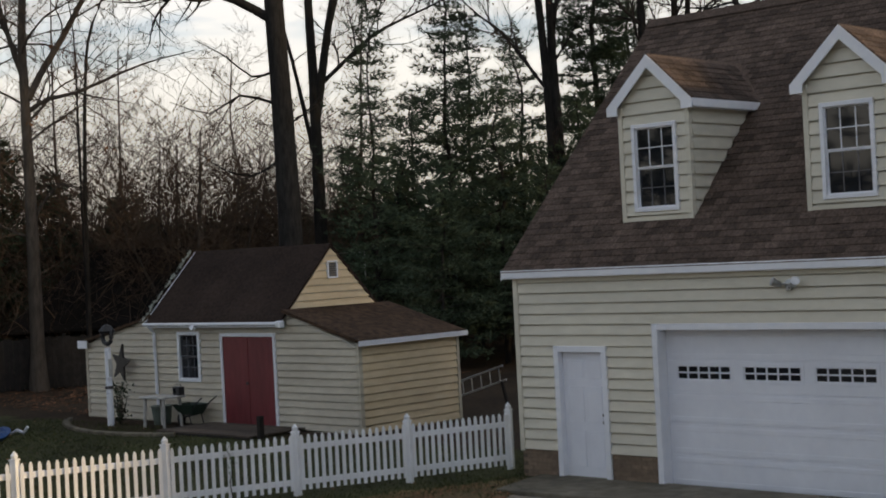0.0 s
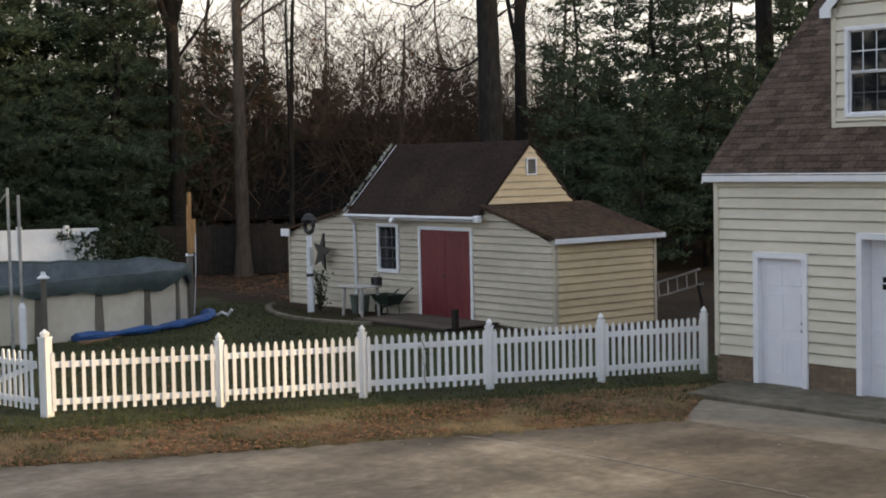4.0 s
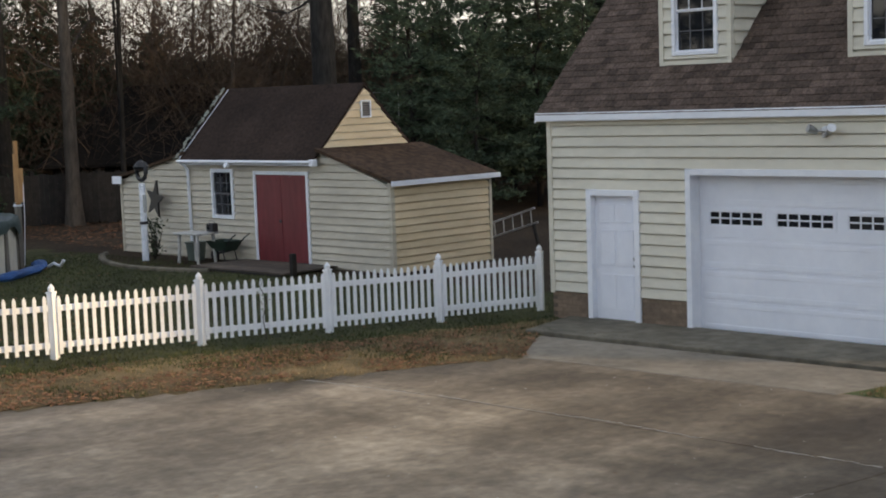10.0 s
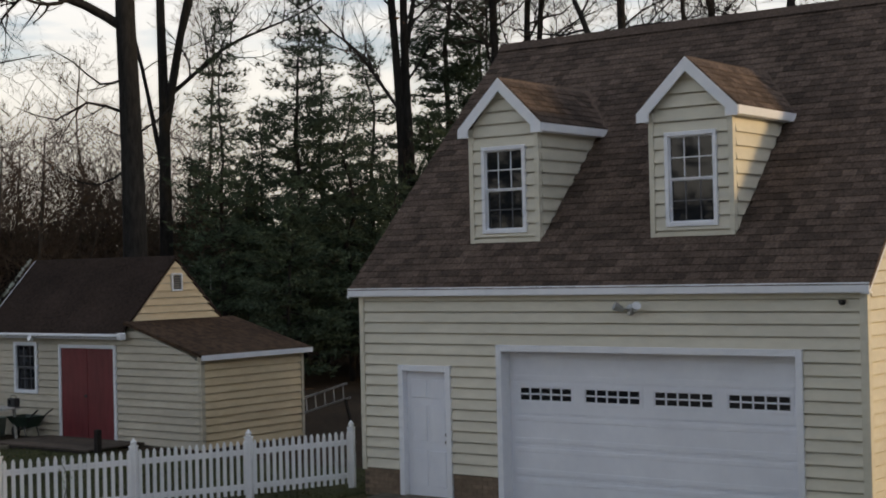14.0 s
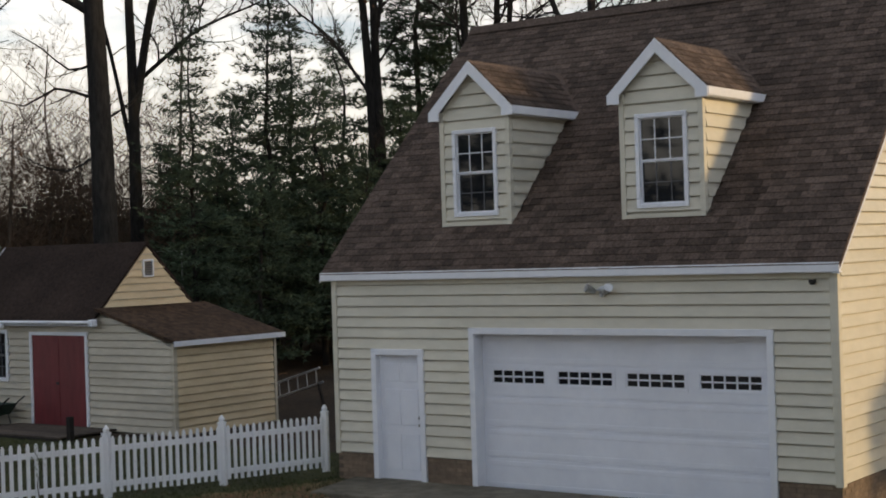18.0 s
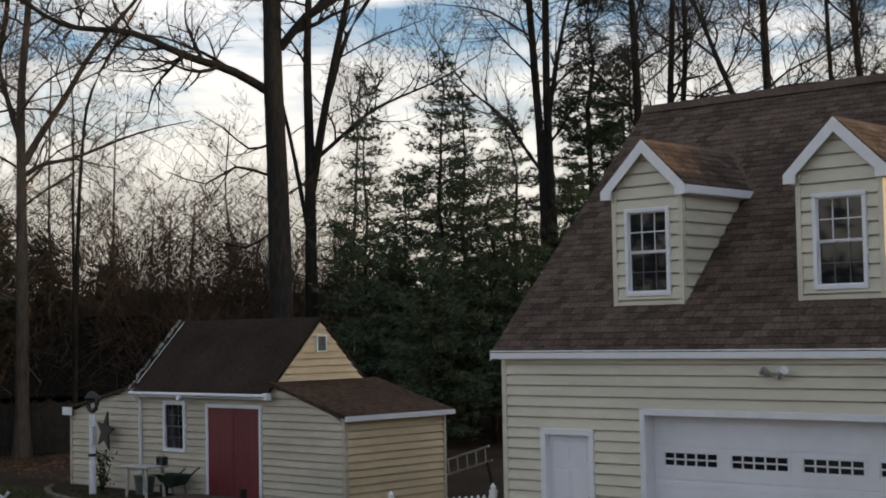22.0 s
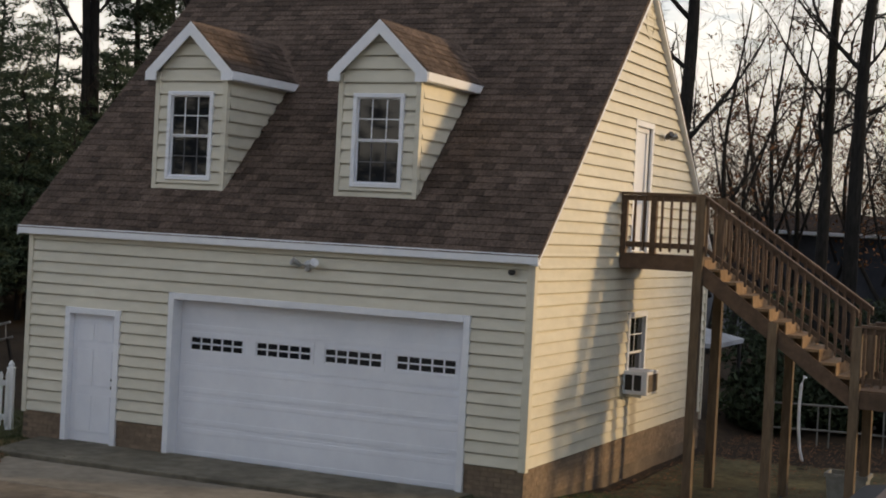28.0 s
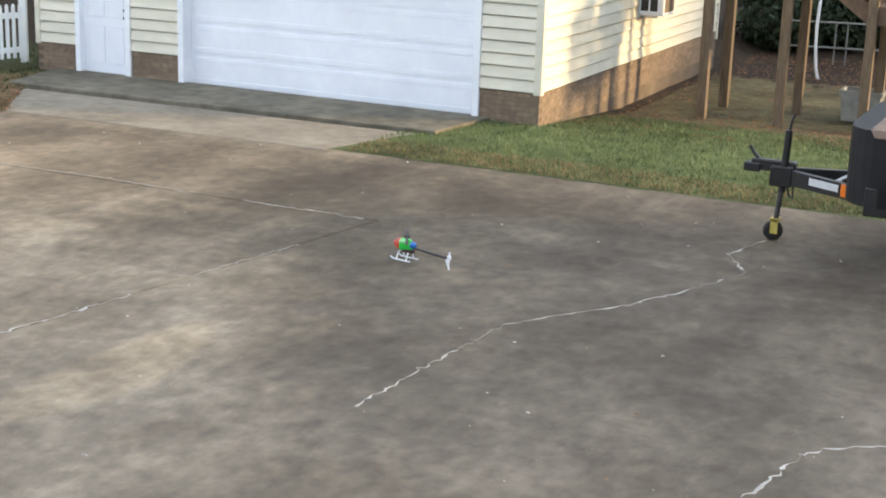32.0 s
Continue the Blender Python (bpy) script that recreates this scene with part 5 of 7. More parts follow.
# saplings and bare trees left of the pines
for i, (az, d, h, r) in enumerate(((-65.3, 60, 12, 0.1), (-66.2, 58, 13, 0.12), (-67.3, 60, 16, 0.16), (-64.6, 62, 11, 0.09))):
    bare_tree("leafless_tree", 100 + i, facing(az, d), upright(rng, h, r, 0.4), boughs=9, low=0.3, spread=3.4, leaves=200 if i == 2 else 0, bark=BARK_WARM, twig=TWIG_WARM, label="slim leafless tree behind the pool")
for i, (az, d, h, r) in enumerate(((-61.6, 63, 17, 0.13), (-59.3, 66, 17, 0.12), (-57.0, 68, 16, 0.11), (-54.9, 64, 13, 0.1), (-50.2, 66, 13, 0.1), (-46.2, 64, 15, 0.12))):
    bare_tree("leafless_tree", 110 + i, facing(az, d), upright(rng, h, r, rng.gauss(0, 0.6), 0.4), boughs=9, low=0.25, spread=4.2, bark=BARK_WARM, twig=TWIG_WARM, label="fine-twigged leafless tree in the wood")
# pines: bearing, distance, height, radius, reach
for i, (az, d, h, r, reach, dn) in enumerate(((-45.4, 50, 12.6, 0.09, 1.9, 0.8), (-42.5, 52, 13.6, 0.14, 2.5, 0.9), (-41.6, 56, 13.0, 0.13, 2.4, 0.9), (-36.7, 56, 17.2, 0.22, 3.1, 1.25), (-39.7, 60, 13.0, 0.16, 2.6, 1.0), (-43.9, 60, 10.5, 0.13, 2.3, 1.0), (-35.3, 62, 15.5, 0.2, 2.8, 1.0), (-40.6, 50, 9.5, 0.11, 2.2, 1.0), (-37.6, 52, 9.0, 0.12, 2.4, 1.0), (-44.5, 55, 7.8, 0.1, 2.3, 1.0), (-46.4, 58, 8.0, 0.1, 2.2, 1.0), (-42.9, 48, 6.6, 0.08, 2.2, 1.0), (-38.7, 49, 6.6, 0.08, 2.3, 1.0))):
    pine("pine_tree", 70 + i, facing(az, d), h, r, 0.1, reach, dense=dn * 1.25, gap=0.42, needles=0.23)
for i, (az, d, h, r, reach) in enumerate(((-63.7, 55, 12.8, 0.22, 3.0), (-62.3, 58, 12.0, 0.2, 2.8), (-61.3, 56, 11.3, 0.15, 2.8), (-65.2, 57, 8.6, 0.15, 2.8), (-66.9, 56, 11.0, 0.2, 3.0), (-68.6, 56, 13.5, 0.22, 3.1), (-59.2, 58, 8.8, 0.12, 2.6), (-57.3, 59, 7.6, 0.12, 2.5), (-55.0, 61, 7.0, 0.12, 2.5), (-66.0, 54, 7.6, 0.12, 2.7), (-64.4, 52, 6.4, 0.1, 2.5), (-67.6, 52, 15.5, 0.2, 3.2), (-65.3, 53, 16.0, 0.2, 3.2), (-62.8, 52, 14.0, 0.18, 3.0))):
    pine("pine_tree", 85 + i, facing(az, d), h, r, 0.04, reach, "tall dark pine behind the pool", 1.5, 0.42, 1.3, 0.24)
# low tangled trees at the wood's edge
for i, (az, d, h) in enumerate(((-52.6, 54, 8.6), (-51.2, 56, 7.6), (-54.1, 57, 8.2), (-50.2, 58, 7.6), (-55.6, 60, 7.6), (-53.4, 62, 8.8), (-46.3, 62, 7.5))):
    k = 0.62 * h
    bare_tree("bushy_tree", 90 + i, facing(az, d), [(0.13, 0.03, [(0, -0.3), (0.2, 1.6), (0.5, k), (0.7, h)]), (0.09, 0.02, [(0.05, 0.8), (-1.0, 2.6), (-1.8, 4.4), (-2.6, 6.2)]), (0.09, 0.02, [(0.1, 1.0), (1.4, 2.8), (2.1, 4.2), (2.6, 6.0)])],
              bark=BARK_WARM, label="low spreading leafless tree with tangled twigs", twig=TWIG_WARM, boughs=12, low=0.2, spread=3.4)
# dense evergreen undergrowth along the back
rng = random.Random(8)
V, F = [], []
for k in range(26000):
    az = rng.uniform(-71, -3)
    d = rng.uniform(62, 74) if az < -18 else rng.uniform(67, 76)
    x, y = spot(az, d)
    top = 7.0 + 1.5 * noise.noise(Vector((az * 0.35, 0, 3))) + 1.6 * noise.noise(Vector((az * 1.3, 5, 3))) + 0.9 * noise.noise(Vector((az * 4.3, 2, 3)))
    if -57 < az < -47:
        top -= 0.8
    if az > -18:
        top = 4.2 + 1.1 * noise.noise(Vector((az * 1.1, 5, 3)))
    z = top * rng.random() ** 0.8
    tuft(V, F, Vector((x, y, z)), (rng.gauss(0, 0.6), rng.gauss(0, 0.6), 0.05), 0.42, rng, 6, 0.075)
for k in range(8000):
    az = rng.uniform(-73, -2)
    tuft(V, F, Vector((*spot(az, rng.uniform(75, 82)), rng.uniform(0, 5.5 if az < -18 else 3.2))), (0, 0, 0.1), 1.1, rng, 5)
tagged(part("undergrowth", (V, F), DEEP), "dense dark evergreen undergrowth at the wood's edge", "undergrowth", kind="stuff")
# a second, looser layer of brush
V, F = [], []
for k in range(30000):
    az = rng.uniform(-61.5, -5) if k % 3 == 1 else (rng.uniform(-61, -46) if k % 3 else rng.uniform(-20, -4))
    x, y = spot(az, rng.uniform(53, 68) if az < -20 else rng.uniform(66, 76))
    z0 = rng.uniform(0, 10.2 if az < -46 else (8.5 if az > -20 else 5.0)) * rng.random() ** 0.4
    a = Vector((rng.gauss(0, 0.6), rng.gauss(0, 0.6), rng.uniform(0.2, 1.1)))
    p = Vector((x, y, z0))
    b = p + a * 0.9 + Vector((rng.gauss(0, 0.25), rng.gauss(0, 0.25), 0))
    ribbon(V, F, [p, b, b + (a + Vector((rng.gauss(0, 0.3), rng.gauss(0, 0.3), 0))) * 1.0], 0.016, rng)
    ribbon(V, F, [b, b + Vector((rng.gauss(0, 0.5), rng.gauss(0, 0.5), rng.uniform(0, 0.8)))], 0.011, rng)
tagged(part("brush", (V, F), TWIG_WARM), "tangle of leafless twigs and saplings", "brush", kind="stuff")
V, F = [], []
for k in range(6500):
    az = rng.uniform(-16, -4)
    c = Vector((*spot(az, rng.uniform(52, 62)), rng.uniform(3, 9.5)))
    if noise.noise(c * 0.5) > 0.12:
        leaf(V, F, c, 0.085, rng)
tagged(part("withered_leaves", (V, F), OAKLEAF), "withered brown leaves on the saplings of the wood", "leaves", kind="stuff")

# unseen trees added past the trailer, with a gap where the low sun stands, and behind the terrace
pines = [pine("unseen_pine", 200 + k, pose(36 + 3 * k, -30 - 4 * k, 0), 13 + 3 * k, 0.25, 0.05, 3.6, "broad pine out of view, added to shape the light", 0.2, 2.4, 1.4, 1.1) for k in range(2)]
bares = [bare_tree("unseen_tree", 210, pose(58, 31.5, 0), [(0.26, 0.06, [(0, -0.3), (0.2, 6), (0.1, 12), (0.4, 18)])], boughs=6, low=0.3, spread=4.5, order=2, label="leafless tree out of view, added for soft tree shadows")]
copy_thing(bares[0], pose(52, 33.5, 0, 0, 0, 150))
rng = random.Random(21)
for i in range(52):
    y = -36 + 2.0 * i + rng.uniform(-0.8, 0.8)
    x = rng.uniform(34, 48)
    if 11 < y - 0.466 * (x - 36) < 24.5:
        continue
    copy_thing(rng.choice(pines if rng.random() < 0.85 else bares), pose(x, y, 0, 0, 0, rng.uniform(0, 360)))
# dense row added to keep the sun off the shed and the oak
for i in range(19):
    y = 25.0 + 0.95 * i
    copy_thing(pines[i % 2], pose(37 + 2.5 * (i % 3), y + 0.466 * (1 + 2.5 * (i % 3)), 0, 0, 0, 47 * i) @ Matrix.Diagonal((1.25, 1.25, 1.45, 1)))
# more unseen pines, added as dark reflections in the dormer panes
for x in (-70, -64, -58, -52.5, -47, -42.5, -37.5, -16.5, -11, -5):
    copy_thing(rng.choice(pines), pose(x + rng.uniform(-1, 1), rng.uniform(-50, -44), 0, 0, 0, rng.uniform(0, 360)))
# unseen hedge strips: one blocks the low sun, one darkens the panes' reflections
V, F = [], []
for k in range(5000):
    x, y = rng.uniform(36, 42), rng.uniform(-40, 66)
    top = (2.2 if 12 < y - 0.466 * (x - 36) < 24 else 9.5) + 1.2 * noise.noise(Vector((y * 0.4, 2, 1)))
    tuft(V, F, Vector((x, y, top * rng.random())), (0, 0, 0.2), 0.8, rng, 6)
for k in range(4000):
    x, y = rng.uniform(-75, 0), rng.uniform(-56, -51)
    tuft(V, F, Vector((x, y, ((7.4 if -32 < x < -20 else 11.5) + 1.5 * noise.noise(Vector((x * 0.3, 2, 1)))) * rng.random())), (0, 0, 0.2), 0.9, rng, 6)
tagged(part("unseen_hedge", (V, F), SHRUB), "evergreen hedge out of view, added to shade the yard and darken reflections", "hedge", kind="stuff")

# ---- lawns, leaves, cracks ----
TURF = mat("turf", (0.05, 0.072, 0.026), (0.125, 0.14, 0.056), 3, 0.95, 0.6, 50, large=0.35, lscale=0.5, spec=0.2)
TURF_DRY = mat("dry_turf", (0.06, 0.052, 0.024), (0.20, 0.14, 0.07), 2.2, 0.95, 0.6, 50, large=0.5, lscale=0.5, spec=0.2)


def sheet(name, x0, x1, y0, y1, inside, material, label, step=0.2, dz=0.014):
    """A thin turf layer on the soil with a ragged edge."""
    V, F, ids = [], [], {}
    nx, ny = int((x1 - x0) / step), int((y1 - y0) / step)
    for j in range(ny):
        for i in range(nx):
            x, y = x0 + (i + 0.5) * step, y0 + (j + 0.5) * step
            e = 0.35 * noise.noise(Vector((x * 1.7, y * 1.7, 1))) + 0.2 * noise.noise(Vector((x * 6, y * 6, 1)))
            if not inside(x, y, e):
                continue
            f = []
            for a, b in ((i, j), (i + 1, j), (i + 1, j + 1), (i, j + 1)):
                if (a, b) not in ids:
                    ids[(a, b)] = len(V)
                    px, py = x0 + a * step, y0 + b * step
                    V.append((px + 0.06 * noise.noise(Vector((px * 9, py * 9, 0))), py + 0.06 * noise.noise(Vector((px * 9, py * 9, 4))), ground_z(px, py) + dz + 0.012 * noise.noise(Vector((px * 0.9, py * 0.9, 0)))))
                f.append(ids[(a, b)])
            F.append(tuple(f))
    return tagged(part(name, (V, F), material, smooth=True), label, "lawn", kind="structure")


def in_right(x, y, e):
    return -2.96 < y < 2.5 + e and x > -0.95 + 0.28 * (y + 0.2) + 0.1 * e and not (x < 0.06 and y > -0.02) and x < 14


def fence_x(y):
    return -9.2 + (y - 0.4) * (12.36 - 9.2) / (7.2 + 0.4)


def in_strip(x, y, e):
    return -14 < y < 0.3 and fence_x(y) + 0.9 + e < x < edge_x(min(y, -3.2)) + 0.06 - (0 if y < -3 else (y + 3.2) * 0.62)


def in_back(x, y, e):
    return x < fence_x(y) + 1.1 + e and y < 2.2 + e * 0.5 and y > -16 or (fence_x(y) - 2 < x < -8.7 and 0 < y < 9 + e)


sheet("lawn", -1.6, 14, -3.0, 3.4, in_right, TURF, "green lawn beside the garage")
sheet("lawn", -15.5, -6, -14, 0.4, in_strip, TURF_DRY, "strip of dry turf and leaves along the drive")
sheet("lawn", -40, -8.4, -16, 9, in_back, mat("dull_turf", (0.028, 0.034, 0.014), (0.072, 0.072, 0.032), 5, 0.95, 0.6, 50, large=0.4, lscale=0.5, spec=0.2), "dull green lawn inside the picket fence", 0.4)


def blades(name, n, x0, x1, y0, y1, inside, h, w, material, label, seed):
    rng = random.Random(seed)
    V, F = [], []
    for k in range(n):
        x, y = rng.uniform(x0, x1), rng.uniform(y0, y1)
        if not inside(x, y, 0.2 * rng.random()):
            continue
        z = ground_z(x, y) + 0.01
        a = rng.uniform(0, 6.283)
        hh = h * rng.uniform(0.5, 1.3)
        i = len(V)
        V.extend(((x - w * math.cos(a), y - w * math.sin(a), z), (x + w * math.cos(a), y + w * math.sin(a), z), (x + rng.gauss(0, 0.5) * hh, y + rng.gauss(0, 0.5) * hh, z + hh)))
        F.append((i, i + 1, i + 2))
    return tagged(part(name, (V, F), material), label, "grass", kind="stuff")


blades("grass", 70000, -1.4, 13, -2.96, 2.9, in_right, 0.055, 0.006, GRASS, "short green grass beside the garage", 1)
blades("grass", 15000, -1.4, 13, -3.0, -2.15, in_right, 0.05, 0.006, DRYGRASS, "dry grass along the drive's edge", 2)
blades("grass", 34000, -15, -6, -13, 0.4, lambda x, y, e: in_strip(x, y, e) and x > fence_x(y) + 0.7 + 3 * e, 0.05, 0.006, DRYGRASS, "dry grass strip between fence and drive", 3)
blades("grass", 60000, -27, -8.6, -12, 3, in_back, 0.06, 0.010, BACKGRASS, "lawn grass inside the picket fence", 4)


def litter(name, n, x0, x1, y0, y1, inside, s, seed, label, z=None):
    rng = random.Random(seed)
    V, F = [], []
    for k in range(n):
        x, y = rng.uniform(x0, x1), rng.uniform(y0, y1)
        if not inside(x, y, 0.3 * rng.random()):
            continue
        h = (ground_z(x, y) + 0.02 if z is None else z) + rng.uniform(0.004, 0.022)
        a, k2 = rng.uniform(0, 6.283), s * rng.uniform(0.5, 1.2)
        c, d = math.cos(a) * k2, math.sin(a) * k2
        i = len(V)
        t = [rng.uniform(-0.3, 0.35) * k2 for _ in range(4)]
        V.extend(((x + c, y + d, h + t[0]), (x - d * 0.6, y + c * 0.6, h), (x - c, y - d, h + t[2]), (x + d * 0.6, y - c * 0.6, h)))
        F.append((i, i + 1, i + 2, i + 3))
    return tagged(part(name, (V, F), LEAVES), label, "leaves", kind="stuff")


blades("grass", 40000, -15, -6, -13, 0.4, lambda x, y, e: in_strip(x, y, e - 0.35) and (x < fence_x(y) + 1.5 + e * 2 or noise.noise(Vector((x * 0.9, y * 0.9, 7))) > 0.12), 0.06, 0.008, BACKGRASS, "thin green grass along the picket fence", 13)
litter("fallen_leaves", 27000, -15, -6, -13, 0.2, lambda x, y, e: in_strip(x, y, e) and noise.noise(Vector((x * 0.8, y * 0.8, 2))) + 0.5 * noise.noise(Vector((x * 2.7, y * 2.7, 2))) > -0.12 + 0.6 * (x < fence_x(y) + 1.1), 0.042, 5, "brown leaves on the strip along the drive")
litter("fallen_leaves", 16000, 0.1, 12, 0.8, 12, lambda x, y, e: x < 0.5 + e * 2 or y > 8 - 4 * e or abs(y - 3.2) < 0.3 + e or noise.noise(Vector((x * 1.3, y * 0.8, 5))) > 0.1, 0.034, 6, "brown leaves under the stair")
litter("fallen_leaves", 9000, -42, -24, 0, 16, lambda x, y, e: y > 3 + (x + 24) * -0.1, 0.07, 7, "red-brown leaves by the back fence")
litter("fallen_leaves", 500, -27, -8, -11, 2, in_back, 0.05, 8, "scattered leaves on the lawn")
sheet("lawn", 0.1, 9, 1.4, 9, lambda x, y, e: y > 2.2 - e and y < 8.5 + 2 * e and x < 8 + e, mat("olive_turf", (0.07, 0.06, 0.032), (0.145, 0.13, 0.07), 5, 0.95, 0.6, 50, large=0.4, lscale=0.7, spec=0.2), "olive-brown leaf-strewn turf under the stair", 0.2, 0.018)
litter("fallen_leaves", 90, -9, 10, -13, -1.5, lambda x, y, e: on_drive(x, y, -0.3), 0.02, 9, "a few leaf scraps on the concrete", 0.004)


def chips(n, seed):
    """Pale grit and paint chips on the concrete."""
    rng = random.Random(seed)
    V, F = [], []
    for k in range(n):
        x, y = rng.uniform(-8, 9), rng.uniform(-13.5, -3.1)
        if not on_drive(x, y, -0.2):
            continue
        r, a, b = 0.017 * rng.random() ** 3 + 0.004, rng.uniform(0, 6.28), len(V)
        for j in range(5):
            V.append((x + r * rng.uniform(0.6, 1.4) * math.cos(a + j * 1.257), y + r * rng.uniform(0.5, 1.0) * math.sin(a + j * 1.257), 0.002))
        V.append((x, y, 0.003 + r * 0.5))
        F.extend((b + j, b + (j + 1) % 5, b + 5) for j in range(5))
    return tagged(part("grit", (V, F), FILLER), "pale grit and chips scattered on the concrete", "grit", kind="stuff")


chips(230, 12)


def crack(parent, pts, w, seed, name="crack_filler"):
    rng = random.Random(seed)
    fine = []
    for a, b in zip(pts, pts[1:]):
        n = max(3, int(math.dist(a, b) / 0.05))
        for i in range(n):
            f = i / n
            fine.append((a[0] + (b[0] - a[0]) * f + rng.gauss(0, 0.014), a[1] + (b[1] - a[1]) * f + rng.gauss(0, 0.014)))
    V, F = [], []
    for i, (x, y) in enumerate(fine):
        j = min(i + 1, len(fine) - 1)
        d = Vector((fine[j][0] - fine[max(j - 1, 0)][0], fine[j][1] - fine[max(j - 1, 0)][1], 0)).normalized()
        k = w * (0.03 if noise.noise(Vector((x * 5.1, y * 5.1, seed))) < -0.1 else max(0.03, rng.gauss(0.32, 0.3)))
        V.extend(((x - d.y * k, y + d.x * k, 0.001), (x, y, 0.006), (x + d.y * k, y - d.x * k, 0.001)))
        if i:
            b = 3 * (i - 1)
            F.extend(((b, b + 1, b + 4, b + 3), (b + 1, b + 2, b + 5, b + 4)))
    return part(name, (V, F), FILLER, parent)


crack(drive, [(4.25, -4.55), (4.07, -5.24), (4.39, -5.83), (4.1, -6.6), (3.73, -7.39), (3.3, -8.0), (3.07, -8.4), (2.98, -9.3), (2.88, -10.6)], 0.018, 1)
crack(drive, [(6.6, -9.25), (6.24, -9.44), (5.81, -9.79), (5.74, -10.2), (5.6, -10.75)], 0.02, 2)
crack(drive, [(-1.0, -5.9), (0.5, -5.89)], 0.016, 3)
crack(drive, [(-5.6, -5.86), (-4.4, -5.87), (-3.0, -5.82), (-1.6, -5.9)], 0.006, 4)
crack(drive, [(-7.9, -6.12), (-6.7, -6.0), (-5.7, -5.9)], 0.014, 5)
crack(drive, [(JX(-10.6), -10.6), (JX(-9.2), -9.2)], 0.016, 6)
crack(drive, [(JX(-8.6), -8.6), (JX(-7.1), -7.1)], 0.008, 8)
crack(drive, [(5.2, -12.0), (4.6, -12.3), (4.1, -12.0)], 0.012, 7)
rng = random.Random(18)
V, F = [], []
for k in range(170):
    f = rng.random() ** 1.6
    if noise.noise(Vector((f * 9, 3, 1))) < -0.05:
        continue
    x, y = -8.2 + 7.0 * f, -1.33 + rng.gauss(0, 0.035)
    for j in range(5):
        a, hh, i = rng.uniform(0, 6.283), rng.uniform(0.02, 0.075) * (1.1 - 0.5 * f), len(V)
        V.extend(((x - 0.008 * math.cos(a), y - 0.008 * math.sin(a), 0.0), (x + 0.008 * math.cos(a), y + 0.008 * math.sin(a), 0.0), (x + rng.gauss(0, 0.04), y + rng.gauss(0, 0.04), hh)))
        F.append((i, i + 1, i + 2))
tagged(part("joint_weeds", (V, F), BACKGRASS), "short weeds and moss along the step's joint", "weeds", kind="stuff")
DARKJOINT = mat("open_joint", (0.018, 0.016, 0.014), (0.03, 0.027, 0.023), 20, 0.95, 0)
part("joint", boxes((-9, 0.6, -5.906, -5.894, -0.1, -0.008)), DARKJOINT, drive)
# ---- model helicopter, standing on the concrete ----
heli = tagged(empty("model_helicopter", pose(1.53, -7.06, 0.0, 0, 0, -12)), "small green, red and blue model helicopter on white skids", "model helicopter")


def paint(name, c):
    return mat(name, tuple(v * 0.85 for v in c), c, 30, 0.3, 0, large=0.05)


HG, HR, HB = paint("bright_green", (0.03, 0.55, 0.06)), paint("coral_red", (0.65, 0.07, 0.05)), paint("bright_blue", (0.03, 0.17, 0.55))


HP = paint("pale_green", (0.30, 0.72, 0.34))


def ellipsoid(cx, cz, rx, ry, rz, cy=0.0):
    bm = bmesh.new()
    bmesh.ops.create_uvsphere(bm, u_segments=16, v_segments=10, radius=1, matrix=Matrix.Translation((cx, cy, cz)) @ Matrix.Diagonal((rx, ry, rz, 1)))
    return bm


def drop(profile, cz):
    """A body turned about its length, deeper than it is wide."""
    V, F = lathe(profile, 18)
    return [(z, y * 0.8, cz - x * 1.25) for x, y, z in V], F


part("canopy", drop([(0.047, -0.066), (0.051, -0.045), (0.052, -0.01), (0.044, 0.035), (0.03, 0.075)], 0.14), HG, heli, smooth=True)
part("nose", drop([(0.0, -0.152), (0.016, -0.144), (0.033, -0.115), (0.045, -0.08), (0.048, -0.062)], 0.141), HR, heli, "coral red nose", smooth=True)
for y in (-0.026, 0.026):
    part("canopy_stripe", ellipsoid(-0.015, 0.178, 0.055, 0.018, 0.022, y), HP, heli, "pale green stripe", smooth=True)
part("tail_cowl", ellipsoid(0.07, 0.15, 0.04, 0.032, 0.034), HB, heli, "blue rear cowl", smooth=True)
part("belly", ellipsoid(0.015, 0.095, 0.085, 0.036, 0.03), mat("dark_maroon", (0.03, 0.012, 0.012), (0.05, 0.02, 0.018), 20, 0.4, 0), heli, smooth=True)
part("tail_boom", pipe([(0.1, 0, 0.125), (0.47, 0, 0.105)], 0.011), BLACK, heli)
part("tail_fin", prism([(0.44, 0.11), (0.475, 0.115), (0.50, 0.0), (0.488, 0.0)], 0.006, "y", -0.003), WHITE, heli)
part("tail_hub", lathe([(0.02, -0.012), (0.024, 0.0), (0.02, 0.012)], 10), WHITE, heli).matrix_basis = pose(0.475, 0.018, 0.108, 90)
part("tail_blade", boxes((0.468, 0.482, 0.022, 0.026, 0.06, 0.155)), WHITE, heli)
part("mast", pipe([(0.0, 0, 0.17), (0.0, 0, 0.225)], 0.007), STEEL, heli)
part("rotor_head", boxes((-0.028, 0.028, -0.010, 0.010, 0.212, 0.228), bevel=0.003), BLACK, heli)
for turn in (128, 308):
    part("main_blade", boxes((0.03, 0.30, -0.013, 0.013, 0.218, 0.222)), BLACK, heli).matrix_basis = pose(0, 0, 0, 0, 0, turn)
for y in (-0.06, 0.06):
    part("skid", pipe([(-0.14, y, 0.025), (-0.11, y, 0.008), (0.07, y, 0.008), (0.09, y, 0.014)], 0.007, 6), WHITE, heli)
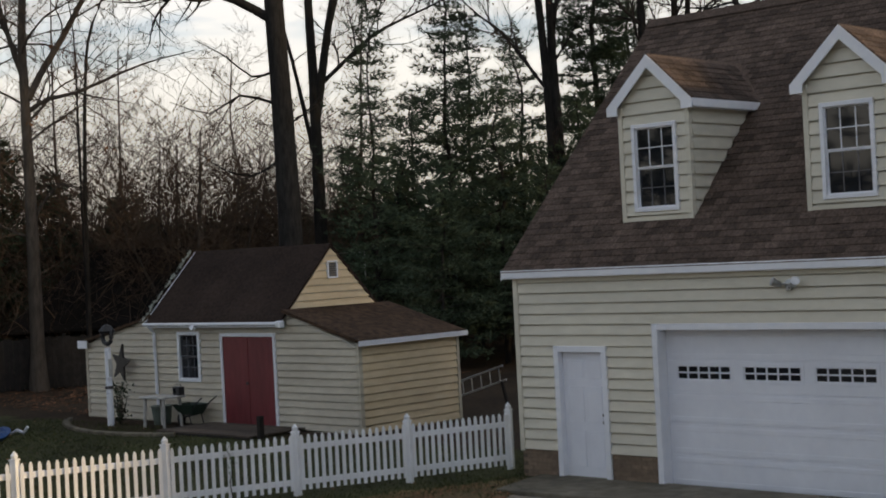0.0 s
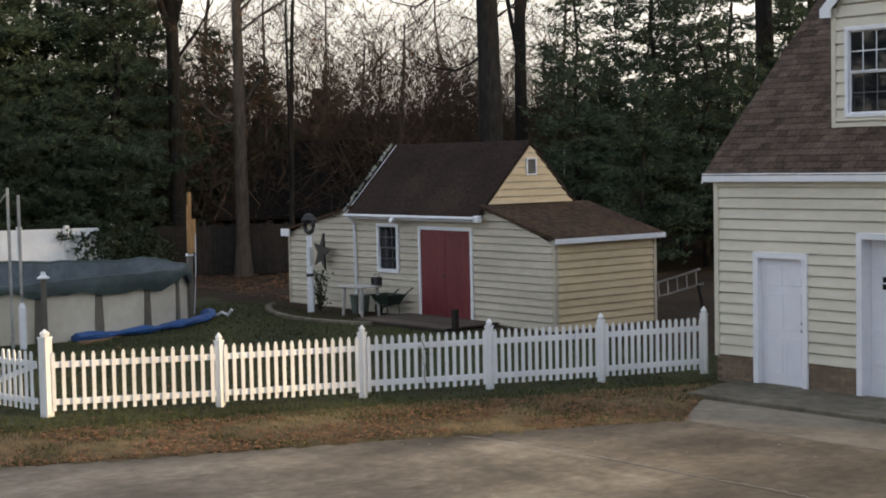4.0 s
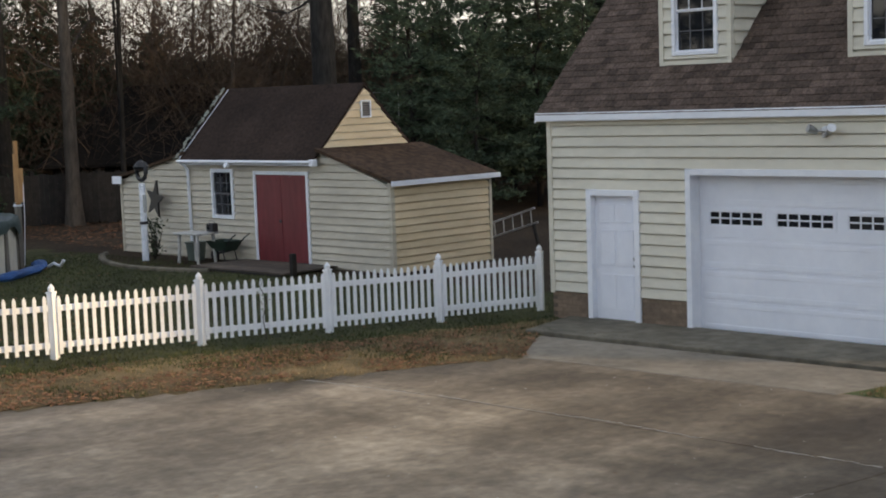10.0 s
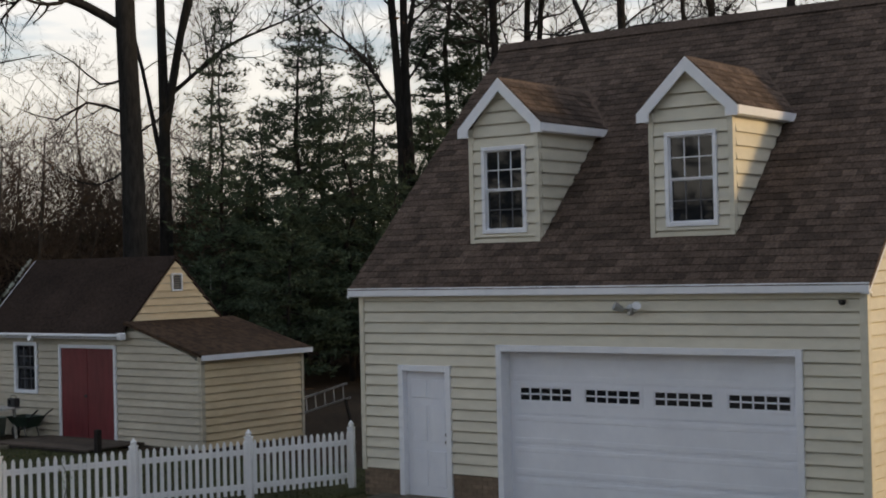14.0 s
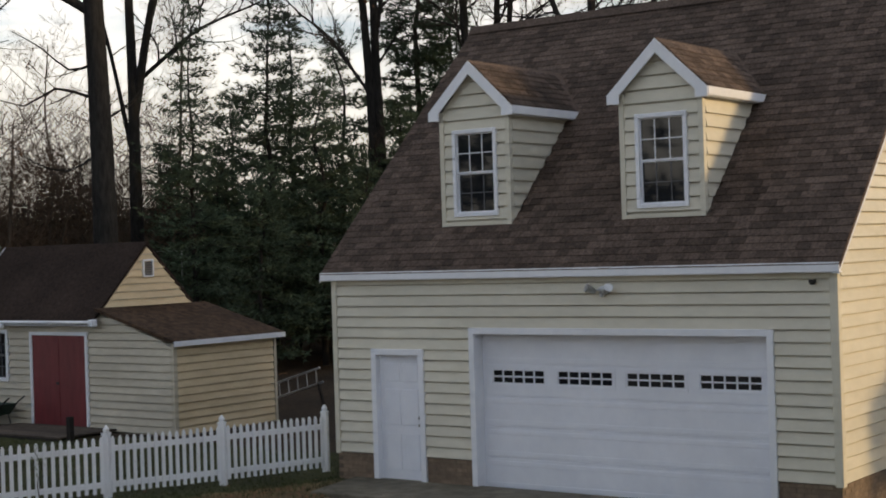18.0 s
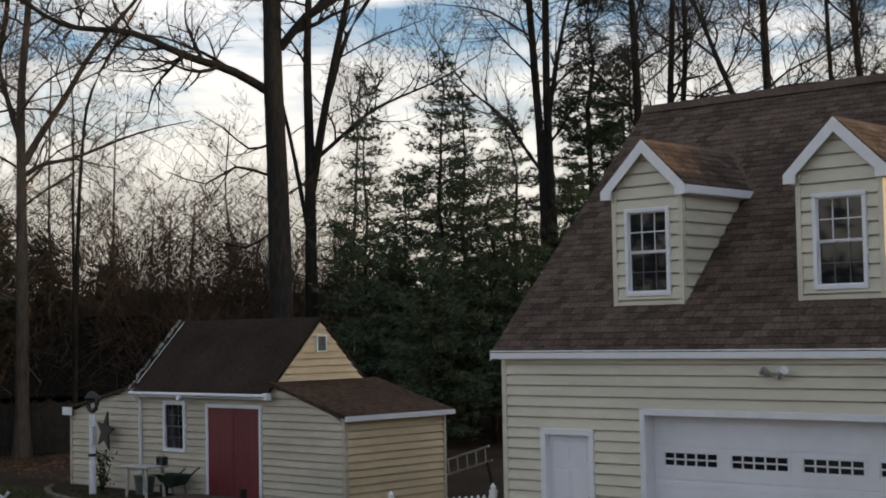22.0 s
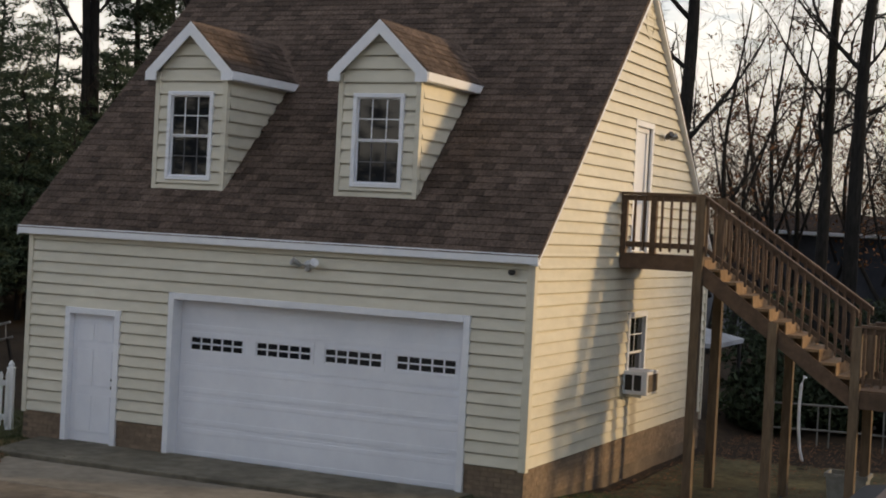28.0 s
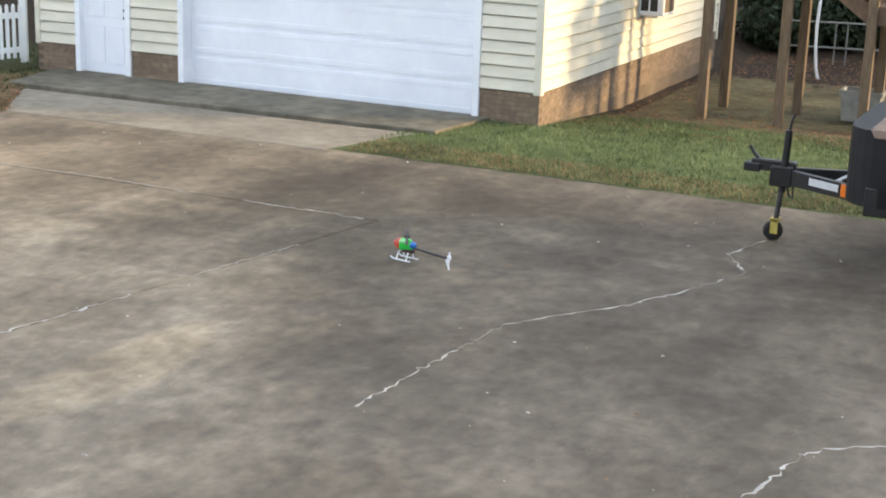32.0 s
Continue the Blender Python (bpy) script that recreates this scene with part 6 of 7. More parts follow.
for x in (-0.07, 0.04):
    part("strut", pipe([(x, -0.06, 0.008), (x, -0.035, 0.07), (x, 0.0, 0.085), (x, 0.035, 0.07), (x, 0.06, 0.008)], 0.007, 6), WHITE, heli)

# ---- trailer ----
trailer = tagged(empty("utility_trailer"), "black utility trailer with mesh sides under a tan canvas top", "trailer")
CANVAS = mat("tan_canvas", (0.165, 0.115, 0.092), (0.25, 0.18, 0.145), 6, 0.9, 0.4, 40, large=0.2)
TYRE = mat("tyre_rubber", (0.012, 0.012, 0.012), (0.025, 0.025, 0.025), 20, 0.85, 0.2)
YELLOW = mat("zinc_yellow", (0.45, 0.36, 0.08), (0.6, 0.5, 0.16), 20, 0.4, 0.1, metal=0.3)
AMBER = mat("amber_lens", (0.75, 0.16, 0.01), (0.85, 0.22, 0.02), 20, 0.3, 0)
DECALW = mat("white_decal", (0.55, 0.56, 0.58), (0.66, 0.67, 0.69), 20, 0.5, 0)


def beam(a, b, w, h, material, name, parent, label=""):
    a, b = Vector(a), Vector(b)
    d = b - a
    turn = math.degrees(math.atan2(d.y, d.x))
    tilt = -math.degrees(math.atan2(d.z, math.hypot(d.x, d.y)))
    o = part(name, boxes((0, d.length, -w / 2, w / 2, -h / 2, h / 2), bevel=0.006), material, parent, label)
    o.matrix_basis = pose(*a, 0, tilt, turn)
    return o


near = beam((4.32, -4.42, 0.66), (6.3, -5.35, 0.62), 0.07, 0.15, BLACK, "tongue_beam", trailer)
beam((4.32, -4.38, 0.66), (6.3, -3.55, 0.62), 0.07, 0.15, BLACK, "tongue_beam", trailer)
beam((4.9, -4.62, 0.69), (4.98, -4.12, 0.69), 0.05, 0.03, STEEL, "tongue_brace", trailer)
part("coupler", boxes((-0.02, 0.42, -0.055, 0.055, -0.05, 0.06), (-0.09, 0.08, -0.07, 0.07, -0.07, 0.02), bevel=0.012), BLACK, trailer).matrix_basis = pose(4.05, -4.4, 0.74)
part("coupler_latch", pipe([(4.1, -4.4, 0.79), (4.03, -4.4, 0.86), (4.0, -4.4, 0.92)], 0.018), BLACK, trailer)
part("jack_tube", pipe([(4.36, -4.46, 0.5), (4.38, -4.46, 1.12)], 0.036, 12), BLACK, trailer)
part("jack_crank", pipe([(4.385, -4.46, 1.12), (4.40, -4.46, 1.22), (4.42, -4.44, 1.28)], 0.014), BLACK, trailer)
part("jack_leg", pipe([(4.325, -4.46, 0.2), (4.36, -4.46, 0.55)], 0.027, 12), mat("dark_steel", (0.05, 0.05, 0.055), (0.10, 0.10, 0.105), 12, 0.45, 0.05, metal=0.6), trailer)
part("jack_bracket", boxes((4.24, 4.46, -4.53, -4.40, 0.56, 0.76), bevel=0.01), BLACK, trailer)
part("safety_chain", pipe([(4.4, -4.47, 0.6), (4.44, -4.5, 0.48), (4.48, -4.5, 0.45), (4.47, -4.48, 0.58)], 0.011, 5), BLACK, trailer)
jw = part("jack_wheel", lathe([(0.02, -0.03), (0.085, -0.028), (0.1, -0.01), (0.1, 0.01), (0.085, 0.028), (0.02, 0.03)], 20), TYRE, trailer)
jw.matrix_basis = pose(4.31, -4.46, 0.1, 90, 0, 25)
part("wheel_fork", boxes((4.29, 4.36, -4.52, -4.49, 0.08, 0.22), (4.29, 4.36, -4.43, -4.40, 0.08, 0.22), (4.28, 4.37, -4.52, -4.40, 0.2, 0.23)), YELLOW, trailer)
m = near.matrix_basis
o = part("reflector_strip", boxes((0.38, 0.72, -0.042, -0.036, -0.02, 0.05)), DECALW, trailer, "white reflective strip")
o.matrix_basis = m
o = part("side_marker", boxes((0.755, 0.835, -0.052, -0.036, -0.05, 0.07), bevel=0.004), AMBER, trailer, "amber side marker")
o.matrix_basis = m
for k in range(6):
    part("decal_bar", boxes((5.64 + 0.052 * k, 5.68 + 0.052 * k, -5.405, -5.399, 0.70, 0.76 if k else 0.785)), DECALW, trailer)
part("bed_frame", boxes((5.3, 9.0, -5.40, -3.46, 0.58, 0.84), bevel=0.01), BLACK, trailer)
arc = [(0.34 - 0.34 * math.cos(a), 0.34 - 0.34 * math.sin(a)) for a in [math.pi * k / 12 for k in range(7)]]
plan = [(5.62, -5.40)] + [(5.08 + p, -5.40 + q) for p, q in reversed(arc)] + [(5.08 + p, -3.44 - q) for p, q in arc] + [(5.62, -3.44)]
part("front_shell", prism(plan, 0.70, "z", 0.66), SHELL, trailer, "glossy black rounded front panel")
for x in (5.32, 5.75, 6.7, 7.8, 8.95):
    for y in (-5.33, -3.52):
        part("corner_post", boxes((x - 0.025, x + 0.025, y - 0.025, y + 0.025, 0.6, 1.36)), BLACK, trailer)
for y in (-5.33, -3.52):
    part("top_rail", boxes((5.3, 9.0, y - 0.03, y + 0.03, 1.22, 1.38)), BLACK, trailer)
    for i in range(28):
        x = 5.85 + i * 0.11
        part("mesh_wire", boxes((x - 0.006, x + 0.006, y - 0.006, y + 0.006, 0.64, 1.24)), BLACK, trailer)
    for i in range(5):
        part("mesh_wire", boxes((5.8, 8.95, y - 0.005, y + 0.005, 0.72 + 0.1 * i, 0.73 + 0.1 * i)), BLACK, trailer)
V = [(5.3, -5.4, 1.37), (9.1, -5.4, 1.37), (9.1, -3.45, 1.37), (5.3, -3.45, 1.37), (5.8, -4.45, 1.60), (9.1, -4.45, 1.60), (5.34, -5.41, 1.30), (9.1, -5.41, 1.28), (5.3, -3.45, 1.30)]
part("canvas_top", (V, [(0, 1, 5, 4), (2, 3, 4, 5), (3, 0, 4), (1, 2, 5), (6, 7, 1, 0), (6, 0, 3, 8)]), CANVAS, trailer, "sun-bleached tan canvas top")
bm = bmesh.new()
bmesh.ops.create_icosphere(bm, subdivisions=3, radius=1, matrix=Matrix.Translation((7.1, -4.42, 0.80)) @ Matrix.Diagonal((1.36, 0.84, 0.40, 1)))
for v in bm.verts:
    v.co += Vector((0, 0, 0.12)) * noise.noise(v.co * 3)
part("tarped_load", bm, mat("brown_tarp", (0.12, 0.065, 0.05), (0.22, 0.13, 0.10), 6, 0.8, 0.4, 30), trailer, "brown tarped load", smooth=True)
part("strap", pipe([(5.3, -5.24, 1.18), (5.34, -5.36, 1.1), (5.6, -5.37, 1.02)], 0.012, 5), HB, trailer)
for y in (-5.55, -3.3):
    w = part("wheel", lathe([(0.1, -0.09), (0.26, -0.1), (0.31, -0.07), (0.31, 0.07), (0.26, 0.1), (0.1, 0.09)], 24), TYRE, trailer)
    w.matrix_basis = pose(7.6, y, 0.31, 90)
part("axle", pipe([(7.6, -5.5, 0.31), (7.6, -3.35, 0.31)], 0.035), BLACK, trailer)

# ---- round the stair ----
tub = tagged(empty("stone_planter", pose(3.52, 4.9, -0.28) @ Matrix.Diagonal((0.88, 0.8, 0.76, 1))), "grey concrete planter trough under the stair", "planter")
V = []
for z, k in ((0, 0.86), (0.55, 0.97), (0.55, 1.05), (0.63, 1.05), (0.63, 0.93), (0.5, 0.9)):
    V += [(-0.36 * k, -0.3 * k, z), (0.36 * k, -0.3 * k, z), (0.36 * k, 0.3 * k, z), (-0.36 * k, 0.3 * k, z)]
F = [(3, 2, 1, 0)] + [(4 * i + a, 4 * i + (a + 1) % 4, 4 * i + 4 + (a + 1) % 4, 4 * i + 4 + a) for i in range(5) for a in range(4)] + [(20, 21, 22, 23)]
part("trough", (V, F), mat("planter_concrete", (0.19, 0.19, 0.175), (0.28, 0.28, 0.262), 7, 0.85, 0.35, 60, large=0.2, lscale=2.0), tub)
DULLSTEEL = mat("dull_zinc", (0.15, 0.15, 0.14), (0.23, 0.225, 0.21), 12, 0.7, 0.1, 60)
rack = tagged(empty("metal_rail"), "pale galvanised pipe rail among the shrubs", "rail")
for z in (0.52, 0.02):
    part("rail_pipe", pipe([(0.9, 11.4, z - 0.02), (2.6, 11.4, z + 0.02), (4.4, 11.4, z)], 0.021), DULLSTEEL, rack)
for x in (1.25, 1.8, 2.03, 3.08, 3.2, 3.56, 4.2):
    part("upright", pipe([(x, 11.4, -0.36), (x, 11.4, 0.52)], 0.018), DULLSTEEL, rack)
tagged(part("white_pipe", pipe([(1.96, 9.2, 1.24), (1.92, 9.2, 1.27), (1.87, 9.2, 1.1), (1.85, 9.2, 0.7), (1.86, 9.2, 0.3), (1.9, 9.2, -0.1), (1.96, 9.2, -0.32)], 0.03), WHITE), "bent white plastic pipe standing in the soil", "pipe")


def shrub(name, x, y, rx, ry, h, n, seed, material=None, label="dark evergreen shrub beside the stair", s=0.095):
    rng = random.Random(seed)
    t = tagged(empty(name, pose(x, y, ground_z(x, y))), label, "shrub", "dark shrubs")
    V, F, W, X = [], [], [], []
    for k in range(9):
        a, q = rng.uniform(0, 6.28), rng.uniform(0.2, 0.9)
        e = Vector((rx * q * math.cos(a), ry * q * math.sin(a), h * rng.uniform(0.5, 0.95)))
        tube(V, F, [Vector((0, 0, -0.1)), e * 0.5 + Vector((0, 0, 0.1)), e], [0.03, 0.02, 0.006], 4, cap=False)
    for k in range(int(n * 2.2)):
        a, q, z = rng.uniform(0, 6.28), rng.random() ** 0.5, rng.random()
        w = (1 - (2 * z - 0.9) ** 2 * 0.7) * (1 + 0.3 * noise.noise(Vector((math.cos(a) * 2, math.sin(a) * 2, z * 3 + seed))))
        leaf(W, X, Vector((rx * q * w * math.cos(a), ry * q * w * math.sin(a), 0.05 + h * z * (1 + 0.2 * noise.noise(Vector((a, q * 3, seed)))))), s * rng.uniform(0.6, 1.2), rng)
    part("stems", (V, F), TWIG, t)
    part("foliage", (W, X), material or SHRUB, t)
    return t


for i, (x, y, r, h, n) in enumerate(((0.4, 12.9, 1.1, 1.45, 1300), (1.6, 14.2, 1.2, 1.5, 1300), (1.2, 15.6, 1.5, 1.75, 1300), (3.0, 15, 1.7, 2.4, 1700), (4.6, 14, 1.8, 2.4, 1500), (6.6, 13.5, 1.8, 2.2, 1200), (-0.9, 20, 1.6, 1.5, 900), (8.2, 11.5, 1.6, 1.7, 900))):
    shrub("evergreen_shrub", x, y, r, r, h, n, 300 + i)
shrub("low_shrub", 4.9, 6.2, 0.9, 0.8, 0.75, 700, 320, s=0.09)
shrub("low_shrub", 6.0, 6.0, 0.8, 0.8, 0.7, 600, 321, mat("russet_leaves", (0.07, 0.028, 0.018), (0.13, 0.06, 0.035), 3, 0.85, 0, island=0.4), "low russet shrub beside the stair", 0.09)
tent = tagged(empty("garden_canopy", pose(-1.95, 13.8, -0.3)), "white-roofed garden canopy beyond the shrubs", "canopy")
V = [(-1.3, -1.3, 1.8), (1.3, -1.3, 1.8), (1.3, 1.3, 1.8), (-1.3, 1.3, 1.8), (0, 0, 2.2), (-1.3, -1.3, 1.7), (1.3, -1.3, 1.7), (1.3, 1.3, 1.7), (-1.3, 1.3, 1.7)]
part("roof", (V, [(0, 1, 4), (1, 2, 4), (2, 3, 4), (3, 0, 4), (5, 6, 1, 0), (6, 7, 2, 1), (7, 8, 3, 2), (8, 5, 0, 3)]), mat("grey_canvas", (0.32, 0.34, 0.38), (0.42, 0.44, 0.48), 6, 0.8, 0.2), tent)
for x in (-1.22, 1.22):
    for y in (-1.22, 1.22):
        part("leg", pipe([(x, y, 0), (x, y, 1.78)], 0.05), BLACK, tent)
for i, az in enumerate((-12.6, -11.0, -9.6, -8.0, -6.4, -5.0)):
    shrub("dark_shrub", *spot(az, 50 + i % 3), 1.7, 1.5, 2.0 + 0.3 * (i % 2), 900, 360 + i, DEEP, "dark shrub at the wood's edge")
hx, hy = spot(-8.5, 58)
house = tagged(empty("neighbour_house", pose(hx, hy, -0.3, 0, 0, 8)), "low dark house with a white gutter behind the trees", "house")
SLATE_PALE = mat("grey_siding", (0.10, 0.10, 0.10), (0.15, 0.15, 0.147), 3, 0.8, 0.2, 20)
SLATE = mat("blue_grey_siding", (0.026, 0.030, 0.040), (0.044, 0.048, 0.062), 3, 0.8, 0.2, 20)
part("wall", boxes((-5, 9, 0, 8, 0, 4.35)), SLATE, house)
part("gutter", boxes((-5.2, 9.2, -0.4, -0.25, 4.38, 4.52), bevel=0.03), WHITE, house)
part("roof", prism([(-0.3, 4.4), (4, 5.3), (8.3, 4.4)], 14.5, "x", -5.2), SHED_SHINGLE, house)
wx, wy = spot(-13.4, 60.5)
pale = tagged(empty("pale_outbuilding", pose(wx, wy, -0.3, 0, 0, 10)), "pale grey-blue outbuilding beyond the shrubs", "building")
part("wall", boxes((-3.2, 2.4, 0, 5, 0, 2.5)), mat("pale_panels", (0.30, 0.32, 0.38), (0.38, 0.40, 0.46), 4, 0.7, 0.2, 30), pale)
part("roof", prism([(-0.3, 2.5), (2.5, 3.2), (5.3, 2.5)], 6, "x", -3.4), SHED_SHINGLE, pale)

# ---- unseen plain house block, added behind the camera's terrace to cut the sky's light ----
home = tagged(empty("dwelling"), "unseen cream-walled house block added behind the terrace to cut sky light", "house")
part("wall", boxes((0, 24, -34, -21.5, -0.1, 6.0)), VINYL, home)
part("roof", prism([(-34.5, 5.9), (-27.7, 10.0), (-21.0, 5.9)], 25, "x", -0.5), SHINGLE, home)

# ---- pool ----
PX, PY, PR, PH = -25.8, -4.35, 3.72, 1.2
pool = tagged(empty("above_ground_pool", pose(PX, PY, 0)), "cream above-ground pool with taupe uprights under a dark green cover", "pool")
PANEL = mat("pool_panel", (0.52, 0.49, 0.41), (0.64, 0.60, 0.51), 3, 0.5, 0.1, 30, large=0.12)
TAUPE = mat("pool_upright", (0.11, 0.10, 0.085), (0.16, 0.145, 0.12), 6, 0.6, 0.1)
COVER = mat("green_cover", (0.018, 0.034, 0.034), (0.040, 0.062, 0.062), 5, 0.6, 0.4, 30, large=0.25, lscale=1.0)
NP = 18
for i in range(NP):
    a0, a1 = 2 * math.pi * i / NP, 2 * math.pi * (i + 1) / NP
    V = []
    for k in range(5):
        a = a0 + (a1 - a0) * k / 4
        V += [(PR * math.cos(a), PR * math.sin(a), 0), (PR * math.cos(a), PR * math.sin(a), PH)]
    part("wall_panel", (V, [(2 * k, 2 * k + 2, 2 * k + 3, 2 * k + 1) for k in range(4)]), PANEL, pool, smooth=True)
    up = part("upright", prism([(-0.11, 0), (0.11, 0), (0.07, PH - 0.2), (0.11, PH), (-0.11, PH), (-0.07, PH - 0.2)], 0.07, "y", -0.035), TAUPE, pool)
    up.matrix_basis = pose(PR * math.cos(a0), PR * math.sin(a0), 0, 0, 0, math.degrees(a0) + 90)
NA = 96
# lighter blue-grey copy of COVER: skylight on the sagging middle is painted in
COVER_SKYLIT = mat("sky_tinted_cover", (0.045, 0.062, 0.078), (0.085, 0.105, 0.125), 5, 0.6, 0.4, 30, large=0.25, lscale=1.0)


def cover_sheet(rows):
    V, F = [], []
    for r, hang in rows:
        for k in range(NA):
            a = 2 * math.pi * k / NA
            fold = noise.noise(Vector((math.cos(a) * 4, math.sin(a) * 4, 1))) + 0.7 * (1 - 2.6 * abs(noise.noise(Vector((math.cos(a) * 5, math.sin(a) * 5, 4)))))
            fine = noise.noise(Vector((math.cos(a) * 13, math.sin(a) * 13, r * 4)))
            wave = noise.noise(Vector((math.cos(a) * 1.6 + 7, math.sin(a) * 1.6, 2)))
            sag = -0.62 * min(1.0, (1 - min(r, 1)) / 0.06) ** 0.9 - 0.25 * (1 - min(r, 1)) + 0.04 * fine * min(1, r * 1.2) + (0.03 * fold + 0.09 * wave) * r
            z = PH + 0.12 + sag - (0, 0.02, 0.15, 0.27)[hang] * (1 + 0.75 * fold)
            q = r * PR * (1 + (0.014 * fine if hang > 1 else 0))
            V.append((q * math.cos(a), q * math.sin(a), z))
    for j in range(len(rows) - 1):
        for k in range(NA):
            F.append((j * NA + k, j * NA + (k + 1) % NA, (j + 1) * NA + (k + 1) % NA, (j + 1) * NA + k))
    return V, F


part("cover_middle", cover_sheet([(0.0, 0), (0.4, 0), (0.7, 0), (0.86, 0), (0.93, 0), (0.95, 0), (0.97, 0), (0.985, 0), (0.995, 0)]), COVER_SKYLIT, pool, "sagging middle of the cover, with the sky's light in its blue-grey colour", smooth=True)
part("cover_skirt", cover_sheet([(0.995, 0), (1.002, 0), (1.02, 1), (1.032, 2), (1.03, 3)]), COVER, pool, "wrinkled dark green skirt of the cover", smooth=True)
# blue tarp roll, poles and posts by the pool
tarp = tagged(empty("tarp_roll"), "long blue tarp roll lying on the lawn beside the pool", "tarp")
BLUE = mat("blue_tarp", (0.012, 0.055, 0.20), (0.03, 0.11, 0.33), 9, 0.5, 0.4, 30, large=0.2)
pts = curve([(-21.9, -5.0), (-22.1, -3.9), (-22.4, -2.8), (-22.9, -1.7), (-23.6, -0.8), (-24.4, -0.3)], 0.3)
V, F = pipe([(x, y, 0.10 + 0.02 * math.sin(3 * i)) for i, (x, y) in enumerate(pts)], [0.17 + 0.04 * math.sin(1.7 * i) for i in range(len(pts))], 10)
V = [(x + 0.05 * noise.noise(Vector((x * 3, y * 3, z * 9))), y, 0.10 + (z - 0.10) * 0.5 + 0.05 * noise.noise(Vector((x * 4, y * 4, 1 + z * 7)))) for x, y, z in V]
part("roll", (V, F), BLUE, tarp)
part("plank", boxes((0, 5.2, -0.12, 0.12, 0, 0.05), bevel=0.006), TREAD, tarp).matrix_basis = pose(-21.6, -5.0, 0, 0, 0, 118)
for x, y, h, sleeve in ((-21.8, -6.43, 3.32, 0.0), (-21.72, -6.24, 3.17, 0.96)):
    p = tagged(empty("net_pole", pose(x, y, 0)), "thin grey metal pole" + (" with a white plastic sleeve" if sleeve else " with a slack rope"), "pole", "net poles")
    part("pipe", pipe([(0, 0, 0.0), (0, 0, h)], 0.034), STEEL, p)
    if sleeve:
        part("sleeve", lathe([(0.075, 0), (0.075, sleeve - 0.1), (0.05, sleeve - 0.04), (0.045, sleeve)], 14), WHITE, p)
    else:
        part("rope", pipe([(0.02, 0, 3.25), (-0.08, -0.2, 2.95), (-0.18, -0.42, 2.7), (-0.28, -0.66, 2.55), (-0.5, -1.1, 2.4)], 0.012, 5), STEEL, p)
RAWWOOD = mat("raw_pine_board", (0.27, 0.15, 0.06), (0.40, 0.235, 0.10), 6, 0.75, 0.3, 40, stretch=(3, 3, 0.5))
p = tagged(empty("timber_post", pose(-24.61, -0.65, 0)), "tall weathered timber post with a board lashed to it", "post")
part("post", boxes((-0.06, 0.06, -0.06, 0.06, 0, 1.5), bevel=0.008), TAUPE, p)
part("post_cap", lathe([(0.1, 1.5), (0.1, 1.55), (0.05, 1.58), (0.03, 1.66)], 10), WHITE, p)
part("board", boxes((0.08, 0.12, -0.1, 0.02, 1.55, 2.75), (0.12, 0.16, -0.13, 0.1, 1.6, 2.4)), RAWWOOD, p, "raw yellowish board")
part("tall_board", boxes((0.0, 0.07, -0.03, 0.05, 1.5, 3.05)), RAWWOOD, p)
part("cord", pipe([(0.14, 0.1, 2.3), (0.2, 0.05, 1.2), (0.16, 0, 0.1)], 0.01, 5), WHITE, p)
p = tagged(empty("short_post", pose(-21.8, -5.72, 0)), "short weathered post with a white cap before the pool", "post")
part("post", boxes((-0.045, 0.045, -0.045, 0.045, 0, 1.42), bevel=0.008), TAUPE, p)
part("post_cap", lathe([(0.13, 1.42), (0.13, 1.45), (0.06, 1.49), (0.05, 1.56)], 10), WHITE, p)
sc = tagged(part("white_bracket", pipe([(-24.2, -0.2, 0.02), (-24.0, -0.15, 0.12), (-23.8, -0.1, 0.06), (-23.7, -0.05, 0.2)], 0.04), WHITE), "curled white plastic scrap on the lawn", "scrap")

# ---- fences behind ----
bf = tagged(empty("board_fence"), "weathered board fence along the back, darkened for the wood's shade", "fence")
me = None
rng = random.Random(4)
for i in range(84):
    az = -64.5 + 14.5 * i / 84
    x, y = spot(az, 50.5)
    m = pose(x, y, 0, 0, 0, -az + rng.uniform(-2, 2)) @ Matrix.Translation((0, 0, rng.uniform(-0.04, 0.04)))
    if me is None:
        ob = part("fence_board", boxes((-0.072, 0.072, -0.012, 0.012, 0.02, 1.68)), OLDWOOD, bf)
        me, ob.matrix_basis = ob.data, m
    else:
        same("fence_board", me, m, bf)
for k in range(6):
    a, b = spot(-64.5 + 14.5 * k / 6, 50.56), spot(-64.5 + 14.5 * (k + 1) / 6, 50.56)
    for z in (0.4, 1.3):
        beam((*a, z), (*b, z), 0.04, 0.09, OLDWOOD, "fence_rail", bf)
    part("fence_post", boxes((-0.06, 0.06, -0.06, 0.06, 0, 1.78)), OLDWOOD, bf).matrix_basis = pose(*a, 0)
wf = tagged(empty("white_privacy_fence"), "solid white vinyl privacy fence beyond the pool", "fence")
for k in range(5):
    a, b = spot(-71.5 + 1.7 * k, 49.5), spot(-71.5 + 1.7 * (k + 1), 49.5)
    if k == 0:
        continue
    beam((*a, 0.95), (*b, 0.95), 0.05, 1.5, PVC, "panel", wf)
    part("fence_post", boxes((-0.07, 0.07, -0.07, 0.07, 0, 1.85)), PVC, wf).matrix_basis = pose(*b, 0)
    beam((*a, 1.7), (*b, 1.7), 0.08, 0.1, PVC, "top_rail", wf)
grey = tagged(empty("grey_house", facing(-70.5, 62)), "grey-sided neighbouring house behind the pines", "house")
part("wall", boxes((-7, 2.9, 0, 7, 0, 4.7)), SLATE_PALE, grey)
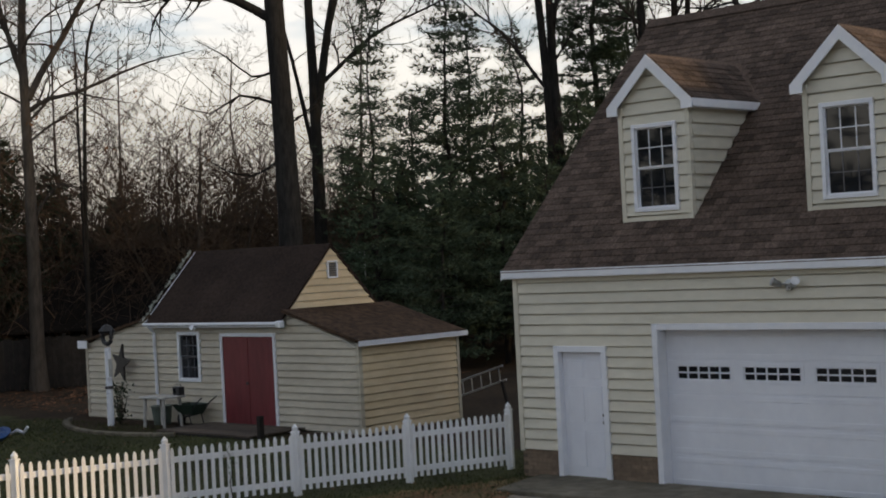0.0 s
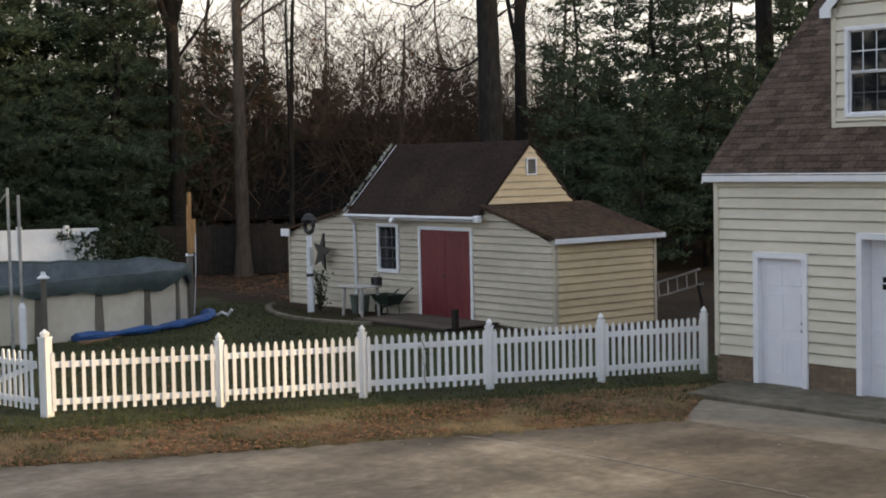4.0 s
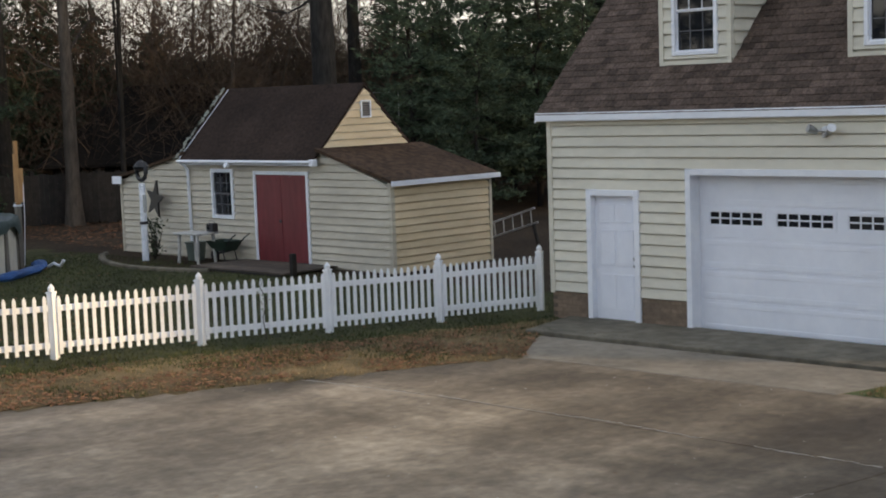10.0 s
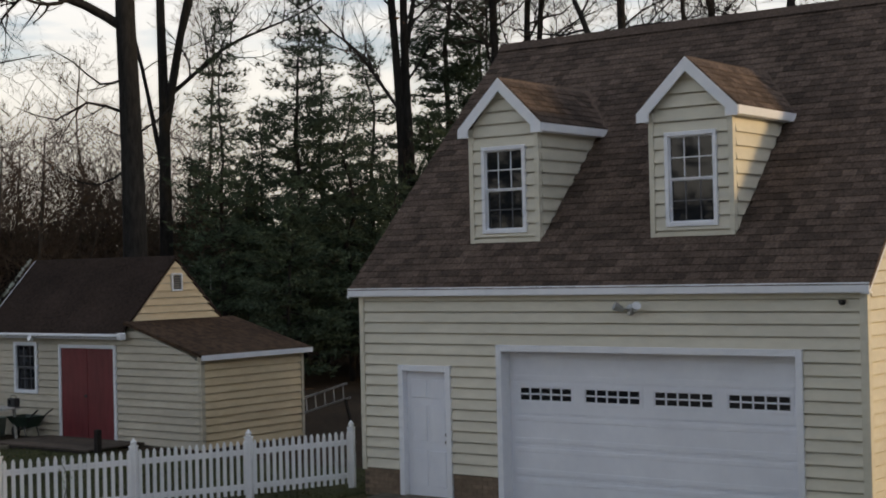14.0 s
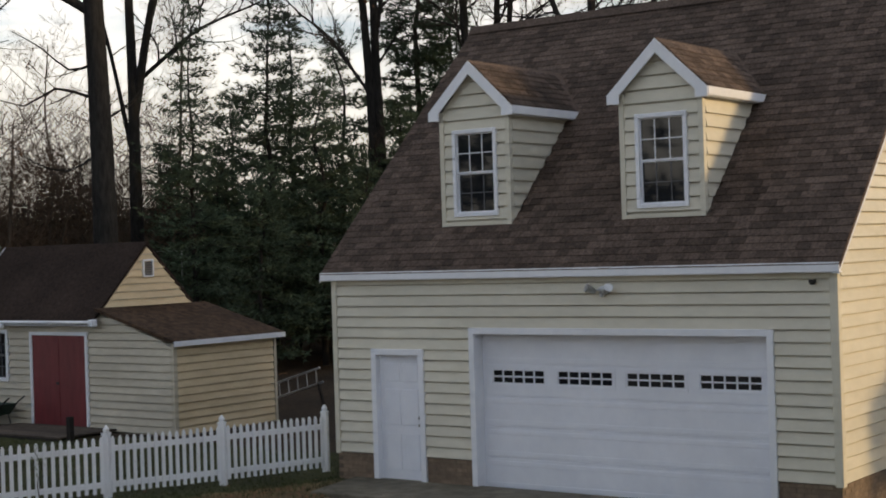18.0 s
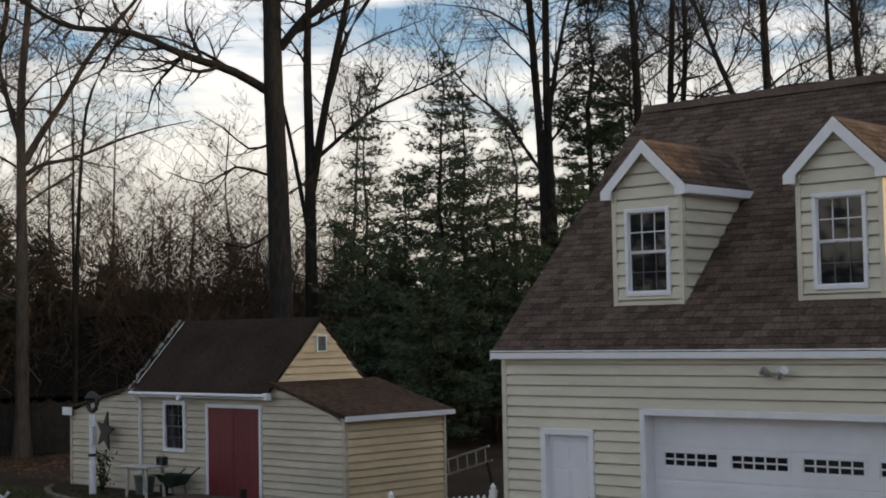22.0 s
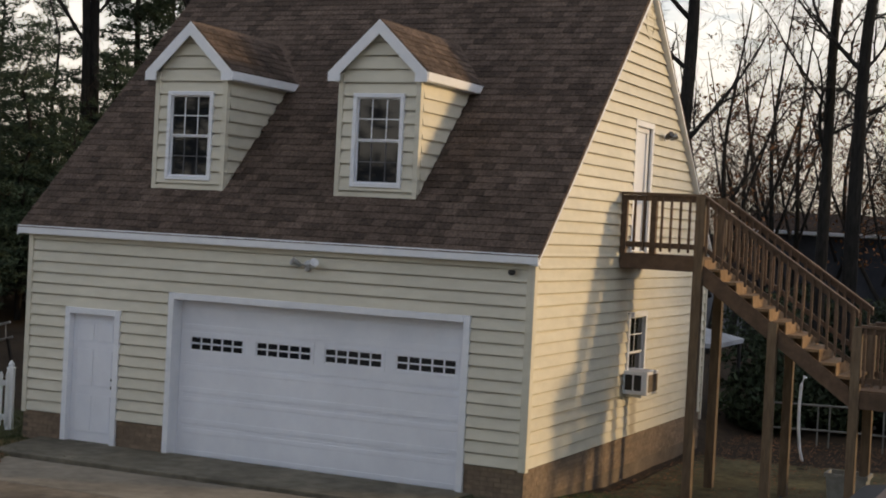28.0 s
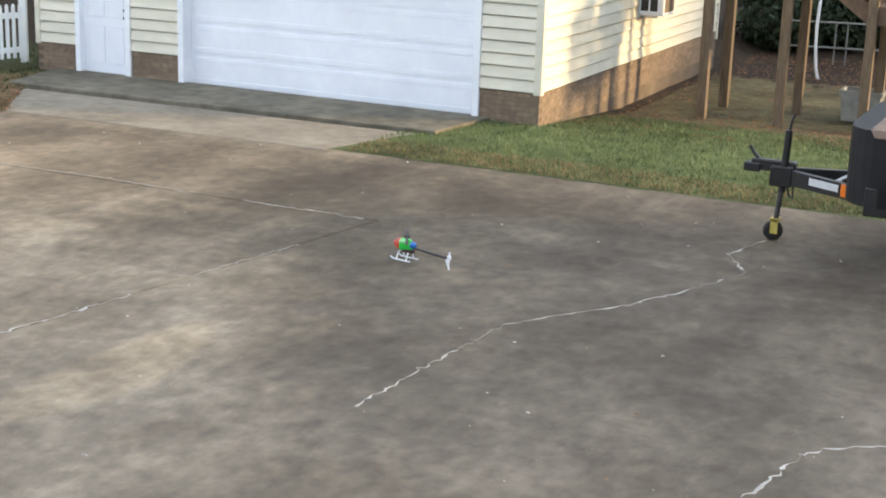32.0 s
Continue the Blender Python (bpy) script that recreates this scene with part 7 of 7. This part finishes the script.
part("roof", prism([(-7.3, 4.6), (-2.0, 7.4), (3.2, 4.6)], 7.6, "y", -0.3), SHED_SHINGLE, grey)
part("eave_board", boxes((-7.2, 3.1, -0.34, -0.3, 4.5, 4.66)), BAR_GREY, grey)
for i, (az, d) in enumerate(((-63.1, 49), (-62.0, 49.5), (-63.9, 52))):
    shrub("dark_shrub", *spot(az, d), 1.2, 1.1, 1.75, 900, 340 + i, SHRUB, "dark shrub before the back fence")
barn = tagged(empty("neighbour_shed", facing(-56.0, 53)), "dark hip-roofed outbuilding behind the garden shed", "building")
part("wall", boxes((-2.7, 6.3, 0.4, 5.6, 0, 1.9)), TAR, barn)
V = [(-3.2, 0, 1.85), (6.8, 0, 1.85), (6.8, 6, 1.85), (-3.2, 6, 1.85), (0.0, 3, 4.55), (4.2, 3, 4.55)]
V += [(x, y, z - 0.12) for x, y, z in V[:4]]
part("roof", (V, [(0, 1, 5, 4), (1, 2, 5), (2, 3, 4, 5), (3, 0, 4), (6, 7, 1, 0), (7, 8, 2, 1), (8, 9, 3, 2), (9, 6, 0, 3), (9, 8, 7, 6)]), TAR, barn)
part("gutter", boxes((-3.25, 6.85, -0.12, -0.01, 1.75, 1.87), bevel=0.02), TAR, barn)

# ---- before the shed ----
PLANK = mat("weathered_planks", (0.045, 0.034, 0.026), (0.10, 0.078, 0.06), 6, 0.9, 0.4, 40, rnd=0.3, large=0.3)
deck = tagged(empty("plank_platform"), "low weathered plank platform before the shed door", "platform")
for i in range(9):
    part("plank", boxes((-20.6 + 0.02 * (i % 3), -17.3, 1.34 + i * 0.175, 1.34 + i * 0.175 + 0.168, 0.05, 0.09), bevel=0.004), PLANK, deck)
part("skirt", boxes((-20.5, -17.35, 1.32, 1.34, -0.02, 0.06)), OLDWOOD, deck)
edg = tagged(empty("bed_edging"), "curved stone edging round the planting bed", "edging")
rng = random.Random(14)
for i in range(22):
    f = i / 21
    x, y = -25.4 + 5.6 * f, 2.2 - 1.5 * math.sin(f * 2.4) ** 0.8
    part("edging_stone", boxes((-0.13, 0.13, -0.07, 0.07, -0.02, 0.09), bevel=0.02), STEP, edg).matrix_basis = pose(x, y, 0, 0, 0, -30 + 60 * f + rng.uniform(-8, 8))
sheet("planting_bed", -25.6, -16.6, 0.6, 3.0, lambda x, y, e: y > 2.2 - 1.5 * abs(math.sin(max(0, (x + 25.4) / 5.6) * 2.4)) ** 0.8, SOIL, "dark soil bed before the shed", 0.2, 0.02)
WORN_STEEL = mat("weathered_zinc", (0.30, 0.30, 0.28), (0.42, 0.42, 0.40), 10, 0.6, 0.1, 60)
lamp = tagged(empty("lamp_post", pose(-23.25, 1.95, 0)), "white lamp post with a black lantern and horn-shaped bracket", "lamp post")
part("post", pipe([(0, 0, 0), (0.0, 0, 1.9)], [0.085, 0.075], 12), WHITE, lamp)
part("collar", lathe([(0.1, 0.9), (0.11, 0.93), (0.1, 0.97)], 12), BLACK, lamp)
ring = [(0.19 * math.cos(a), 0, 2.17 + 0.19 * math.sin(a)) for a in [math.pi * (1.5 + 2 * k / 14) for k in range(15)]]
part("lantern_ring", pipe(ring, 0.055, 7), BLACK, lamp)
part("lantern_cap", lathe([(0.17, 2.24), (0.2, 2.3), (0.1, 2.42), (0.02, 2.46)], 12), BLACK, lamp)
part("sign_board", boxes((0.06, 0.2, -0.04, -0.02, 1.2, 1.62)), WORN_STEEL, lamp, "small pale hanging board")
star = tagged(part("metal_star", prism([(0.33 * (1 if k % 2 == 0 else 0.4) * math.sin(math.pi * k / 5), 0.42 * (1 if k % 2 == 0 else 0.4) * math.cos(math.pi * k / 5)) for k in range(10)], 0.05, "y", -0.03), BLACK), "large black metal star hung on the shed wall", "star")
star.matrix_basis = pose(-24.08, 2.9, 1.42, 0, 12, -1) @ Matrix.Scale(1.18, 4)
V, F, W, X = [], [], [], []
rng = random.Random(77)
for k in range(16):
    a = Vector((rng.gauss(0, 0.25), rng.gauss(0, 0.1), rng.uniform(0.4, 1.0)))
    tube(V, F, [Vector((0, 0, 0)), a * 0.5 + Vector((rng.gauss(0, 0.1), 0, 0)), a], [0.015, 0.01, 0.004], 4, cap=False)
for k in range(260):
    leaf(W, X, Vector((rng.gauss(0, 0.15), rng.gauss(0, 0.1), rng.uniform(0.1, 1.05))), 0.05, rng)
vine = tagged(empty("climbing_plant", pose(-23.3, 2.25, 0)), "straggling dry climber beside the lamp post", "plant")
part("stems", (V, F), TWIG, vine)
part("leaves", (W, X), SHRUB, vine)
WORN = mat("grimy_white_plastic", (0.36, 0.35, 0.33), (0.62, 0.61, 0.58), 7, 0.6, 0.2, 40, large=0.25, lscale=1.5)
table = tagged(empty("garden_table", pose(-21.5, 2.2, 0.0, 0, 0, 3) @ Matrix.Diagonal((0.72, 0.85, 1, 1))), "white plastic garden table with splayed legs", "table")
part("tabletop", boxes((-0.66, 0.66, -0.38, 0.38, 0.70, 0.75), bevel=0.015), WORN, table)
for x in (-0.45, 0.45):
    for y in (-0.28, 0.28):
        part("leg", pipe([(x * 1.1, y * 1.1, 0.02), (x, y, 0.7)], [0.045, 0.055], 8), WORN, table)
radio = tagged(empty("lantern_box", pose(-21.15, 2.42, 0.75)), "small black box lantern on the garden table", "lantern")
part("case", boxes((-0.13, 0.13, -0.08, 0.08, 0, 0.2), bevel=0.012), BLACK, radio)
part("handle", pipe([(-0.1, 0, 0.2), (-0.08, 0, 0.26), (0.08, 0, 0.26), (0.1, 0, 0.2)], 0.01, 6), BLACK, radio)
part("glass", boxes((-0.09, 0.0, -0.084, -0.079, 0.04, 0.16)), GLASS, radio)
bucket = tagged(part("plastic_tub", lathe([(0.2, 0.0), (0.25, 0.42), (0.27, 0.43), (0.27, 0.46), (0.24, 0.46)], 18), mat("grey_green_plastic", (0.10, 0.13, 0.11), (0.14, 0.17, 0.145), 6, 0.5, 0.1)), "grey-green plastic tub under the table", "tub")
bucket.matrix_basis = pose(-22.1, 2.62, 0.0)
wb = tagged(empty("wheelbarrow", pose(-20.95, 2.62, 0.02) @ Matrix.Scale(0.8, 4)), "dark green wheelbarrow standing on its legs", "wheelbarrow")
V = []
for z, x0, x1, w in ((0.34, -0.3, 0.28, 0.2), (0.62, -0.48, 0.42, 0.33), (0.64, -0.5, 0.44, 0.35)):
    V += [(x0, -w, z), (x1, -w, z), (x1, w, z), (x0, w, z)]
F = [(3, 2, 1, 0)] + [(4 * i + a, 4 * i + (a + 1) % 4, 4 * i + 4 + (a + 1) % 4, 4 * i + 4 + a) for i in range(2) for a in range(4)]
part("tray", (V, F), mat("dark_green_paint", (0.012, 0.028, 0.02), (0.022, 0.042, 0.03), 8, 0.5, 0.1), wb)
for y in (-0.22, 0.22):
    part("handle", pipe([(-0.5, y * 0.3, 0.2), (0.2, y, 0.36), (0.6, y * 1.15, 0.72), (0.85, y * 1.2, 0.86)], 0.022, 6), BLACK, wb)
    part("leg", pipe([(0.15, y, 0.36), (0.28, y, 0.0)], 0.018, 6), BLACK, wb)
part("wheel", lathe([(0.03, -0.04), (0.15, -0.045), (0.18, -0.02), (0.18, 0.02), (0.15, 0.045), (0.03, 0.04)], 18), TYRE, wb).matrix_basis = pose(-0.5, 0, 0.18, 90)
wlamp = tagged(empty("shed_lamp", pose(-20.95, 2.88, 2.28)), "small white flood lamp under the shed eave", "light")
part("lamp_head", lathe([(0.05, 0), (0.07, 0.1), (0.06, 0.1)], 12), WHITE, wlamp).matrix_basis = pose(0, -0.05, 0, 70)
stub = tagged(part("wooden_stub", boxes((-0.06, 0.06, -0.06, 0.06, 0, 0.5), bevel=0.01), OLDWOOD), "short weathered post beside the shed door", "post")
stub.matrix_basis = pose(-17.2, 1.55, 0)
# moss and litter along the shed's verge
rng = random.Random(31)
V, F = [], []
for k in range(170):
    f = rng.random() ** 0.8
    p = Matrix.Translation((SX, SY, 0)) @ Vector((M1 - 0.12 + rng.uniform(-0.05, 0.06), -0.2 + (MID + 0.2) * f, SE + (SR - SE) * f + 0.03))
    leaf(V, F, p, rng.uniform(0.02, 0.055), rng)
part("lichen", (V, F), mat("pale_lichen", (0.35, 0.38, 0.33), (0.5, 0.52, 0.46), 9, 0.9, 0), shed, "pale lichen on the roof verge").matrix_parent_inverse = shed.matrix_basis.inverted()
# ladder behind the shed
ladder = tagged(empty("ladder", pose(-18.3, 9.0, 0.1, 0, -16, 0)), "aluminium ladder lying on its edge on a stake", "ladder")
for z in (0.0, 0.36):
    beam((0, 0, z), (1.7, 0, z), 0.03, 0.05, STEEL, "stile", ladder)
for i in range(5):
    part("rung", pipe([(0.2 + 0.32 * i, 0, 0.0), (0.28 + 0.32 * i, 0, 0.38)], 0.016, 6), STEEL, ladder)
part("prop_stake", boxes((1.5, 1.56, -0.03, 0.03, -0.62, 0.0)), OLDWOOD, ladder)
fr = tagged(empty("pipe_frame"), "thin pale pipe frame standing in the wood", "frame")
a, b = spot(-46.9, 50), spot(-45.9, 50)
part("bar", pipe([(*a, 0), (*a, 3.95), (*b, 3.95), (*b, 0)], 0.025, 5), STEEL, fr)

# ---- shingles and bricks, last ----
shingle_roof(roof, SHINGLE, (-GL - 0.15, EAVE_Y - 0.01, EAVE_Z - 0.03), (1, 0, 0), (0, 1, SLOPE), GL + 0.275, ROOF_LEN, keep=clear_of_dormers, singles=290)
for k, (x0, x1) in enumerate(((-GL, -7.80), (-6.85, -5.86), (-0.93, -0.0))):
    for r in range(9):
        z = 0.41 - r * 0.067
        x = x0 + (0.1 if r % 2 else 0.0)
        while x < x1 - 0.06:
            w = min(0.2, x1 - x)
            if w > 0.05:
                same("brick", BRICK_X, Matrix.Translation((x + w / 2, 0.015, z)) @ Matrix.Diagonal((w / 0.205, 1, 1, 1)), FOUND[k])
            x += w + 0.005
for r in range(12):
    z = 0.41 - r * 0.067
    y = -0.01 + (0.1 if r % 2 else 0.0)
    while y < GD - 0.1 and (r < 7 or y > 1.5):
        same("brick", BRICK_Y, Matrix.Translation((-0.013, y + 0.1, z)), FOUND[3])
        y += 0.205
